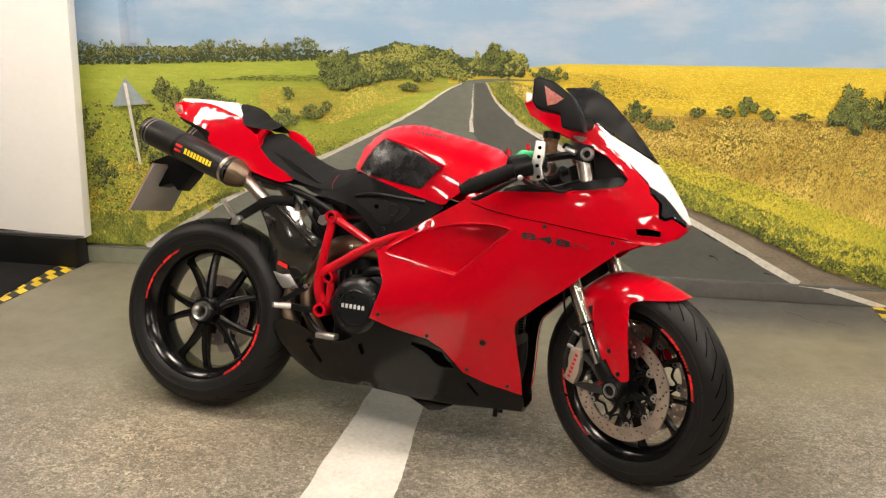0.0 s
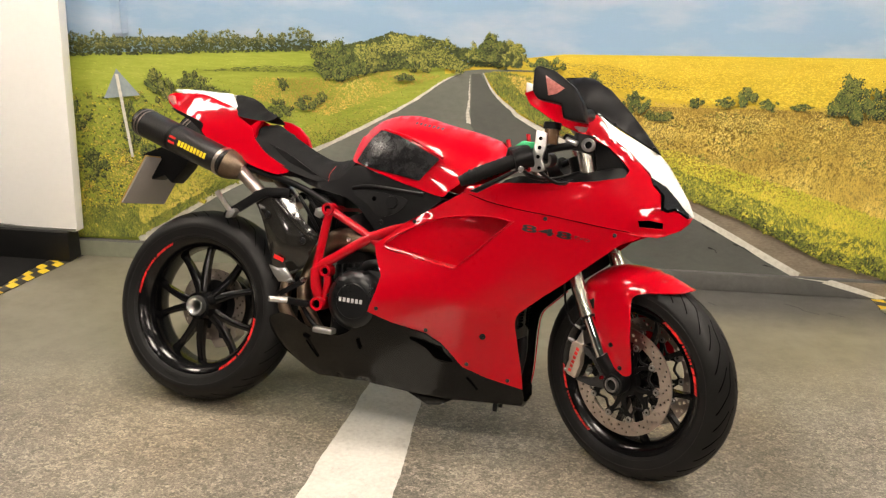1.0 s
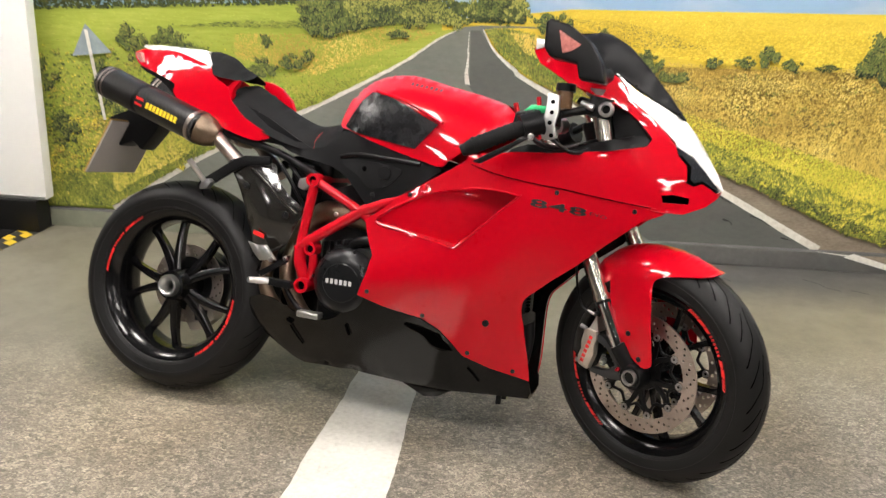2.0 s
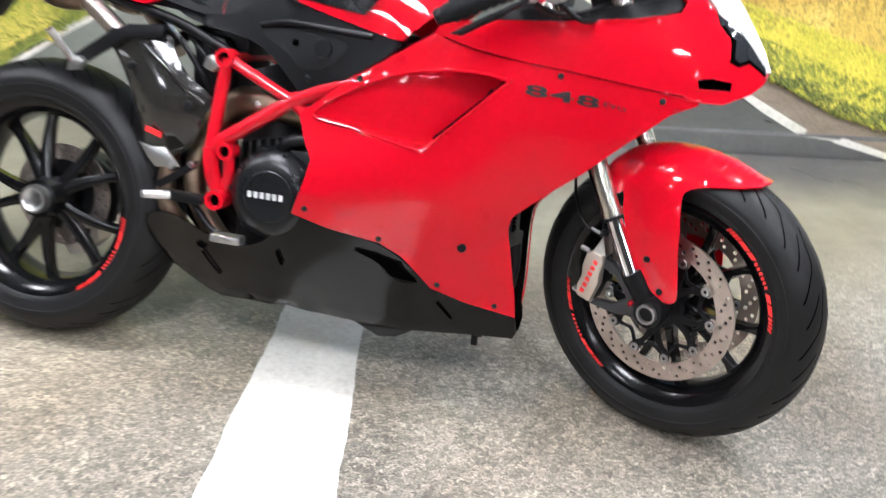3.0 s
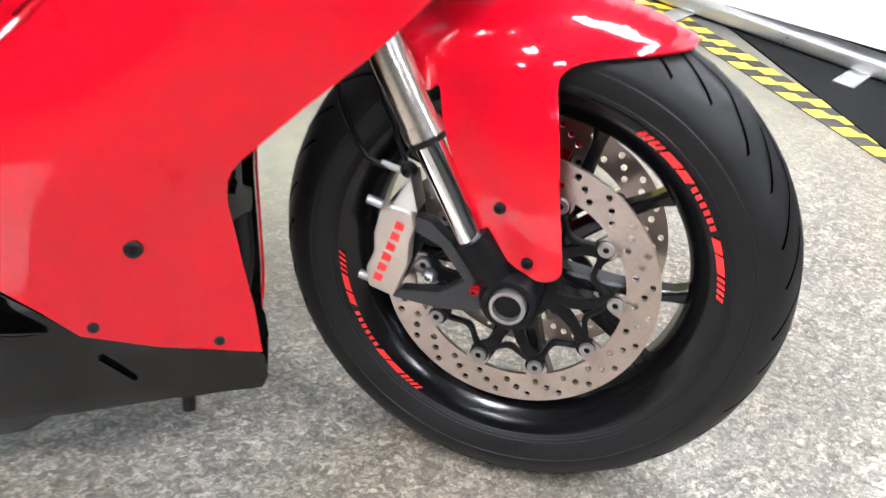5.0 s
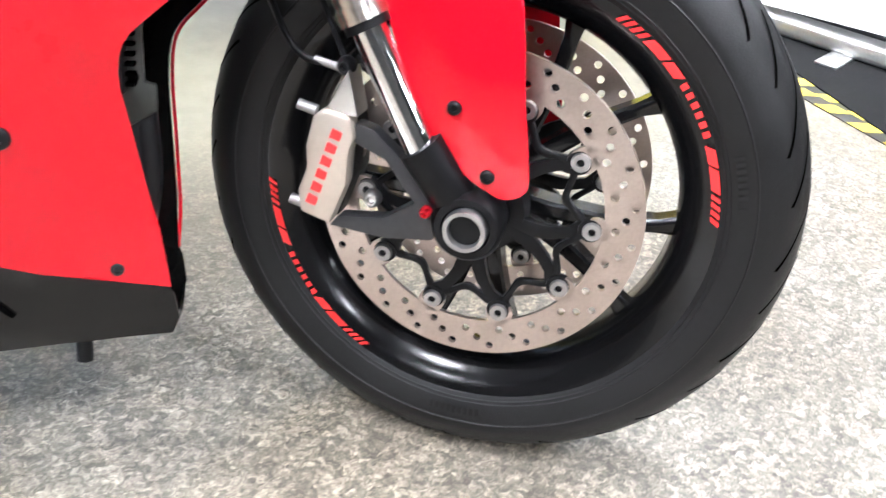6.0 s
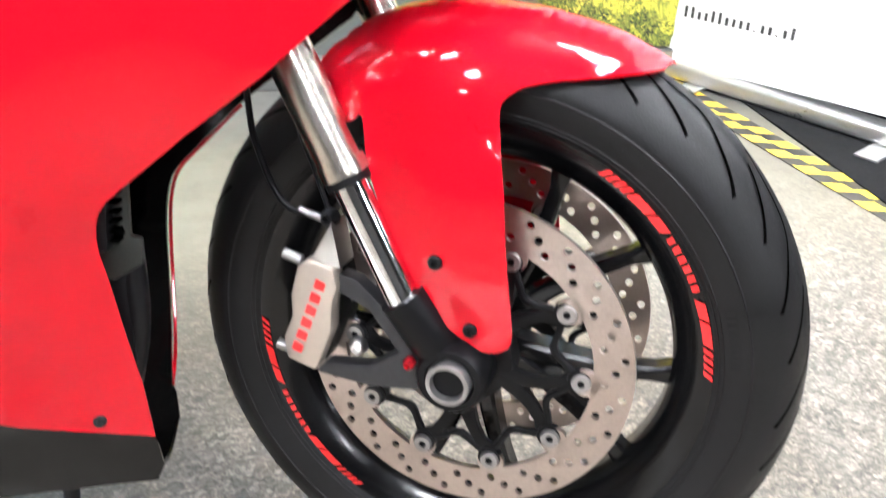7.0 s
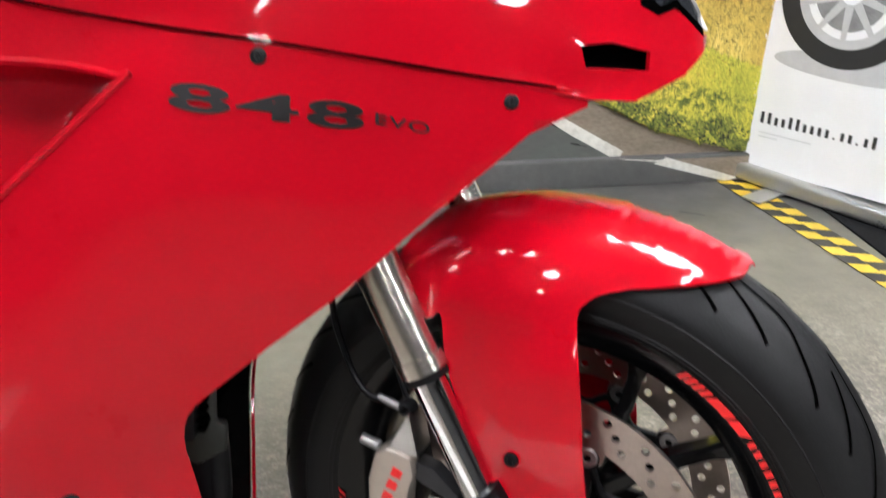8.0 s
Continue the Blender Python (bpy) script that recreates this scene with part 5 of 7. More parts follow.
for y in (-0.110, 0.109):
    part("fork_leg", tube([(fork_x(0.171), y, 0.171), (fork_x(0.195), y, 0.195), (fork_x(0.30), y, 0.30), (fork_x(0.63), y, 0.63)], [0.0205, 0.0215, 0.0215, 0.0215], 24, 3), GOLDISH, fork, "satin grey upper fork tube")
    part("fork_clamp", lathe([(y * 0.72, 0.012), (y * 0.72, 0.021), (y * 0.98, 0.021), (y * 0.98, 0.012)], (fork_x(0.60) + 0.036, 0, 0.60), 24, True), ALLOY, fork, "bare alloy bar clamp")
    part("clamp_plug", lathe([(y * 0.74, 0.0001), (y * 0.74, 0.0122)], (fork_x(0.60) + 0.036, 0, 0.60), 20), SHADE_TRIM_BLACK, fork)
    part("fork_lip", tube([(fork_x(0.173), y, 0.173), (fork_x(0.186), y, 0.186)], 0.0232, 24, 1), GOLDISH, fork)
    part("stanchion", tube([(fork_x(0.05), y, 0.05), (fork_x(0.19), y, 0.19)], 0.0165, 24, 1), CHROME, fork, "chromed fork tube")
    part("dust_seal", tube([(fork_x(0.166), y, 0.166), (fork_x(0.173), y, 0.173)], 0.0210, 24, 1), MATT_BLACK, fork)
    s = -1 if y < 0 else 1
    foot_bm = tube([(-0.012, s * 0.094, -0.004), (fork_x(0.03) + 0.006, s * 0.102, 0.03), (fork_x(0.068), y, 0.068)], [0.021, 0.0235, 0.0225], 20, 3)
    add(foot_bm, lathe([(s * 0.078, 0.0001), (s * 0.078, 0.033), (s * 0.116, 0.034), (s * 0.122, 0.030), (s * 0.122, 0.0235), (s * 0.09, 0.022), (s * 0.09, 0.0001)], (-0.008, 0, -0.004), 32))
    part("axle_clamp", foot_bm, MATT_BLACK, fork, "black cast axle clamp")
part("axle", lathe([(-0.126, 0.0155), (-0.129, 0.0162), (-0.129, 0.0200), (-0.126, 0.021), (-0.1045, 0.021), (-0.1045, 0.0155)], (-0.008, 0, -0.004), 32, True), AXLE, fork, "hollow alloy front axle")
# flat black disc in place of the shade inside the hollow axle
part("axle_bore_shade", lathe([(-0.121, 0.0001), (-0.121, 0.0157)], (-0.008, 0, -0.004), 24), MATT_BLACK, fork)
part("clamp_screw", bolt(-0.047, -0.116, 0.006, 0.006, 0.01), RED_ANOD, fork, "red anodised screw")

CAL = [(-0.160, 0.082), (-0.148, 0.090), (-0.124, 0.084), (-0.120, 0.066), (-0.125, 0.050), (-0.126, 0.020), (-0.142, -0.024), (-0.172, -0.016), (-0.175, 0.006), (-0.166, 0.030), (-0.167, 0.052)]
part("brake_caliper", slab(CAL, -0.118, -0.096, 0.004, 2), CALIPER, fork, "pale anodised radial brake caliper", None, 50)
part("caliper_body", slab([(x * 0.97 - 0.003, z) for x, z in CAL], -0.097, -0.050, 0.003), DARK_METAL, fork)
part("caliper_nose", slab([(-0.150, 0.086), (-0.128, 0.128), (-0.118, 0.084)], -0.113, -0.08, 0.003), ALLOY, fork)
for x, z in ((-0.174, 0.084), (-0.182, -0.012)):
    part("caliper_bolt", tube([(x + 0.014, -0.107, z), (x - 0.004, -0.107, z + 0.004)], 0.0052, 12, 1), AXLE, fork)
for i in range(6):
    s = i / 5
    part("maker_mark", slab([(-0.166 + 0.023 * s, -0.004 + 0.068 * s), (-0.156 + 0.023 * s, -0.0065 + 0.068 * s), (-0.1535 + 0.023 * s, 0.0012 + 0.068 * s), (-0.163 + 0.023 * s, 0.0052 + 0.068 * s)], -0.1192, -0.1182, 0.0), DECAL_RED, fork, "red plain marking", None, 0)
part("caliper_bracket", slab([(-0.122, 0.078), (-0.104, 0.074), (-0.076, 0.05), (-0.046, 0.012), (-0.03, 0.0), (-0.042, -0.028), (-0.09, -0.034), (-0.146, -0.030), (-0.136, -0.018), (-0.09, -0.012), (-0.062, 0.008), (-0.092, 0.046), (-0.126, 0.060)], -0.109, -0.090, 0.003), CAST_GREY, fork, "dark grey cast caliper bracket")
part("bracket_screw", bolt(-0.104, -0.100, 0.004, 0.009, 0.01), ALLOY, fork)
part("brake_hose", tube([(-0.236, -0.08, 0.33), (-0.228, -0.075, 0.213), (-0.217, -0.08, 0.175), (-0.182, -0.097, 0.133), (-0.140, -0.097, 0.125)], 0.0032, 8, 5), MATT_BLACK, fork, "black brake hose")
part("brake_hose", tube([(-0.215, -0.06, 0.33), (-0.184, -0.07, 0.212), (-0.160, -0.08, 0.166), (-0.136, -0.097, 0.13)], 0.0026, 8, 5), MATT_BLACK, fork, "black brake hose")
part("banjo_union", tube([(-0.166, -0.097, 0.129), (-0.138, -0.099, 0.124)], 0.0038, 10, 1), AXLE, fork)
part("banjo_bolt", bolt(-0.134, -0.098, 0.128, 0.009, 0.012), DARK_METAL, fork)

GUARD = [(-0.106, 0.223), (-0.096, 0.178), (-0.069, 0.117), (-0.046, 0.076), (-0.016, 0.041), (0.010, 0.026), (0.027, 0.024), (0.041, 0.032), (0.044, 0.046), (0.038, 0.090), (0.031, 0.134), (0.026, 0.175), (0.016, 0.236), (0.024, 0.256), (0.050, 0.268), (0.098, 0.277), (0.140, 0.283), (0.158, 0.285),
         (0.137, 0.295), (0.114, 0.305), (0.080, 0.313), (0.030, 0.319), (-0.030, 0.321), (-0.080, 0.315), (-0.121, 0.302), (-0.155, 0.281), (-0.172, 0.250), (-0.155, 0.222), (-0.120, 0.218)]
CREST = [(math.degrees(math.atan2(z, x)), math.hypot(x, z)) for x, z in ((0.158, 0.285), (0.137, 0.295), (0.114, 0.305), (0.080, 0.313), (0.030, 0.319), (-0.030, 0.321), (-0.080, 0.315), (-0.121, 0.302), (-0.155, 0.281), (-0.172, 0.262), (-0.19, 0.235))]
CREST_FIT = np.polyfit([a for a, r in CREST], [r for a, r in CREST], 4)


def guard_w(x, z):
    """A rounded arch over the tyre that runs down into the flat side leg."""
    a, r = math.degrees(math.atan2(z, x)), math.hypot(x, z)
    leg_y = 0.113 - 0.013 * max(0.0, (z - 0.08) / 0.16) ** 2
    arch_y = 0.0785 + 0.025 * (0.5 + 0.5 * math.tanh((a - 86) / 7))
    k = min(1.0, max(0.0, (z - 0.20) / 0.05))
    half = leg_y + (arch_y - leg_y) * k * k * (3 - 2 * k)
    s = min(1.0, max(0.0, (r - 0.225) / (float(np.polyval(CREST_FIT, a)) - 0.225)))
    # the leg's front face stands a little proud of its rear edge
    u = x - float(np.interp(z, [0.04, 0.117, 0.178, 0.223], [-0.016, -0.069, -0.096, -0.106]))
    step = min(1.0, max(0.0, (u - 0.022) / 0.012)) if z < 0.235 else 1.0
    return -half * math.sqrt(max(0.0, 1 - s ** 2.4)) + 0.0035 * (1 - step)


guard_bm = shell(GUARD, guard_w, step=0.0052, thick=0.0025, rounded=5, relax=10)
for v in guard_bm.verts:
    # the nose dips and swings a little to the far side; the leg's foot is cut short
    k = min(1.0, max(0.0, (v.co.x + 0.06) / 0.218)) * min(1.0, max(0.0, (v.co.z - 0.20) / 0.06))
    k = k * k * (3 - 2 * k)
    v.co.x, v.co.y, v.co.z = v.co.x - 0.0140 * k, v.co.y * (1 + 0.16 * k) + 0.005 * k, v.co.z - 0.006 * k + 0.006 * max(0.0, 1 - v.co.z / 0.11) * (1 - k)
guard = part("front_mudguard", guard_bm, RED, bike, "glossy red front mudguard", FORK, 60)
for x, z in ((-0.029, 0.107), (0.006, 0.047)):
    part("mudguard_screw", bolt(x, guard_w(x, z) - 0.001, z, 0.0068, 0.004), MATT_BLACK, guard)

# ---- fairing ----
SIDE_W = field([(1.02, 0.376, -0.142), (0.929, 0.562, -0.198), (1.363, 0.719, -0.134), (1.092, 0.241, -0.073), (0.851, 0.368, -0.162), (0.972, 0.276, -0.111), (0.701, 0.415, -0.191), (1.082, 0.718, -0.187), (1.247, 0.691, -0.157),
                (0.69, 0.61, -0.19), (0.95, 0.80, -0.175), (1.15, 0.225, -0.06), (1.11, 0.42, -0.115), (1.24, 0.56, -0.14), (0.8, 0.5, -0.198), (1.05, 0.56, -0.178), (1.47, 0.735, -0.09)], 2e-5)
SIDE_BASE = SIDE_W


def SIDE_W(x, z):
    """The flank with the folded crease along its foot, below which the panel turns under."""
    d = z - (0.440 + 0.05 * (x - 0.69))
    return SIDE_BASE(x, z) - 0.011 * max(0.0, 1 - math.hypot(d, 0.007) / (0.13 if d > 0 else 0.085))


INTAKE = [(0.700, 0.606), (0.755, 0.652), (0.850, 0.700), (0.945, 0.722), (1.02, 0.726), (1.076, 0.719), (1.072, 0.710), (0.940, 0.578), (0.925, 0.568), (0.905, 0.570), (0.780, 0.592)]
SIDE = [(0.672, 0.606), (0.684, 0.565), (0.706, 0.517), (0.694, 0.465), (0.672, 0.404), (0.75, 0.381), (0.851, 0.363), (0.895, 0.340), (0.927, 0.308), (0.958, 0.272), (1.03, 0.246), (1.137, 0.224), (1.130, 0.284), (1.121, 0.330), (1.112, 0.386), (1.1075, 0.412), (1.107, 0.426), (1.1085, 0.438), (1.112, 0.449),
        (1.119, 0.459), (1.131, 0.470), (1.147, 0.484), (1.181, 0.514), (1.238, 0.560), (1.294, 0.612), (1.38, 0.688), (1.43, 0.712), (1.43, 0.7235), (1.33, 0.7315), (1.256, 0.7395), (1.18, 0.7475), (1.103, 0.7535), (1.024, 0.7635), (0.952, 0.7785), (0.93, 0.79), (0.85, 0.738), (0.757, 0.674)]


def sharp_loop(loop, n=4):
    out = []
    for (x0, z0), (x1, z1) in zip(loop, loop[1:] + loop[:1]):
        out += [(x0 + (x1 - x0) * i / n, z0 + (z1 - z0) * i / n) for i in range(n)]
    return out


HOLE = sharp_loop(INTAKE, 3)
side = flanks("side_fairing", sharp_loop(SIDE, 3), SIDE_W, RED, bike, "glossy red side fairing with a scooped air outlet", 50, holes=[HOLE], step=0.0115, thick=0.003, rounded=0, relax=5)


def scoop(x, z):
    d = (x - 0.70) * 0.72 - (z - 0.606) * 0.20
    return SIDE_W(x, z) + max(0.0, min(0.26, d)) ** 1.3 * 0.55 + 0.004


flanks("air_scoop", [(0.86 + (x - 0.86) * 1.01, 0.65 + (z - 0.65) * 1.01) for x, z in HOLE], scoop, RED, side, "recessed red scoop", 50, step=0.016, thick=0.002, rounded=0)
lip = curve([(x, SIDE_W(x, z) - 0.001, z) for x, z in INTAKE], 3, True)
for e in (-1, 1):
    part("scoop_lip", tube([(p.x, p.y if e < 0 else -p.y, p.z) for p in lip + lip[:1]], 0.0027, 8, 1, False), RED, side)
    wall = bmesh.new()
    foot = sharp_loop([(0.70, 0.606), (0.78, 0.592), (0.905, 0.570), (0.925, 0.568), (0.94, 0.578)], 4)[:17]
    pairs = [(wall.verts.new((x, e * abs(SIDE_W(x, z)), z)), wall.verts.new((x, e * (abs(scoop(x, z + 0.003)) - 0.002), z + 0.003))) for x, z in foot]
    for (a, b), (c, d) in zip(pairs, pairs[1:]):
        wall.faces.new((a, c, d, b))
    bmesh.ops.recalc_face_normals(wall, faces=wall.faces[:])
    part("scoop_wall", wall, RED, side)
    # a solid near-black bar gives the scoop's front gap its darkness
    part("scoop_gap_shade", tube([(x, e * (abs(scoop(x - 0.004, z + 0.002)) + 0.004), z) for x, z in ((1.070, 0.714), (1.03, 0.672), (0.985, 0.627), (0.94, 0.582))], 0.009, 8, 3), SHADE_TRIM_BLACK, side)
for x, z in ((1.02, 0.376),):
    part("fairing_screw", bolt(x, SIDE_W(x, z) - 0.001, z, 0.0095, 0.004), MATT_BLACK, side)
for x, z in ((1.092, 0.246), (0.972, 0.282), (0.851, 0.372), (0.701, 0.418), (1.363, 0.713), (0.79, 0.688), (1.172, 0.738)):
    part("fairing_screw", bolt(x, SIDE_W(x, z) - 0.001, z, 0.0062, 0.003), DARK_METAL, side)

NOSE_W = field([(1.283, 1.043, -0.055), (1.344, 1.006, -0.050), (1.446, 0.951, -0.018), (1.474, 0.924, 0.0), (1.512, 0.871, 0.0), (1.542, 0.825, 0.0), (1.560, 0.785, 0.0), (1.545, 0.757, -0.02), (1.48, 0.73, -0.075), (1.363, 0.722, -0.134), (1.25, 0.735, -0.158), (1.10, 0.75, -0.185), (0.95, 0.785, -0.178), (1.05, 0.826, -0.182), (0.92, 0.80, -0.178), (1.296, 0.854, -0.155), (1.383, 0.894, -0.112),
                (1.25, 0.98, -0.128), (1.17, 1.0, -0.14), (1.08, 1.09, -0.135), (1.436, 0.88, -0.075), (1.5, 0.80, -0.078), (1.31, 0.99, -0.082), (1.41, 0.915, -0.068), (1.515, 0.83, -0.045), (1.20, 1.06, -0.115), (1.22, 0.80, -0.172), (1.40, 0.80, -0.128)], 9e-3, True)
COWL = [(0.925, 0.790), (0.952, 0.778), (1.024, 0.763), (1.103, 0.753), (1.18, 0.747), (1.256, 0.738), (1.33, 0.730), (1.43, 0.718), (1.475, 0.718), (1.525, 0.742), (1.548, 0.764), (1.558, 0.783), (1.546, 0.778), (1.510, 0.799), (1.492, 0.791), (1.474, 0.798), (1.470, 0.838), (1.444, 0.863), (1.434, 0.887), (1.373, 0.946), (1.317, 0.984), (1.296, 1.019), (1.266, 1.047),
        (1.243, 1.047), (1.20, 1.068), (1.085, 1.110), (1.068, 1.115), (1.064, 1.085), (1.085, 1.055), (1.170, 1.008), (1.266, 0.978), (1.316, 0.955), (1.351, 0.927), (1.380, 0.897), (1.371, 0.876), (1.296, 0.856), (1.153, 0.835), (1.053, 0.827), (0.975, 0.815), (0.936, 0.806)]
VENT = [(1.419, 0.760), (1.448, 0.765), (1.486, 0.760), (1.486, 0.744), (1.425, 0.742)]
cowl = part("nose_fairing", shell(sharp_loop(COWL, 2), NOSE_W, [sharp_loop(VENT, 2)], 0.011, 0.003, rounded=0, relax=40), RED, bike, "glossy red nose fairing", None, 50)
STRIPE = [(1.267, 1.050), (1.296, 1.021), (1.300, 1.014), (1.318, 0.985), (1.374, 0.947), (1.434, 0.895), (1.438, 0.885), (1.482, 0.863), (1.518, 0.827), (1.554, 0.786), (1.561, 0.787), (1.542, 0.826), (1.512, 0.872), (1.474, 0.925), (1.447, 0.951), (1.434, 0.957), (1.39, 0.980), (1.323, 1.012), (1.302, 1.025), (1.270, 1.053)]
part("nose_stripe", shell(sharp_loop(STRIPE, 3), NOSE_W, (), 0.012, 0.003, proud=0.0004, rounded=0), WHITE, cowl, "white nose stripe", None, 60)
LAMP = [(1.436, 0.885), (1.482, 0.862), (1.518, 0.826), (1.554, 0.785), (1.546, 0.779), (1.510, 0.800), (1.492, 0.792), (1.475, 0.799), (1.472, 0.838), (1.446, 0.863)]
part("headlight", shell(sharp_loop(LAMP, 3), NOSE_W, (), 0.012, 0.004, proud=-0.003, rounded=0), LENS_DARK, cowl, "smoked headlight", None, 60)
flanks("headlight_surround", [(1.444, 0.863), (1.453, 0.863), (1.479, 0.838), (1.482, 0.805), (1.493, 0.798), (1.510, 0.806), (1.546, 0.785), (1.546, 0.778), (1.510, 0.798), (1.492, 0.790), (1.473, 0.797), (1.469, 0.838)], NOSE_W, SHADE_TRIM_BLACK, cowl, step=0.01, thick=0.003, proud=0.001, rounded=0)
flanks("air_vent", [(1.445 + (x - 1.445) * 1.08, 0.754 + (z - 0.754) * 1.1) for x, z in sharp_loop(VENT, 2)], lambda x, z: NOSE_W(x, z) + 0.02, SHADE_TRIM_BLACK, cowl, "black air vent", step=0.012, thick=0.002, rounded=0)
SCREEN_W = field([(1.160, 1.150, -0.03), (1.197, 1.158, 0.0), (1.231, 1.155, 0.0), (1.285, 1.125, 0.0), (1.342, 1.071, 0.0), (1.399, 1.009, 0.0), (1.446, 0.957, 0.0), (1.18, 1.138, -0.075), (1.224, 1.075, -0.11), (1.283, 1.043, -0.056), (1.344, 1.006, -0.050), (1.446, 0.951, -0.018), (1.25, 1.12, -0.06), (1.33, 1.05, -0.032), (1.2, 1.05, -0.115)], 4e-3, True)
part("windscreen", shell([(1.160, 1.148), (1.18, 1.132), (1.224, 1.076), (1.206, 1.062), (1.243, 1.048), (1.282, 1.045), (1.313, 1.025), (1.344, 1.008), (1.400, 0.978), (1.449, 0.953), (1.399, 1.013), (1.342, 1.074), (1.285, 1.128), (1.231, 1.157), (1.197, 1.159)], SCREEN_W, (), 0.010, 0.003, proud=0.0015, rounded=0, relax=10), SCREEN, cowl, "black tinted windscreen", None, 60)
for e in (-1, 1):
    for x, z in ((1.318, 1.024), (1.43, 0.966)):
        part("screen_screw", lathe([(0, 0.0001), (0, 0.006), (-0.004, 0.005), (-0.004, 0.0001)], (x, e * (abs(SCREEN_W(x, z)) + 0.006), z), 10), MATT_BLACK, cowl)

for e in (-1, 1):
    part("panel_gap", tube([(x, e * (abs(SIDE_W(x, z)) + 0.0024), z) for x, z in ((0.945, 0.784), (0.985, 0.773), (1.024, 0.765), (1.103, 0.755), (1.18, 0.7485), (1.256, 0.740), (1.33, 0.732), (1.40, 0.726))], 0.0013, 6, 4), SHADE_TRIM_BLACK, cowl)

# mirrors with built-in indicators
for e in (-1, 1):
    MIR = [(1.112, 1.142), (1.124, 1.150), (1.170, 1.138), (1.226, 1.100), (1.256, 1.056), (1.270, 1.006), (1.205, 1.014), (1.196, 1.050), (1.130, 1.060), (1.113, 1.082)]
    mir = part("mirror", slab(MIR if e < 0 else MIR[::-1], e * 0.20, e * 0.255, 0.012, 3), MATT_BLACK, bike, "black mirror housing with a built-in indicator", None, 60)
    part("indicator_lens", slab([(1.146, 1.124), (1.203, 1.092), (1.182, 1.076), (1.160, 1.070)], e * 0.2542, e * 0.2575, 0.001), LENS_RED, mir, "pale patterned indicator lens")
    part("mirror_stalk", tube([(1.235, e * 0.21, 1.03), (1.24, e * 0.15, 1.035), (1.25, e * 0.105, 1.04)], 0.018, 12, 4), MATT_BLACK, mir)
    part("cowl_tip", slab([(1.066, 1.117), (1.092, 1.112), (1.10, 1.10), (1.068, 1.088)], e * 0.1365, e * 0.142, 0.002), WHITE, mir, "white cowl tip")

# ---- belly pan ----
BELLY_W = field([(0.30, 0.325, -0.10), (0.39, 0.345, -0.14), (0.49, 0.313, -0.15), (0.60, 0.326, -0.165), (0.665, 0.394, -0.172), (0.848, 0.361, -0.158), (0.895, 0.335, -0.146), (0.958, 0.27, -0.108), (1.146, 0.225, -0.062), (1.157, 0.19, -0.052), (0.437, 0.172, -0.07), (0.63, 0.172, -0.085), (0.84, 0.15, -0.075), (1.04, 0.168, -0.055), (0.30, 0.27, -0.09), (0.63, 0.25, -0.145), (0.85, 0.25, -0.12), (0.45, 0.25, -0.125)], 4e-5)
BELLY = [(0.268, 0.318), (0.34, 0.345), (0.388, 0.345), (0.455, 0.322), (0.487, 0.313), (0.567, 0.310), (0.604, 0.328), (0.666, 0.399), (0.75, 0.378), (0.848, 0.360), (0.893, 0.337), (0.925, 0.306), (0.957, 0.270), (1.03, 0.246), (1.135, 0.224), (1.139, 0.216), (1.143, 0.190), (1.136, 0.172), (1.04, 0.166), (0.924, 0.158), (0.80, 0.160), (0.632, 0.170), (0.471, 0.158), (0.437, 0.170), (0.347, 0.230)]
belly = part("belly_pan", shell(sharp_loop(BELLY, 2), BELLY_W, (), 0.02, 0.003, rounded=0), PAN_BLACK, bike, "satin black belly pan with slots", None, 50)
floor_bm = bmesh.new()
prev = None
for x, z in ((0.347, 0.232), (0.437, 0.172), (0.471, 0.160), (0.632, 0.172), (0.80, 0.162), (0.924, 0.160), (1.04, 0.168), (1.134, 0.174), (1.142, 0.190)):
    w = -BELLY_W(x, z) - 0.001
    row = [floor_bm.verts.new((x, k * w, z - 0.012 * (1 - k * k))) for k in (-1, -0.5, 0, 0.5, 1)]
    if prev:
        for i in range(4):
            floor_bm.faces.new((prev[i], prev[i + 1], row[i + 1], row[i]))
    prev = row
bmesh.ops.recalc_face_normals(floor_bm, faces=floor_bm.faces[:])
bmesh.ops.solidify(floor_bm, geom=floor_bm.faces[:], thickness=0.003)
part("pan_underside", floor_bm, PAN_BLACK, belly)


def slot_shade(x0, z0, x1, z1, w):
    dx, dz = x1 - x0, z1 - z0
    k = w / math.hypot(dx, dz)
    pts = [(x0 - dz * k, z0 + dx * k), (x1 - dz * k, z1 + dx * k), (x1 + dz * k, z1 - dx * k), (x0 + dz * k, z0 - dx * k)]
    return shell(sharp_loop(pts, 3), BELLY_W, (), 0, 0.001, False, 0.0022, 0)


# slots and opening are near-black sheets on the pan, in place of shaded depth
for x0, z0, x1, z1, w in ((0.634, 0.312, 0.645, 0.282, 0.004), (0.452, 0.276, 0.486, 0.224, 0.003), (0.972, 0.238, 1.003, 0.202, 0.003), (0.44, 0.292, 0.46, 0.286, 0.005)):
    part("slot_shade", slot_shade(x0, z0, x1, z1, w), SHADE_TRIM_BLACK, belly)
part("pan_opening_shade", shell([(0.80, 0.343), (0.872, 0.330), (0.905, 0.307), (0.93, 0.283), (0.905, 0.279), (0.875, 0.287), (0.845, 0.318)], BELLY_W, (), 0.012, 0.001, False, 0.0024, 3), SHADE_TRIM_BLACK, belly, "near-black sheet for the shaded opening behind the pan's upper edge")
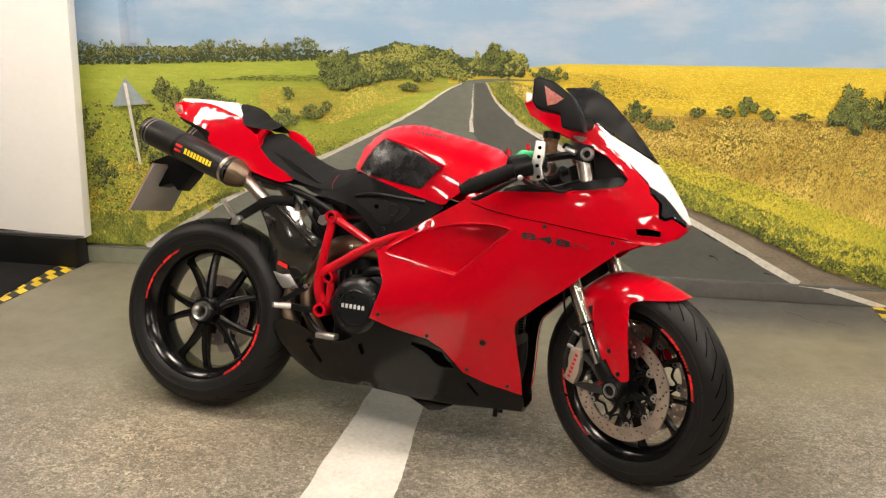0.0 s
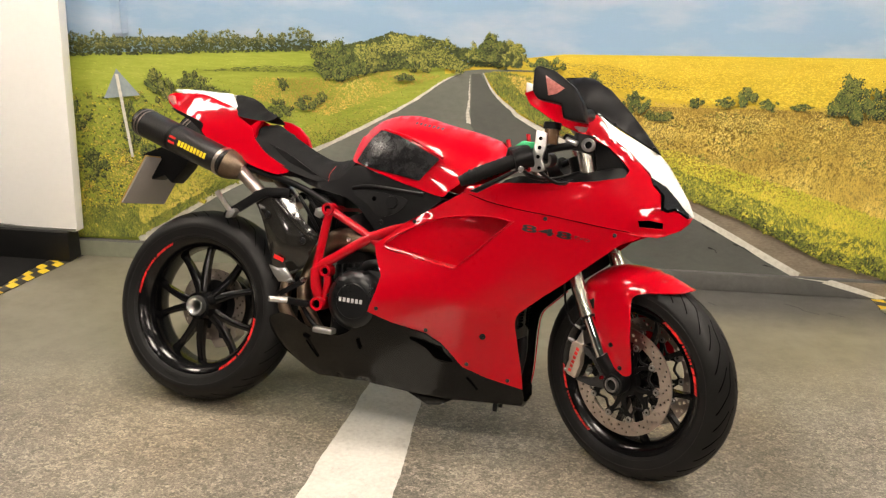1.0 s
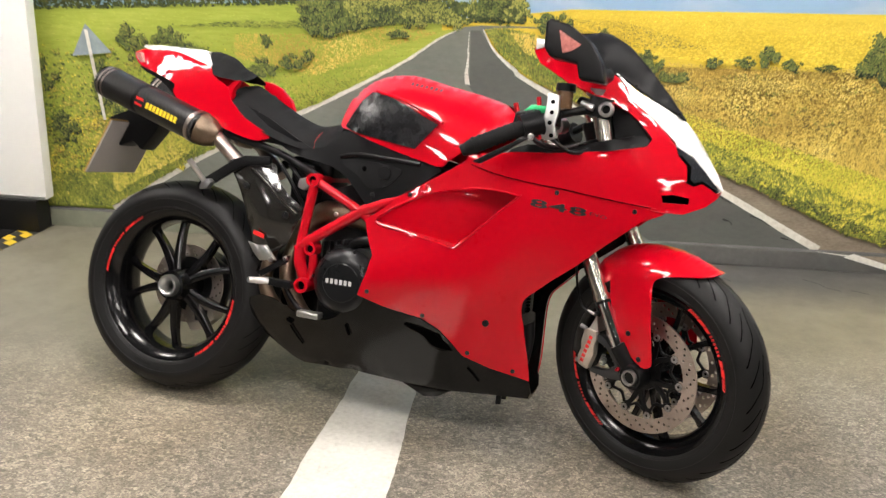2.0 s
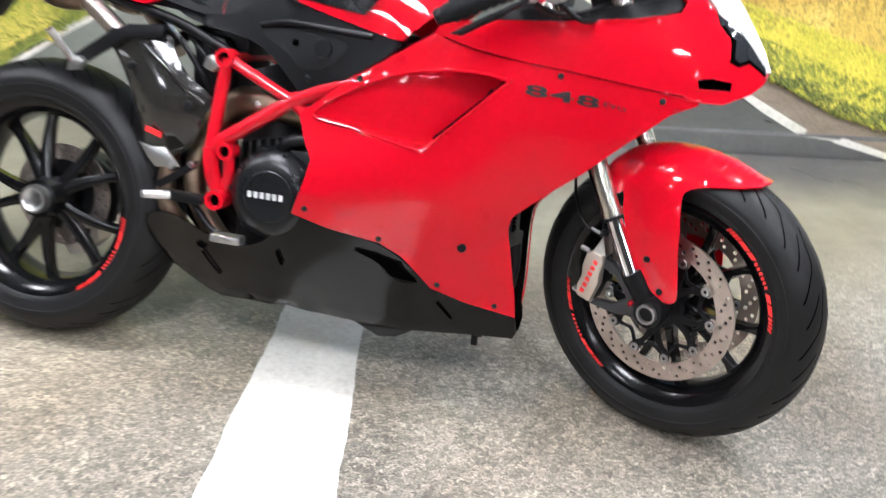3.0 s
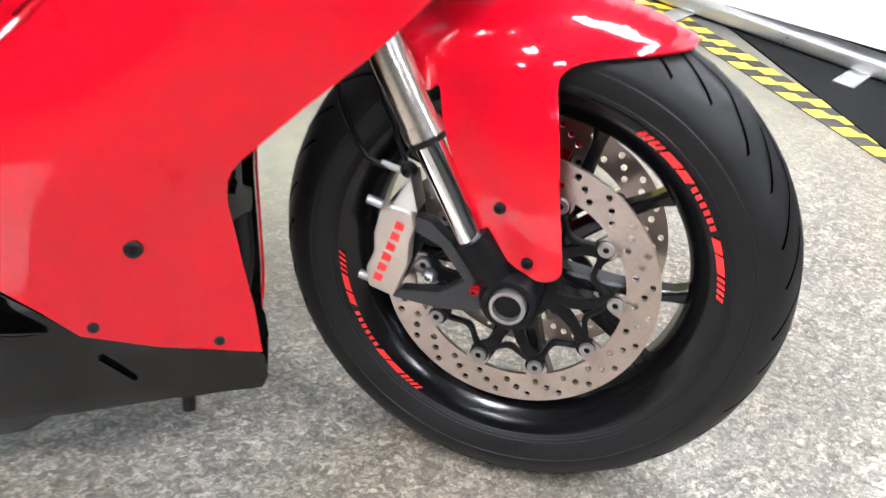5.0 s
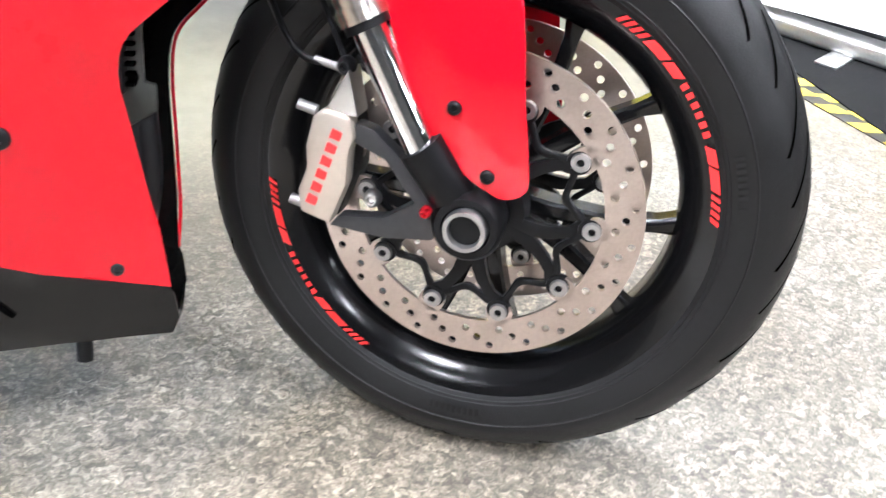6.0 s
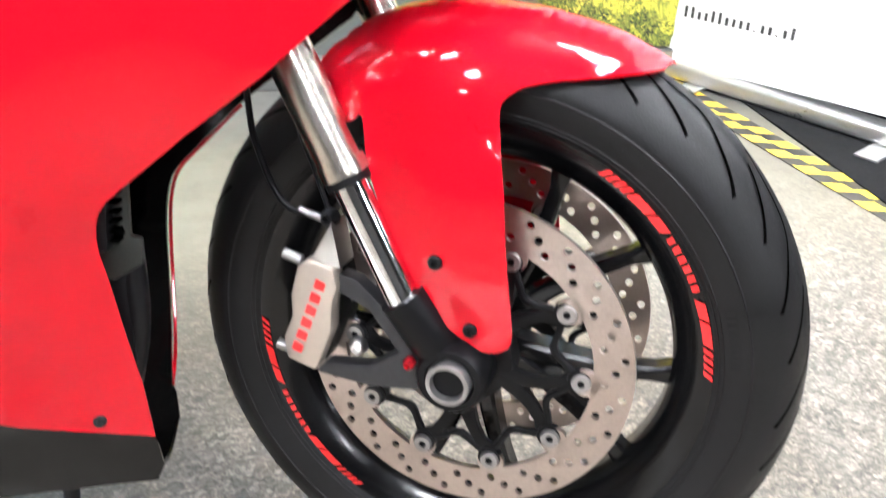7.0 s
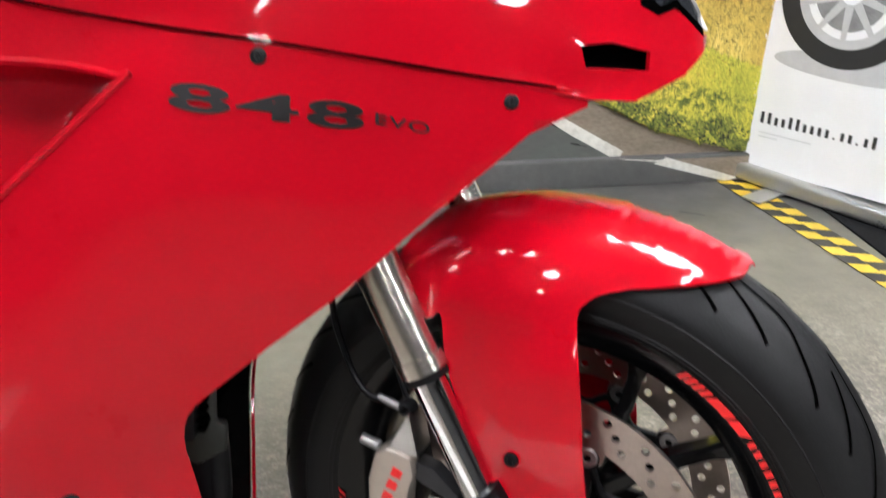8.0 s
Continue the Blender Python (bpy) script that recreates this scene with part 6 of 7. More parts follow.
part("pan_crease", tube([(x, BELLY_W(x, z) - 0.002, z) for x, z in ((0.80, 0.338), (0.85, 0.316), (0.88, 0.288), (0.93, 0.281))], 0.0022, 8, 4), PAN_BLACK, belly)
for e in (-1, 1):
    part("drain_stub", tube([(1.052, e * 0.03, 0.17), (1.052, e * 0.03, 0.138)], 0.008, 10, 1), MATT_BLACK, belly)
part("pan_keel", slab([(0.76, 0.155), (0.84, 0.122), (0.88, 0.128), (0.93, 0.158)], -0.05, 0.06, 0.006), PAN_BLACK, belly)

# radiator and dark ducting behind the front wheel
rad = part("radiator", block(1.050, 1.104, -0.070, 0.078, 0.40, 0.60, bevel=0.006), DARK_METAL, bike, "dark radiator with fine cooling fins")
for i in range(22):
    part("cooling_fin", block(1.104, 1.112, -0.066, 0.072, 0.408 + 0.0085 * i, 0.411 + 0.0085 * i), SHADE_TRIM_BLACK, rad, smooth=0)
part("end_tank", slab([(1.120, 0.466), (1.096, 0.450), (1.086, 0.422), (1.088, 0.374), (1.101, 0.368), (1.128, 0.384), (1.128, 0.408), (1.118, 0.410), (1.117, 0.456)], -0.046, -0.036, 0.003), TANK_GREY, rad, "grey radiator end tank")
# the bore is only a near-black disc on the tank's face, coloured as shade
part("tank_bore_shade", lathe([(-0.0475, 0.0001), (-0.0475, 0.006)], (1.108, 0, 0.414), 16), SHADE_TRIM_BLACK, rad)
part("radiator_stay", slab([(1.085, 0.385), (1.112, 0.385), (1.120, 0.22), (1.095, 0.20)], -0.035, -0.025, 0.003), MATT_BLACK, rad)
part("radiator_pipe", tube([(1.11, -0.02, 0.40), (1.115, -0.02, 0.32), (1.10, 0.0, 0.24)], 0.014, 12, 5), DARK_METAL, rad)
LINING = [(1.128, 0.195), (1.134, 0.256), (1.131, 0.324), (1.127, 0.389), (1.128, 0.426), (1.136, 0.447), (1.156, 0.469), (1.199, 0.514), (1.26, 0.565), (1.33, 0.63), (1.25, 0.66), (1.08, 0.55), (1.02, 0.40), (1.04, 0.25), (1.06, 0.19)]
part("duct_lining", shell(LINING, lambda x, z: min(SIDE_W(x, z), -0.045) + 0.004, (), 0.02, 0.003, 1, rounded=3), PAN_BLACK, bike, "black lining inside the fairing")
part("lining_edge", tube([(x + 0.0025, -min(SIDE_W(x, z), -0.045) + 0.001, z) for x, z in LINING[0:8]], 0.002, 8, 4), RED, bike, "red fairing edge")
part("inner_fender", block(0.99, 1.02, -0.07, 0.07, 0.3, 0.72, bevel=0.01), MATT_BLACK, bike)

# ---- engine ----
engine = part("engine", block(0.50, 0.90, -0.095, 0.095, 0.24, 0.46, bevel=0.03, seg=3), DARK_METAL, bike, "dark twin-cylinder engine")
part("cylinder", tube([(0.62, 0, 0.40), (0.50, 0, 0.66)], 0.085, 20, 1), DARK_METAL, engine)
part("cylinder", tube([(0.68, 0, 0.38), (0.90, 0, 0.42)], 0.08, 20, 1), DARK_METAL, engine)
part("clutch_cover", lathe([(-0.09, 0.098), (-0.135, 0.097), (-0.160, 0.090), (-0.172, 0.074), (-0.177, 0.064), (-0.177, 0.054), (-0.179, 0.052), (-0.179, 0.0001)], (0.612, 0, 0.425), 56), GREY_CASE, engine, "round black engine cover with a pale marking")
cover_mark = bars(6, 0.082, 0.013, 0.38)
bmesh.ops.transform(cover_mark, matrix=Matrix.Translation((0.568, -0.1795, 0.420)), verts=cover_mark.verts[:])
bar_parts("maker_mark", cover_mark, DECAL_GREY, engine, "pale plain marking")
for i in range(7):
    a = 2 * math.pi * i / 7 + 0.4
    part("cover_screw", bolt(0.612 + 0.09 * math.cos(a), -0.155, 0.425 + 0.09 * math.sin(a), 0.0065, 0.008), DARK_METAL, engine)
part("water_pump", slab([(0.56, 0.52), (0.68, 0.525), (0.70, 0.50), (0.68, 0.44), (0.60, 0.47)], -0.14, -0.10, 0.008), DARK_METAL, engine)
part("coolant_hose", tube([(0.60, -0.12, 0.50), (0.64, -0.14, 0.54), (0.70, -0.13, 0.54), (0.76, -0.12, 0.5)], 0.014, 12, 5), MATT_BLACK, engine)
for k in range(8):
    part("casting_rib", block(0.50 + 0.02 * k, 0.506 + 0.02 * k, -0.125, -0.10, 0.46 + 0.006 * k, 0.52 + 0.004 * k, 0.002), DARK_METAL, engine)
part("exhaust_header", tube([(0.66, -0.10, 0.595), (0.58, -0.105, 0.605), (0.50, -0.085, 0.60), (0.43, -0.05, 0.54)], 0.032, 20, 5), BRONZE, bike, "heat-stained exhaust header")
part("header_stud", bolt(0.56, -0.134, 0.605, 0.007, 0.006), ALLOY, bike)
part("exhaust_pipe", tube([(0.43, -0.05, 0.56), (0.40, -0.06, 0.48), (0.40, -0.08, 0.40), (0.45, -0.08, 0.31), (0.52, -0.07, 0.25)], 0.024, 18, 5), BRONZE, bike, "heat-stained exhaust pipe")
part("exhaust_pipe", tube([(0.335, -0.05, 0.52), (0.33, -0.07, 0.44), (0.335, -0.085, 0.36), (0.38, -0.07, 0.29)], 0.02, 16, 5), BRONZE, bike, "heat-stained exhaust pipe")

# ---- trellis frame ----
trellis = part("trellis_frame", tube([(0.49, -0.14, 0.692), (0.49, 0.14, 0.692)], 0.012, 12, 1), FRAME_RED, bike, "red tubular trellis frame")
part("headstock", tube([(1.22, 0, 0.93), (1.28, 0, 0.78)], 0.04, 18, 1), MATT_BLACK, trellis, "black steering head")
for e in (-1, 1):
    y = e * 0.14
    A, B, C_, D, E_, F_ = (0.490, y, 0.692), (0.636, y, 0.622), (0.462, y, 0.505), (0.488, y * 0.93, 0.398), (0.502, y, 0.502), (0.96, e * 0.13, 0.80)
    for pts, r in (([A, C_], 0.0135), ([A, B], 0.0125), ([C_, B], 0.0155), ([B, (0.80, y, 0.70), F_], 0.0165), ([C_, (0.468, y, 0.45), D], 0.0175), ([E_, (0.506, y, 0.45), D], 0.0125), ([B, (0.78, y * 0.9, 0.52)], 0.0135)):
        part("frame_tube", tube(pts, r, 14, 3), FRAME_RED, trellis)
    for p, r, w in ((A, 0.019, 0.02), (D, 0.021, 0.03), (E_, 0.018, 0.022)):
        part("frame_boss", lathe([(y - e * w, r * 0.55), (y + e * w, r * 0.62), (y + e * w, r), (y - e * w, r)], (p[0], 0, p[2]), 24, True), FRAME_RED, trellis)
        # near-black disc closes the boss and supplies the dark of its hollow
        part("boss_bore_shade", lathe([(y + e * w * 0.6, 0.0001), (y + e * w * 0.6, r * 0.6)], (p[0], 0, p[2]), 20), SHADE_TRIM_BLACK, trellis)

# ---- fuel tank, side cover and seat ----
TANK_W = field([(0.515, 0.852, -0.05), (0.520, 0.898, -0.04), (0.540, 0.955, -0.015), (0.590, 0.990, 0.0), (0.647, 1.006, 0.0), (0.715, 1.008, 0.0), (0.803, 0.990, 0.0), (0.899, 0.972, 0.0), (0.975, 0.952, 0.0), (1.045, 0.915, -0.10), (0.993, 0.886, -0.145), (0.93, 0.83, -0.162), (0.86, 0.772, -0.165), (0.79, 0.783, -0.160), (0.68, 0.81, -0.150), (0.575, 0.84, -0.125),
                (0.645, 0.955, -0.098), (0.74, 0.926, -0.135), (0.84, 0.876, -0.170), (0.90, 0.925, -0.115), (0.72, 0.985, -0.07), (0.82, 0.965, -0.072), (0.60, 0.90, -0.115), (0.95, 0.925, -0.085)], 4e-3, True)
TANK = [(0.515, 0.852), (0.520, 0.898), (0.540, 0.955), (0.590, 0.990), (0.647, 1.006), (0.715, 1.008), (0.803, 0.990), (0.899, 0.972), (0.975, 0.952), (1.012, 0.932), (1.045, 0.913), (0.993, 0.884), (0.93, 0.828), (0.88, 0.786), (0.858, 0.768), (0.792, 0.780), (0.679, 0.807), (0.575, 0.836)]
tank = part("fuel_tank", shell(TANK, TANK_W, (), 0.011, 0.0, rounded=4, relax=40), RED, bike, "glossy red fuel tank with black side inserts", None, 60)
flanks("tank_insert", sharp_loop([(0.615, 0.949), (0.585, 0.915), (0.545, 0.850), (0.57, 0.840), (0.61, 0.831), (0.781, 0.807), (0.838, 0.876), (0.731, 0.920), (0.66, 0.945)], 3), TANK_W, INSERT, tank, "scuffed glossy black grip insert", 60, step=0.015, thick=0.002, proud=0.003, rounded=0)
for e in (-1, 1):
    part("insert_rib", tube([(x, e * (abs(TANK_W(x, z)) + 0.003), z) for x, z in ((0.63, 0.951), (0.74, 0.926), (0.848, 0.880))], 0.005, 10, 5), RED, tank)
tmark = bars(7, 0.095, 0.008, 0.5)
for v in tmark.verts:
    x, z = 0.72 + v.co.x, 0.977 - 0.12 * v.co.x + v.co.z
    v.co = (x, TANK_W(x, z) - 0.0015 + v.co.y, z)
bar_parts("maker_mark", tmark, DECAL_BLACK, tank, "dark plain marking")
COVER_W = field([(0.36, 0.78, -0.10), (0.43, 0.755, -0.125), (0.55, 0.815, -0.12), (0.675, 0.81, -0.150), (0.79, 0.783, -0.158), (0.855, 0.77, -0.163), (0.67, 0.657, -0.150), (0.59, 0.71, -0.148), (0.7, 0.74, -0.155), (0.60, 0.79, -0.140)], 5e-5)
cover = flanks("side_cover", [(0.345, 0.785), (0.43, 0.775), (0.50, 0.785), (0.535, 0.825), (0.575, 0.834), (0.679, 0.805), (0.792, 0.778), (0.860, 0.760), (0.765, 0.690), (0.678, 0.638), (0.650, 0.645), (0.591, 0.706), (0.529, 0.736), (0.429, 0.752), (0.37, 0.768)], COVER_W, MATT_BLACK, bike, "matt black side cover under the tank", 50, step=0.016, thick=0.003, rounded=2)
flanks("cover_recess", [(0.565, 0.750), (0.606, 0.763), (0.70, 0.757), (0.742, 0.750), (0.745, 0.735), (0.708, 0.700), (0.656, 0.690), (0.620, 0.720)], COVER_W, DARK_METAL, cover, "dark recessed plate", 50, step=0.014, thick=0.002, proud=0.003, rounded=3)
part("cover_ridge", tube([(x, COVER_W(x, z) - 0.003, z) for x, z in ((0.56, 0.765), (0.62, 0.776), (0.72, 0.772), (0.80, 0.768))], 0.006, 8, 5), MATT_BLACK, cover)
part("cover_plug", lathe([(-0.163, 0.0001), (-0.163, 0.018), (-0.155, 0.02)], (0.70, 0, 0.735), 24), MATT_BLACK, cover)
part("cover_screw", bolt(0.64, -0.155, 0.74, 0.007, 0.004), SHADE_TRIM_BLACK, cover)
part("cover_screw", bolt(0.668, -0.152, 0.672, 0.008, 0.004), MATT_BLACK, cover)
SEAT_W = field([(0.171, 0.893, -0.085), (0.26, 0.823, -0.105), (0.326, 0.796, -0.115), (0.421, 0.775, -0.12), (0.475, 0.772, -0.11), (0.515, 0.81, -0.095), (0.53, 0.845, -0.07), (0.20, 0.944, 0.0), (0.269, 0.910, 0.0), (0.37, 0.859, 0.0), (0.435, 0.840, 0.0), (0.50, 0.855, 0.0), (0.18, 0.93, -0.04), (0.25, 0.88, -0.075), (0.37, 0.82, -0.09), (0.45, 0.81, -0.09), (0.53, 0.862, 0.0)], 1e-4, True)
seat = part("rider_seat", shell([(0.165, 0.900), (0.190, 0.872), (0.260, 0.823), (0.326, 0.796), (0.421, 0.774), (0.472, 0.770), (0.500, 0.786), (0.522, 0.820), (0.530, 0.850), (0.51, 0.860), (0.435, 0.842), (0.37, 0.860), (0.269, 0.910), (0.205, 0.943), (0.172, 0.930)], SEAT_W, (), 0.014, 0.0, rounded=4), SEAT_BLACK, bike, "black rider seat with red stitching", None, 70)
part("stitching", tube([(x, SEAT_W(x, z) - 0.002, z) for x, z in ((0.462, 0.775), (0.458, 0.80), (0.462, 0.825))], 0.0005, 6, 4), DECAL_RED, seat)

# ---- tail ----
TAIL_W = field([(-0.206, 1.003, -0.03), (-0.206, 1.034, 0.0), (-0.124, 1.036, 0.0), (0.014, 1.034, 0.0), (-0.175, 0.972, -0.05), (-0.084, 0.942, -0.075), (-0.03, 0.905, -0.085), (0.033, 0.848, -0.09), (0.178, 0.801, -0.105), (0.286, 0.785, -0.11), (0.316, 0.80, -0.11), (0.234, 0.84, -0.105), (0.177, 0.888, -0.10), (0.143, 0.926, -0.095), (0.101, 0.956, -0.085), (0.083, 0.98, -0.078), (0.0, 1.004, -0.062), (-0.07, 1.02, -0.045), (-0.15, 1.022, -0.025), (0.05, 0.92, -0.094)], 5e-3, True)
tail = part("tail_fairing", shell([(-0.215, 1.003), (-0.180, 0.971), (-0.084, 0.941), (-0.030, 0.920), (-0.030, 0.894), (0.033, 0.848), (0.083, 0.834), (0.178, 0.801), (0.261, 0.782), (0.290, 0.784), (0.318, 0.799), (0.234, 0.840), (0.178, 0.888), (0.158, 0.925), (0.10, 0.956), (0.083, 0.980), (0.0, 1.004), (-0.07, 1.021), (-0.166, 1.024), (-0.20, 1.018)], TAIL_W, (), 0.012, 0.003, rounded=3, relax=30), RED, bike, "glossy red tail fairing with a white top panel", None, 50)
part("tail_panel", shell([(-0.19, 1.023), (-0.07, 1.021), (0.0, 1.005), (0.083, 0.981), (0.072, 1.004), (0.035, 1.030), (-0.05, 1.036), (-0.20, 1.036)], TAIL_W, (), 0.014, 0.003, True, 0.0006, 2), WHITE, tail, "white tail panel", None, 60)
part("pillion_pad", shell([(0.035, 1.030), (0.089, 1.026), (0.128, 1.012), (0.159, 0.987), (0.197, 0.971), (0.196, 0.949), (0.152, 0.949), (0.101, 0.956), (0.083, 0.982)], field([(0.035, 1.03, 0.0), (0.089, 1.026, 0.0), (0.128, 1.012, 0.0), (0.16, 0.987, 0.0), (0.2, 0.971, 0.0), (0.196, 0.949, -0.06), (0.152, 0.949, -0.075), (0.101, 0.956, -0.082), (0.083, 0.982, -0.07), (0.12, 0.985, -0.05)]), (), 0.012, 0.0, rounded=2), SEAT_BLACK, tail, "black pillion pad", None, 60)
for e in (-1, 1):
    part("seat_rail", slab([(0.165, 0.962), (0.205, 0.958), (0.240, 0.944), (0.276, 0.912), (0.292, 0.880), (0.270, 0.880), (0.235, 0.905), (0.195, 0.925)] if e > 0 else [(0.150, 0.925), (0.178, 0.945), (0.196, 0.948), (0.19, 0.936), (0.175, 0.915), (0.176, 0.888)], e * 0.092, e * 0.072, 0.004), RED, tail, "red seat rail")
part("tail_light", slab([(-0.212, 1.004), (-0.185, 0.975), (-0.17, 0.98), (-0.19, 1.01)], -0.045, 0.045, 0.004), LENS_RED, tail, "red tail light")
under = part("under_tray", shell([(-0.185, 0.966), (-0.10, 0.93), (-0.04, 0.89), (0.0, 0.845), (0.10, 0.815), (0.211, 0.776), (0.31, 0.780), (0.45, 0.76), (0.56, 0.72), (0.50, 0.76), (0.40, 0.80), (0.30, 0.85), (0.15, 0.90), (0.0, 0.95)], field([(-0.18, 0.966, -0.05), (0.0, 0.86, -0.075), (0.21, 0.778, -0.09), (0.31, 0.782, -0.10), (0.55, 0.73, -0.12), (0.3, 0.84, -0.09), (0.0, 0.94, -0.07)]), (), 0.018, 0.003, rounded=2), MATT_BLACK, bike, "black tray under the tail")
part("subframe_tube", tube([(0.16, -0.085, 0.79), (0.34, -0.1, 0.755), (0.49, -0.125, 0.70)], 0.011, 10, 4), MATT_BLACK, under)
part("coolant_bottle", slab([(0.40, 0.735), (0.46, 0.73), (0.485, 0.69), (0.46, 0.65), (0.42, 0.67)], -0.10, -0.04, 0.008), DARK_METAL, under)
for k, (x0, z0, x1, z1) in enumerate(((0.36, 0.72, 0.45, 0.60), (0.385, 0.725, 0.46, 0.64), (0.42, 0.73, 0.48, 0.66))):
    part("cable", tube([(x0, -0.10, z0), ((x0 + x1) / 2 + 0.01, -0.115, (z0 + z1) / 2), (x1, -0.10, z1)], 0.006, 8, 5), MATT_BLACK, under)
part("battery_box", block(0.37, 0.50, -0.06, 0.06, 0.60, 0.75, bevel=0.012, seg=3), MATT_BLACK, under, "black battery box")
part("rear_shock", tube([(0.47, -0.09, 0.665), (0.44, -0.05, 0.50)], 0.022, 14, 1), DARK_METAL, bike)
part("shock_bracket", slab([(0.445, 0.69), (0.475, 0.70), (0.482, 0.675), (0.46, 0.66), (0.44, 0.668)], -0.15, -0.125, 0.004), ALLOY, bike)

# ---- exhaust silencers ----
for e in (-1, 1):
    sil_bm, rings, axis = bmesh.new(), [], (Vector((0.105, 0, 0.797)) - Vector((-0.238, 0, 0.909)))
    way = axis.normalized()
    upv = Vector((-way.z, 0, way.x))
    for s, k in ((0.0, 0.90), (0.015, 0.99), (0.05, 1.0), (0.5, 1.0), (0.93, 0.98), (1.0, 0.95)):
        c = Vector((-0.238, e * 0.125, 0.909)) + axis * s
        rings.append([sil_bm.verts.new(c + upv * 0.047 * k * math.sin(t) + Vector((0, 0.060 * k * math.cos(t), 0))) for t in [2 * math.pi * i / 32 for i in range(32)]])
    for a, b in zip(rings, rings[1:]):
        for j in range(32):
            sil_bm.faces.new((a[j], a[(j + 1) % 32], b[(j + 1) % 32], b[j]))
    bmesh.ops.recalc_face_normals(sil_bm, faces=sil_bm.faces[:])
    sil = part("silencer", sil_bm, CARBON, bike, "carbon oval silencer with a yellow plain marking", None, 50)

    def oval(s, k, d, e=e, axis=axis, upv=upv, way=way):
        bm, rr = bmesh.new(), []
        for t0, kk in ((s, k), (s + d, k), (s + d, k * 0.9), (s, k * 0.9)):
            c = Vector((-0.238, e * 0.125, 0.909)) + axis * t0
            rr.append([bm.verts.new(c + upv * 0.047 * kk * math.sin(t) + Vector((0, 0.060 * kk * math.cos(t), 0))) for t in [2 * math.pi * i / 32 for i in range(32)]])
        for a, b in zip(rr, rr[1:] + rr[:1]):
            for j in range(32):
                bm.faces.new((a[j], a[(j + 1) % 32], b[(j + 1) % 32], b[j]))
        bmesh.ops.recalc_face_normals(bm, faces=bm.faces[:])
        return bm
    for s, d in ((0.04, 0.012), (0.075, 0.012), (0.40, 0.03), (0.94, 0.03)):
        part("clamp_band", oval(s, 1.03, d), STEEL if s != 0.40 else MATT_BLACK, sil)
    part("end_cap", lathe([(0.0, 0.0001), (0.0, 0.03), (-0.012, 0.036), (-0.012, 0.042)], (0, 0, 0), 32, axis="X"), SHADE_TRIM_BLACK, sil, "dark end cap", Matrix.Translation((-0.236, e * 0.125, 0.908)) @ pose(0, 0, 0, 0, 18, 0))
    part("inlet_cone", tube([(0.100, e * 0.125, 0.799), (0.125, e * 0.12, 0.789), (0.150, e * 0.112, 0.778)], [0.050, 0.044, 0.030], 24, 3), BRONZE, sil, "heat-stained inlet cone")
    part("link_pipe", tube([(0.145, e * 0.112, 0.780), (0.185, e * 0.105, 0.745), (0.225, e * 0.10, 0.712), (0.262, e * 0.085, 0.68)], 0.0205, 18, 5), STEEL, sil, "bare steel link pipe")
    y = e * (0.125 + 0.0605)
    for off, wid, hgt, material, n in ((0.44, 0.026, 0.024, DECAL_RED, 1), (0.55, 0.115, 0.018, DECAL_YELLOW, 9)):
        mk = bars(n, wid, hgt, 0.0 if n == 1 else 0.3)
        base = Vector((-0.238, 0, 0.909)) + axis * off
        for v in mk.verts:
            q = base + way * v.co.x + upv * (v.co.z - hgt / 2)
            h = (v.co.z - hgt / 2) / 0.047
            v.co = (q.x, e * (0.125 + 0.060 * math.sqrt(max(0, 1 - h * h)) + 0.0006 - v.co.y), q.z)
        bar_parts("maker_mark", mk, material, sil, "plain coloured marking")

# carbon heat shield over the rising pipe
SHIELD = [(0.205, 0.716), (0.27, 0.728), (0.345, 0.722), (0.362, 0.69), (0.402, 0.642), (0.446, 0.606), (0.440, 0.575), (0.422, 0.535), (0.400, 0.494), (0.345, 0.464), (0.296, 0.480), (0.276, 0.53), (0.260, 0.60), (0.228, 0.665)]
SHIELD_W = field([(0.205, 0.715, -0.125), (0.345, 0.72, -0.115), (0.446, 0.60, -0.112), (0.40, 0.495, -0.112), (0.345, 0.466, -0.114), (0.28, 0.53, -0.11), (0.24, 0.65, -0.12), (0.33, 0.62, -0.150), (0.35, 0.55, -0.150), (0.29, 0.68, -0.145)])
shield = part("heat_shield", shell(SHIELD, SHIELD_W, (), 0.012, 0.003, False, rounded=3, relax=14), SHIELD_GLOSS, bike, "carbon heat shield", None, 60)
part("shield_ridge", tube([(x, SHIELD_W(x, z) - 0.002, z) for x, z in ((0.30, 0.70), (0.35, 0.66), (0.40, 0.615), (0.43, 0.59))], 0.006, 10, 5), SHIELD_GLOSS, shield)
for x, z in ((0.275, 0.652), (0.405, 0.583)):
    part("shield_screw", bolt(x, SHIELD_W(x, z) - 0.002, z, 0.011, 0.006), DARK_METAL, shield)
part("shield_mark", slab([(0.310, 0.530), (0.345, 0.520), (0.343, 0.508), (0.308, 0.518)], SHIELD_W(0.33, 0.52) - 0.006, SHIELD_W(0.33, 0.52) - 0.003, 0), DECAL_RED, shield)

# ---- plate holder and plate ----
holder = part("plate_holder", slab([(-0.30, 0.80), (-0.25, 0.715), (-0.20, 0.735), (-0.17, 0.71), (-0.12, 0.77), (-0.08, 0.86), (-0.16, 0.86)], -0.035, 0.035, 0.006), MATT_BLACK, bike, "black plate holder")
plate_m = Matrix.Translation((-0.262, 0, 0.71)) @ pose(0, 0, 0, 0, 27, 0)
part("number_plate", block(-0.003, 0.003, -0.115, 0.115, -0.092, 0.092, bevel=0.002), PLATE, holder, "plain blank rear plate", plate_m)
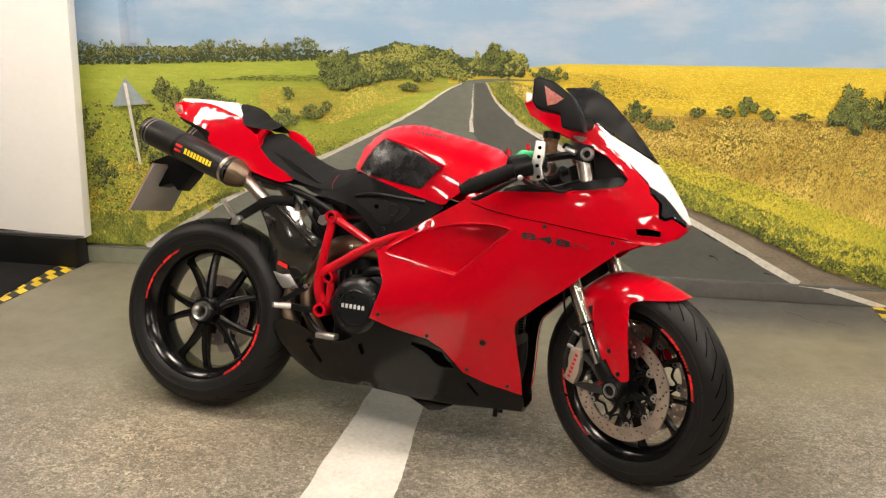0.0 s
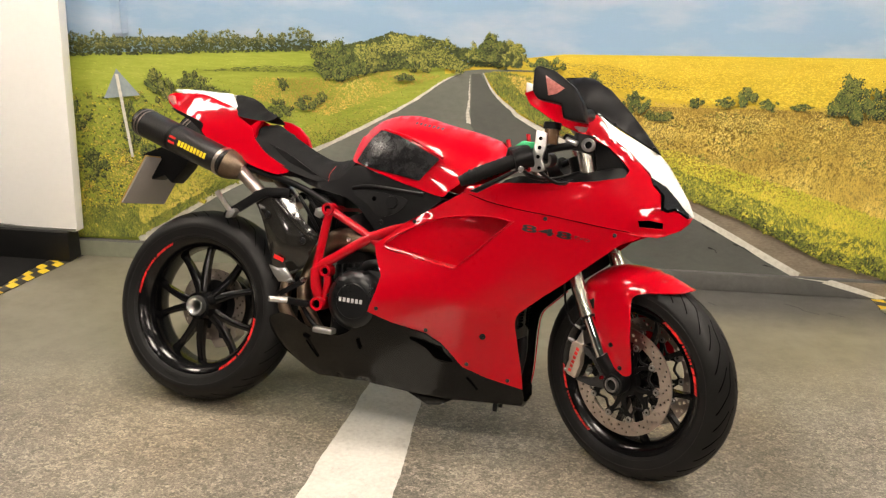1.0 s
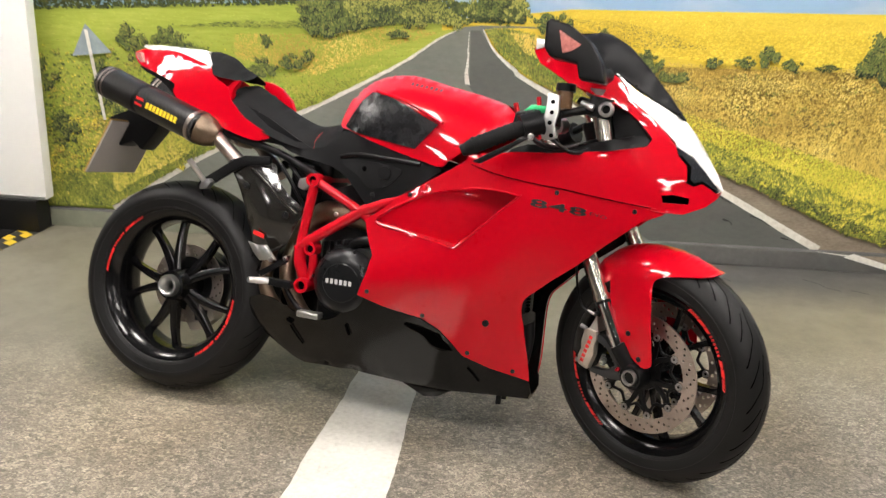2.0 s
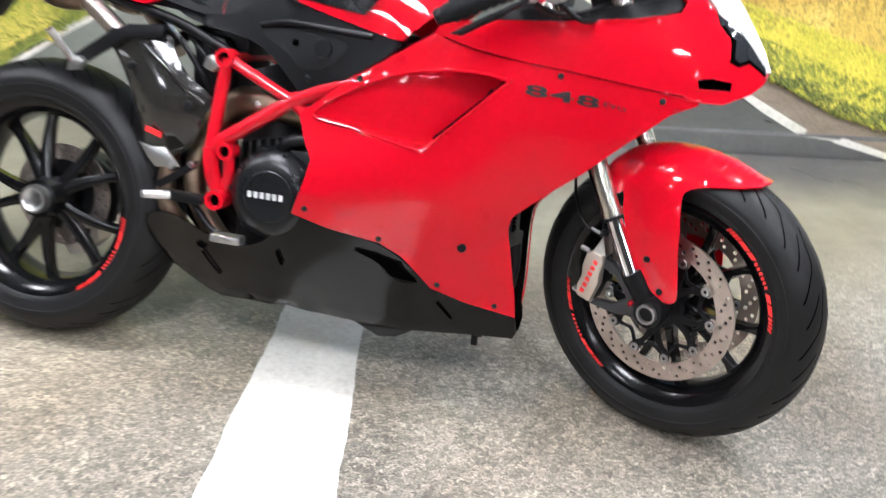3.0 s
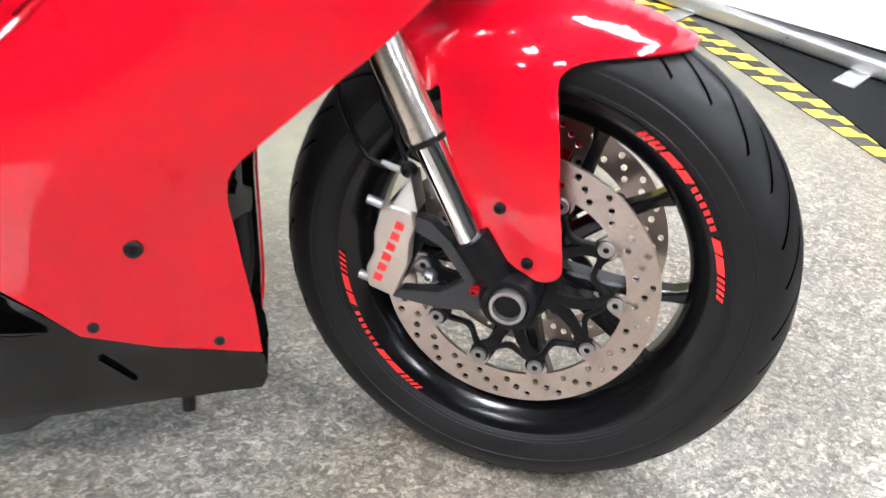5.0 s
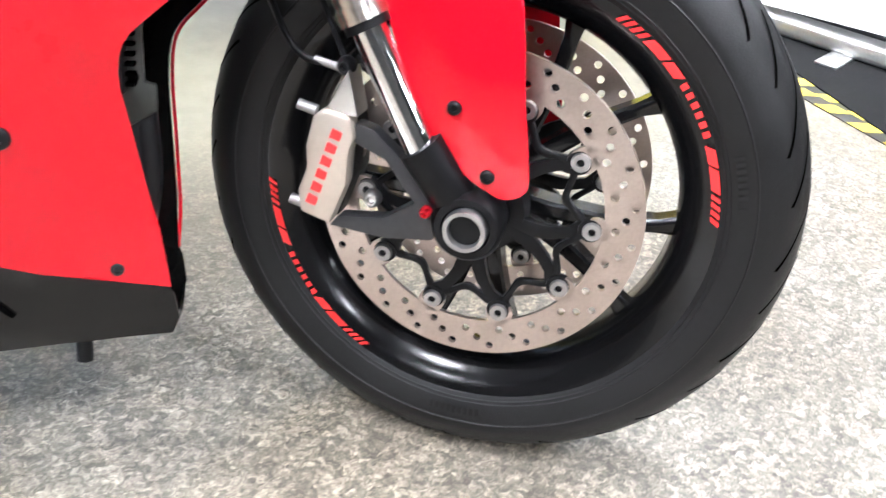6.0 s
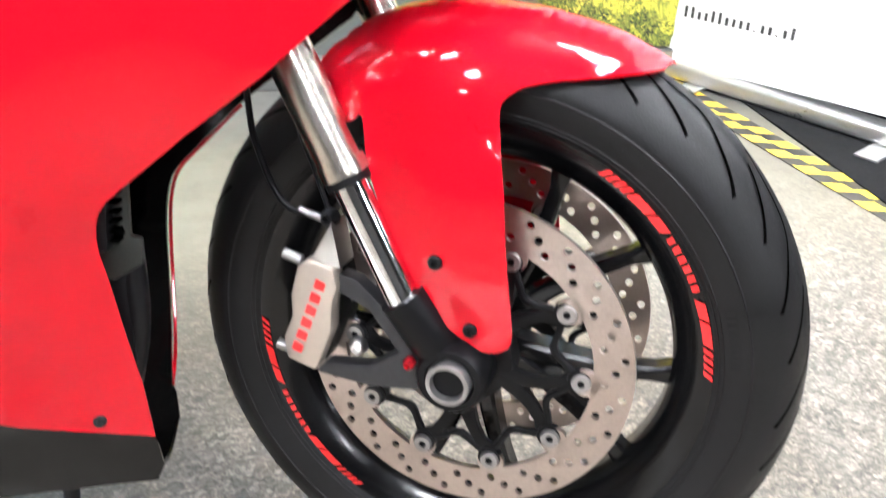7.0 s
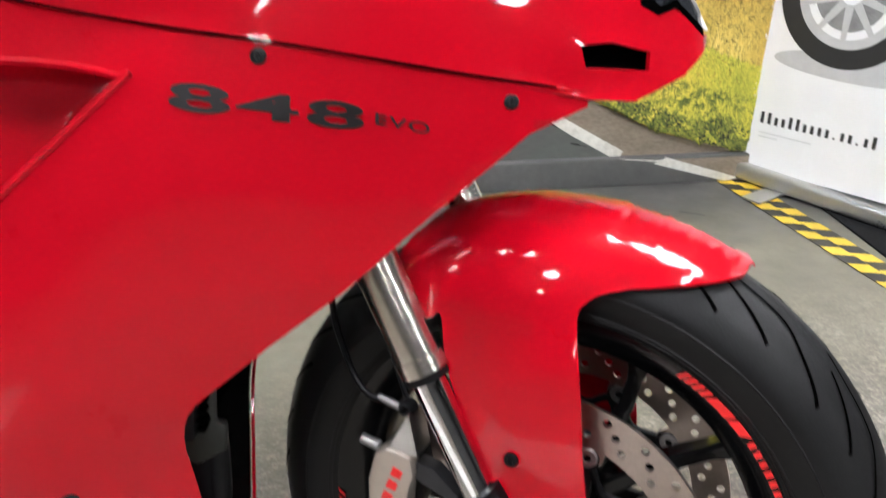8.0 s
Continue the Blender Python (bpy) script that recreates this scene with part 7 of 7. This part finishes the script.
part("plate_edge", block(-0.0052, -0.0032, -0.118, 0.118, -0.095, 0.095), PLATE_EDGE, holder, "", plate_m)

# ---- foot controls ----
for e in (-1, 1):
    bracket = part("pillion_bracket", slab([(0.345, 0.742), (0.262, 0.736), (0.228, 0.722), (0.122, 0.650), (0.112, 0.634), (0.128, 0.628), (0.150, 0.634), (0.232, 0.688), (0.262, 0.706), (0.345, 0.716)], e * 0.130, e * 0.142, 0.004), MATT_BLACK, bike, "black pillion footrest bracket")
    part("pillion_footrest", tube([(0.155, e * 0.15, 0.637), (0.135, e * 0.175, 0.675), (0.118, e * 0.195, 0.708)], [0.008, 0.0075, 0.0085], 12, 4), ALLOY, bracket, "folded alloy pillion footrest")
    part("footrest_clevis", slab([(0.138, 0.626), (0.162, 0.630), (0.176, 0.650), (0.165, 0.66), (0.142, 0.645)], e * 0.146, e * 0.168, 0.002), ALLOY, bracket)
    rest = part("rider_footrest", tube([(0.392, e * 0.178, 0.398), (0.372, e * 0.195, 0.398), (0.352, e * 0.218, 0.400)], [0.009, 0.0095, 0.0085], 14, 4), ALLOY, bike, "knurled alloy rider footrest")
    part("rest_arm", slab([(0.372, 0.407), (0.46, 0.404), (0.47, 0.395), (0.46, 0.384), (0.372, 0.388)], e * 0.155, e * 0.182, 0.003), MATT_BLACK, rest)
    part("rest_arm", slab([(0.345, 0.415), (0.44, 0.475), (0.435, 0.455), (0.362, 0.405)], e * 0.15, e * 0.165, 0.002), MATT_BLACK, rest)
    part("heel_guard", slab([(0.305, 0.497), (0.335, 0.490), (0.365, 0.494), (0.40, 0.455), (0.345, 0.448), (0.325, 0.468)], e * 0.150, e * 0.157, 0.002), ALLOY, rest, "bare alloy heel guard")
    for x, z in ((0.385, 0.456), (0.431, 0.465), (0.449, 0.393)):
        part("rest_screw", bolt(x, e * 0.158 if e < 0 else 0.16, z, 0.0075, 0.012), ALLOY, rest)
pedal = part("brake_pedal", tube([(0.43, -0.15, 0.385), (0.47, -0.16, 0.345), (0.50, -0.165, 0.328), (0.56, -0.165, 0.322)], 0.007, 10, 5), MATT_BLACK, bike, "brake pedal with an alloy tip")
part("pedal_tip", block(0.495, 0.562, -0.195, -0.160, 0.315, 0.333, 0.005), ALLOY, pedal)

# ---- swingarm, rear caliper and stand on the far side ----
part("swingarm", tube([(0.46, 0.05, 0.42), (0.36, 0.10, 0.42), (0.18, 0.125, 0.39), (0.0, 0.11, 0.315)], [0.05, 0.05, 0.05, 0.055], 16, 5), DARK_METAL, bike, "dark cast single-sided swingarm")
rcal = part("rear_caliper", slab([(0.004, 0.207), (0.032, 0.165), (0.07, 0.175), (0.115, 0.215), (0.105, 0.250), (0.05, 0.262), (0.011, 0.248)], 0.004, 0.06, 0.006), CALIPER, bike, "pale rear brake caliper")
part("hub_carrier", lathe([(0.045, 0.03), (0.045, 0.082), (0.06, 0.098), (0.115, 0.10), (0.13, 0.085), (0.13, 0.03)], (0.010, 0, 0.3135), 40, True), DARK_METAL, bike, "dark eccentric hub carrier of the swingarm")
part("caliper_carrier", slab([(0.02, 0.385), (0.07, 0.405), (0.125, 0.375), (0.138, 0.315), (0.125, 0.255), (0.085, 0.235), (0.055, 0.262), (0.075, 0.30), (0.06, 0.345)], 0.040, 0.058, 0.004), MATT_BLACK, bike, "black caliper carrier plate")
part("caliper_clip", slab([(0.045, 0.238), (0.09, 0.24), (0.085, 0.204), (0.05, 0.202)], -0.002, 0.008, 0.002), DARK_METAL, rcal)
part("valve", tube([(0.07, -0.01, 0.505), (0.062, -0.03, 0.485)], 0.004, 8, 1), MATT_BLACK, rear_wheel)
stand = part("side_stand", tube([(0.55, 0.10, 0.26), (0.62, 0.20, 0.17), (0.70, 0.285, 0.084)], 0.013, 12, 4), MATT_BLACK, bike, "black side stand")

# ---- cockpit ----
yoke = part("top_yoke", slab([(1.19, 0.985), (1.27, 0.965), (1.265, 0.95), (1.18, 0.968)], -0.12, 0.12, 0.006), MATT_BLACK, bike, "fork yoke with clip-on bars")
for e in (-1, 1):
    bar = part("handlebar", tube([(1.235, e * 0.11, 0.957), (1.165, e * 0.20, 0.930), (1.088, e * 0.25, 0.893)], 0.011, 14, 4), MATT_BLACK, bike, "black clip-on handlebar")
    part("grip", tube([(1.088, e * 0.262, 0.886), (1.04, e * 0.285, 0.862), (0.985, e * 0.305, 0.832), (0.962, e * 0.312, 0.818)], [0.0195, 0.0195, 0.019, 0.014], 18, 4), SEAT_BLACK, bar, "ribbed black grip")
    for i in range(7):
        s = i / 6
        c, d = Vector((1.07 - 0.085 * s, e * (0.271 + 0.034 * s), 0.8775 - 0.045 * s)), Vector((-0.0028, e * 0.0011, -0.0015))
        part("grip_rib", tube([c - d, c + d], 0.0208, 18, 1), SEAT_BLACK, bar)
    part("switch_pod", tube([(1.125, e * 0.235, 0.905), (1.082, e * 0.258, 0.886)], 0.031, 18, 1), MATT_BLACK, bar)
    part("lever_pivot", bolt(1.118, -0.297, 0.866, 0.008, 0.006) if e < 0 else lathe([(0.296, 0.0001), (0.296, 0.008), (0.301, 0.008), (0.301, 0.0001)], (1.118, 0, 0.866), 14), AXLE, bar)
    part("grip_end", lathe([(0, 0.0001), (0, 0.012), (0.006, 0.0155), (0.012, 0.0155), (0.012, 0.0001)], seg=20, axis="X"), MATT_BLACK, bar, "", Matrix.Translation((0.955, e * 0.3145, 0.8145)) @ pose(0, 0, 0, 0, -30, -18 * e))
    part("lever", slab([(1.13, 0.872), (1.06, 0.826), (1.00, 0.790), (0.978, 0.792), (1.02, 0.818), (1.09, 0.858)], e * 0.285, e * 0.296, 0.003), MATT_BLACK, bar, "black brake lever")
    part("clip_clamp", tube([(1.245, e * 0.10, 0.985), (1.238, e * 0.10, 0.935)], 0.032, 20, 1), DARK_METAL, bar)
    part("fork_top", tube([(1.285, e * 0.10, 0.81), (1.238, e * 0.10, 0.965)], 0.0215, 20, 1), GOLDISH, bar, "satin grey fork tube")
    part("clamp_ring", lathe([(e * 0.128, 0.011), (e * 0.128, 0.019), (e * 0.146, 0.019), (e * 0.148, 0.016), (e * 0.148, 0.011)], (1.262, 0, 0.955), 24, True), AXLE, bar, "bare alloy clamp ring")
    part("clamp_bolt", tube([(1.20, e * 0.145, 0.965), (1.232, e * 0.15, 0.955)], 0.008, 10, 1), ALLOY, bar)
    part("fork_cap", lathe([(0, 0.0001), (0, 0.014), (0.006, 0.024), (0.02, 0.026)], (1.225, e * 0.10, 0.985), 24, axis="Z"), ALLOY, bar)
MC = [(1.135, 0.975), (1.165, 0.972), (1.166, 0.93), (1.160, 0.90), (1.170, 0.872), (1.150, 0.862), (1.118, 0.868), (1.128, 0.90), (1.134, 0.94)]
master = part("brake_master_cylinder", slab(MC, -0.245, -0.232, 0.003), ALLOY, bike, "drilled alloy brake master cylinder bracket")
# drilled holes painted as near-black discs on the uncut plate
for x, z in ((1.150, 0.955), (1.150, 0.93), (1.148, 0.905), (1.135, 0.88), (1.155, 0.875)):
    part("bracket_hole_shade", lathe([(-0.2462, 0.0001), (-0.2462, 0.0055)], (x, 0, z), 14), SHADE_TRIM_BLACK, master)
part("throttle_housing", slab([(1.062, 0.925), (1.115, 0.935), (1.135, 0.905), (1.128, 0.866), (1.085, 0.858), (1.055, 0.884)], -0.252, -0.205, 0.009, 3), MATT_BLACK, master, "black throttle housing")
part("housing_clip", slab([(1.072, 0.872), (1.105, 0.868), (1.108, 0.858), (1.076, 0.860)], -0.256, -0.25, 0.002), ALLOY, master)
part("master_body", tube([(1.17, -0.22, 0.915), (1.10, -0.235, 0.912)], 0.016, 14, 1), MATT_BLACK, master)
part("green_clip", slab([(1.075, 0.925), (1.098, 0.945), (1.138, 0.944), (1.135, 0.928), (1.115, 0.923), (1.088, 0.918)], -0.24, -0.215, 0.003), GREEN, master, "bright green clip")
part("red_screw", tube([(1.055, -0.23, 0.945), (1.065, -0.23, 0.915)], 0.0065, 10, 1), RED_ANOD, master, "red anodised screw")
part("red_screw", tube([(1.108, -0.22, 0.965), (1.112, -0.22, 0.945)], 0.006, 10, 1), RED_ANOD, master, "red anodised screw")
part("red_screw", bolt(1.125, -0.247, 0.868, 0.008, 0.004), RED_ANOD, master, "red anodised screw")
pot = part("fluid_reservoir", lathe([(0.945, 0.0001), (0.945, 0.018), (0.95, 0.020), (0.988, 0.020)], (1.165, -0.185, 0), 24, axis="Z"), FLUID, bike, "smoked brake fluid reservoir with a black cap")
part("reservoir_cap", lathe([(0.986, 0.021), (0.986, 0.0245), (1.004, 0.0245), (1.006, 0.022), (1.006, 0.0001)], (1.165, -0.185, 0), 24, axis="Z"), MATT_BLACK, pot)
for k, pts in enumerate((((1.15, -0.24, 0.87), (1.20, -0.20, 0.84), (1.24, -0.12, 0.86), (1.26, -0.06, 0.90)), ((1.10, -0.25, 0.88), (1.13, -0.24, 0.85), (1.18, -0.18, 0.85), (1.24, -0.08, 0.88)), ((1.09, -0.25, 0.90), (1.12, -0.255, 0.86), (1.16, -0.2, 0.845)))):
    part("cable", tube(pts, 0.005, 8, 5), MATT_BLACK, bike)
part("instrument_panel", slab([(1.265, 0.992), (1.32, 0.962), (1.366, 0.905), (1.36, 0.876), (1.29, 0.862), (1.278, 0.91)], -0.09, 0.09, 0.008), MATT_BLACK, bike, "black instrument panel")
part("cockpit_tray", shell([(1.03, 0.822), (1.15, 0.832), (1.30, 0.853), (1.37, 0.872), (1.378, 0.893), (1.34, 0.90), (1.2, 0.86), (1.08, 0.85)], lambda x, z: NOSE_W(x, z) + 0.02, (), 0.016, 0.003, rounded=2), MATT_BLACK, bike, "black inner cockpit panel")
part("airbox", block(0.70, 1.05, -0.11, 0.11, 0.48, 0.76, bevel=0.03, seg=3), MATT_BLACK, bike)
part("lower_yoke", block(1.24, 1.33, -0.12, 0.12, 0.70, 0.74, bevel=0.01), MATT_BLACK, bike)

# the model number and the small word after it on the fairing
def flank_text(name, words, size, x0, z0, width, height, fall, fat, label):
    txt = bpy.data.curves.new(name, "FONT")
    txt.body, txt.size, txt.extrude, txt.offset, txt.space_character = words, size, 0.0003, fat, 1.1
    tmp = new(name, txt)
    me_txt = bpy.data.meshes.new_from_object(tmp.evaluated_get(bpy.context.evaluated_depsgraph_get()))
    bpy.data.objects.remove(tmp)
    num = bmesh.new()
    num.from_mesh(me_txt)
    bmesh.ops.subdivide_edges(num, edges=[e for e in num.edges if e.calc_length() > 0.012], cuts=2)
    wid, hgt = max(v.co.x for v in num.verts), max(v.co.y for v in num.verts)
    for v in num.verts:
        x = x0 + v.co.x / wid * width
        z = z0 - (x - x0) * fall + v.co.y / hgt * height
        v.co = (x, SIDE_W(x, z) - 0.0026 - v.co.z, z)
    part(name, num, DECAL_BLACK, side, label, None, 0)


flank_text("model_number", "848", 0.05, 1.110, 0.6985, 0.139, 0.0195, 0.082, 0.0011, "black number 848 on red paint")
flank_text("model_word", "EVO", 0.02, 1.256, 0.6925, 0.043, 0.0085, 0.16, 0.0002, "small dark word on red paint")
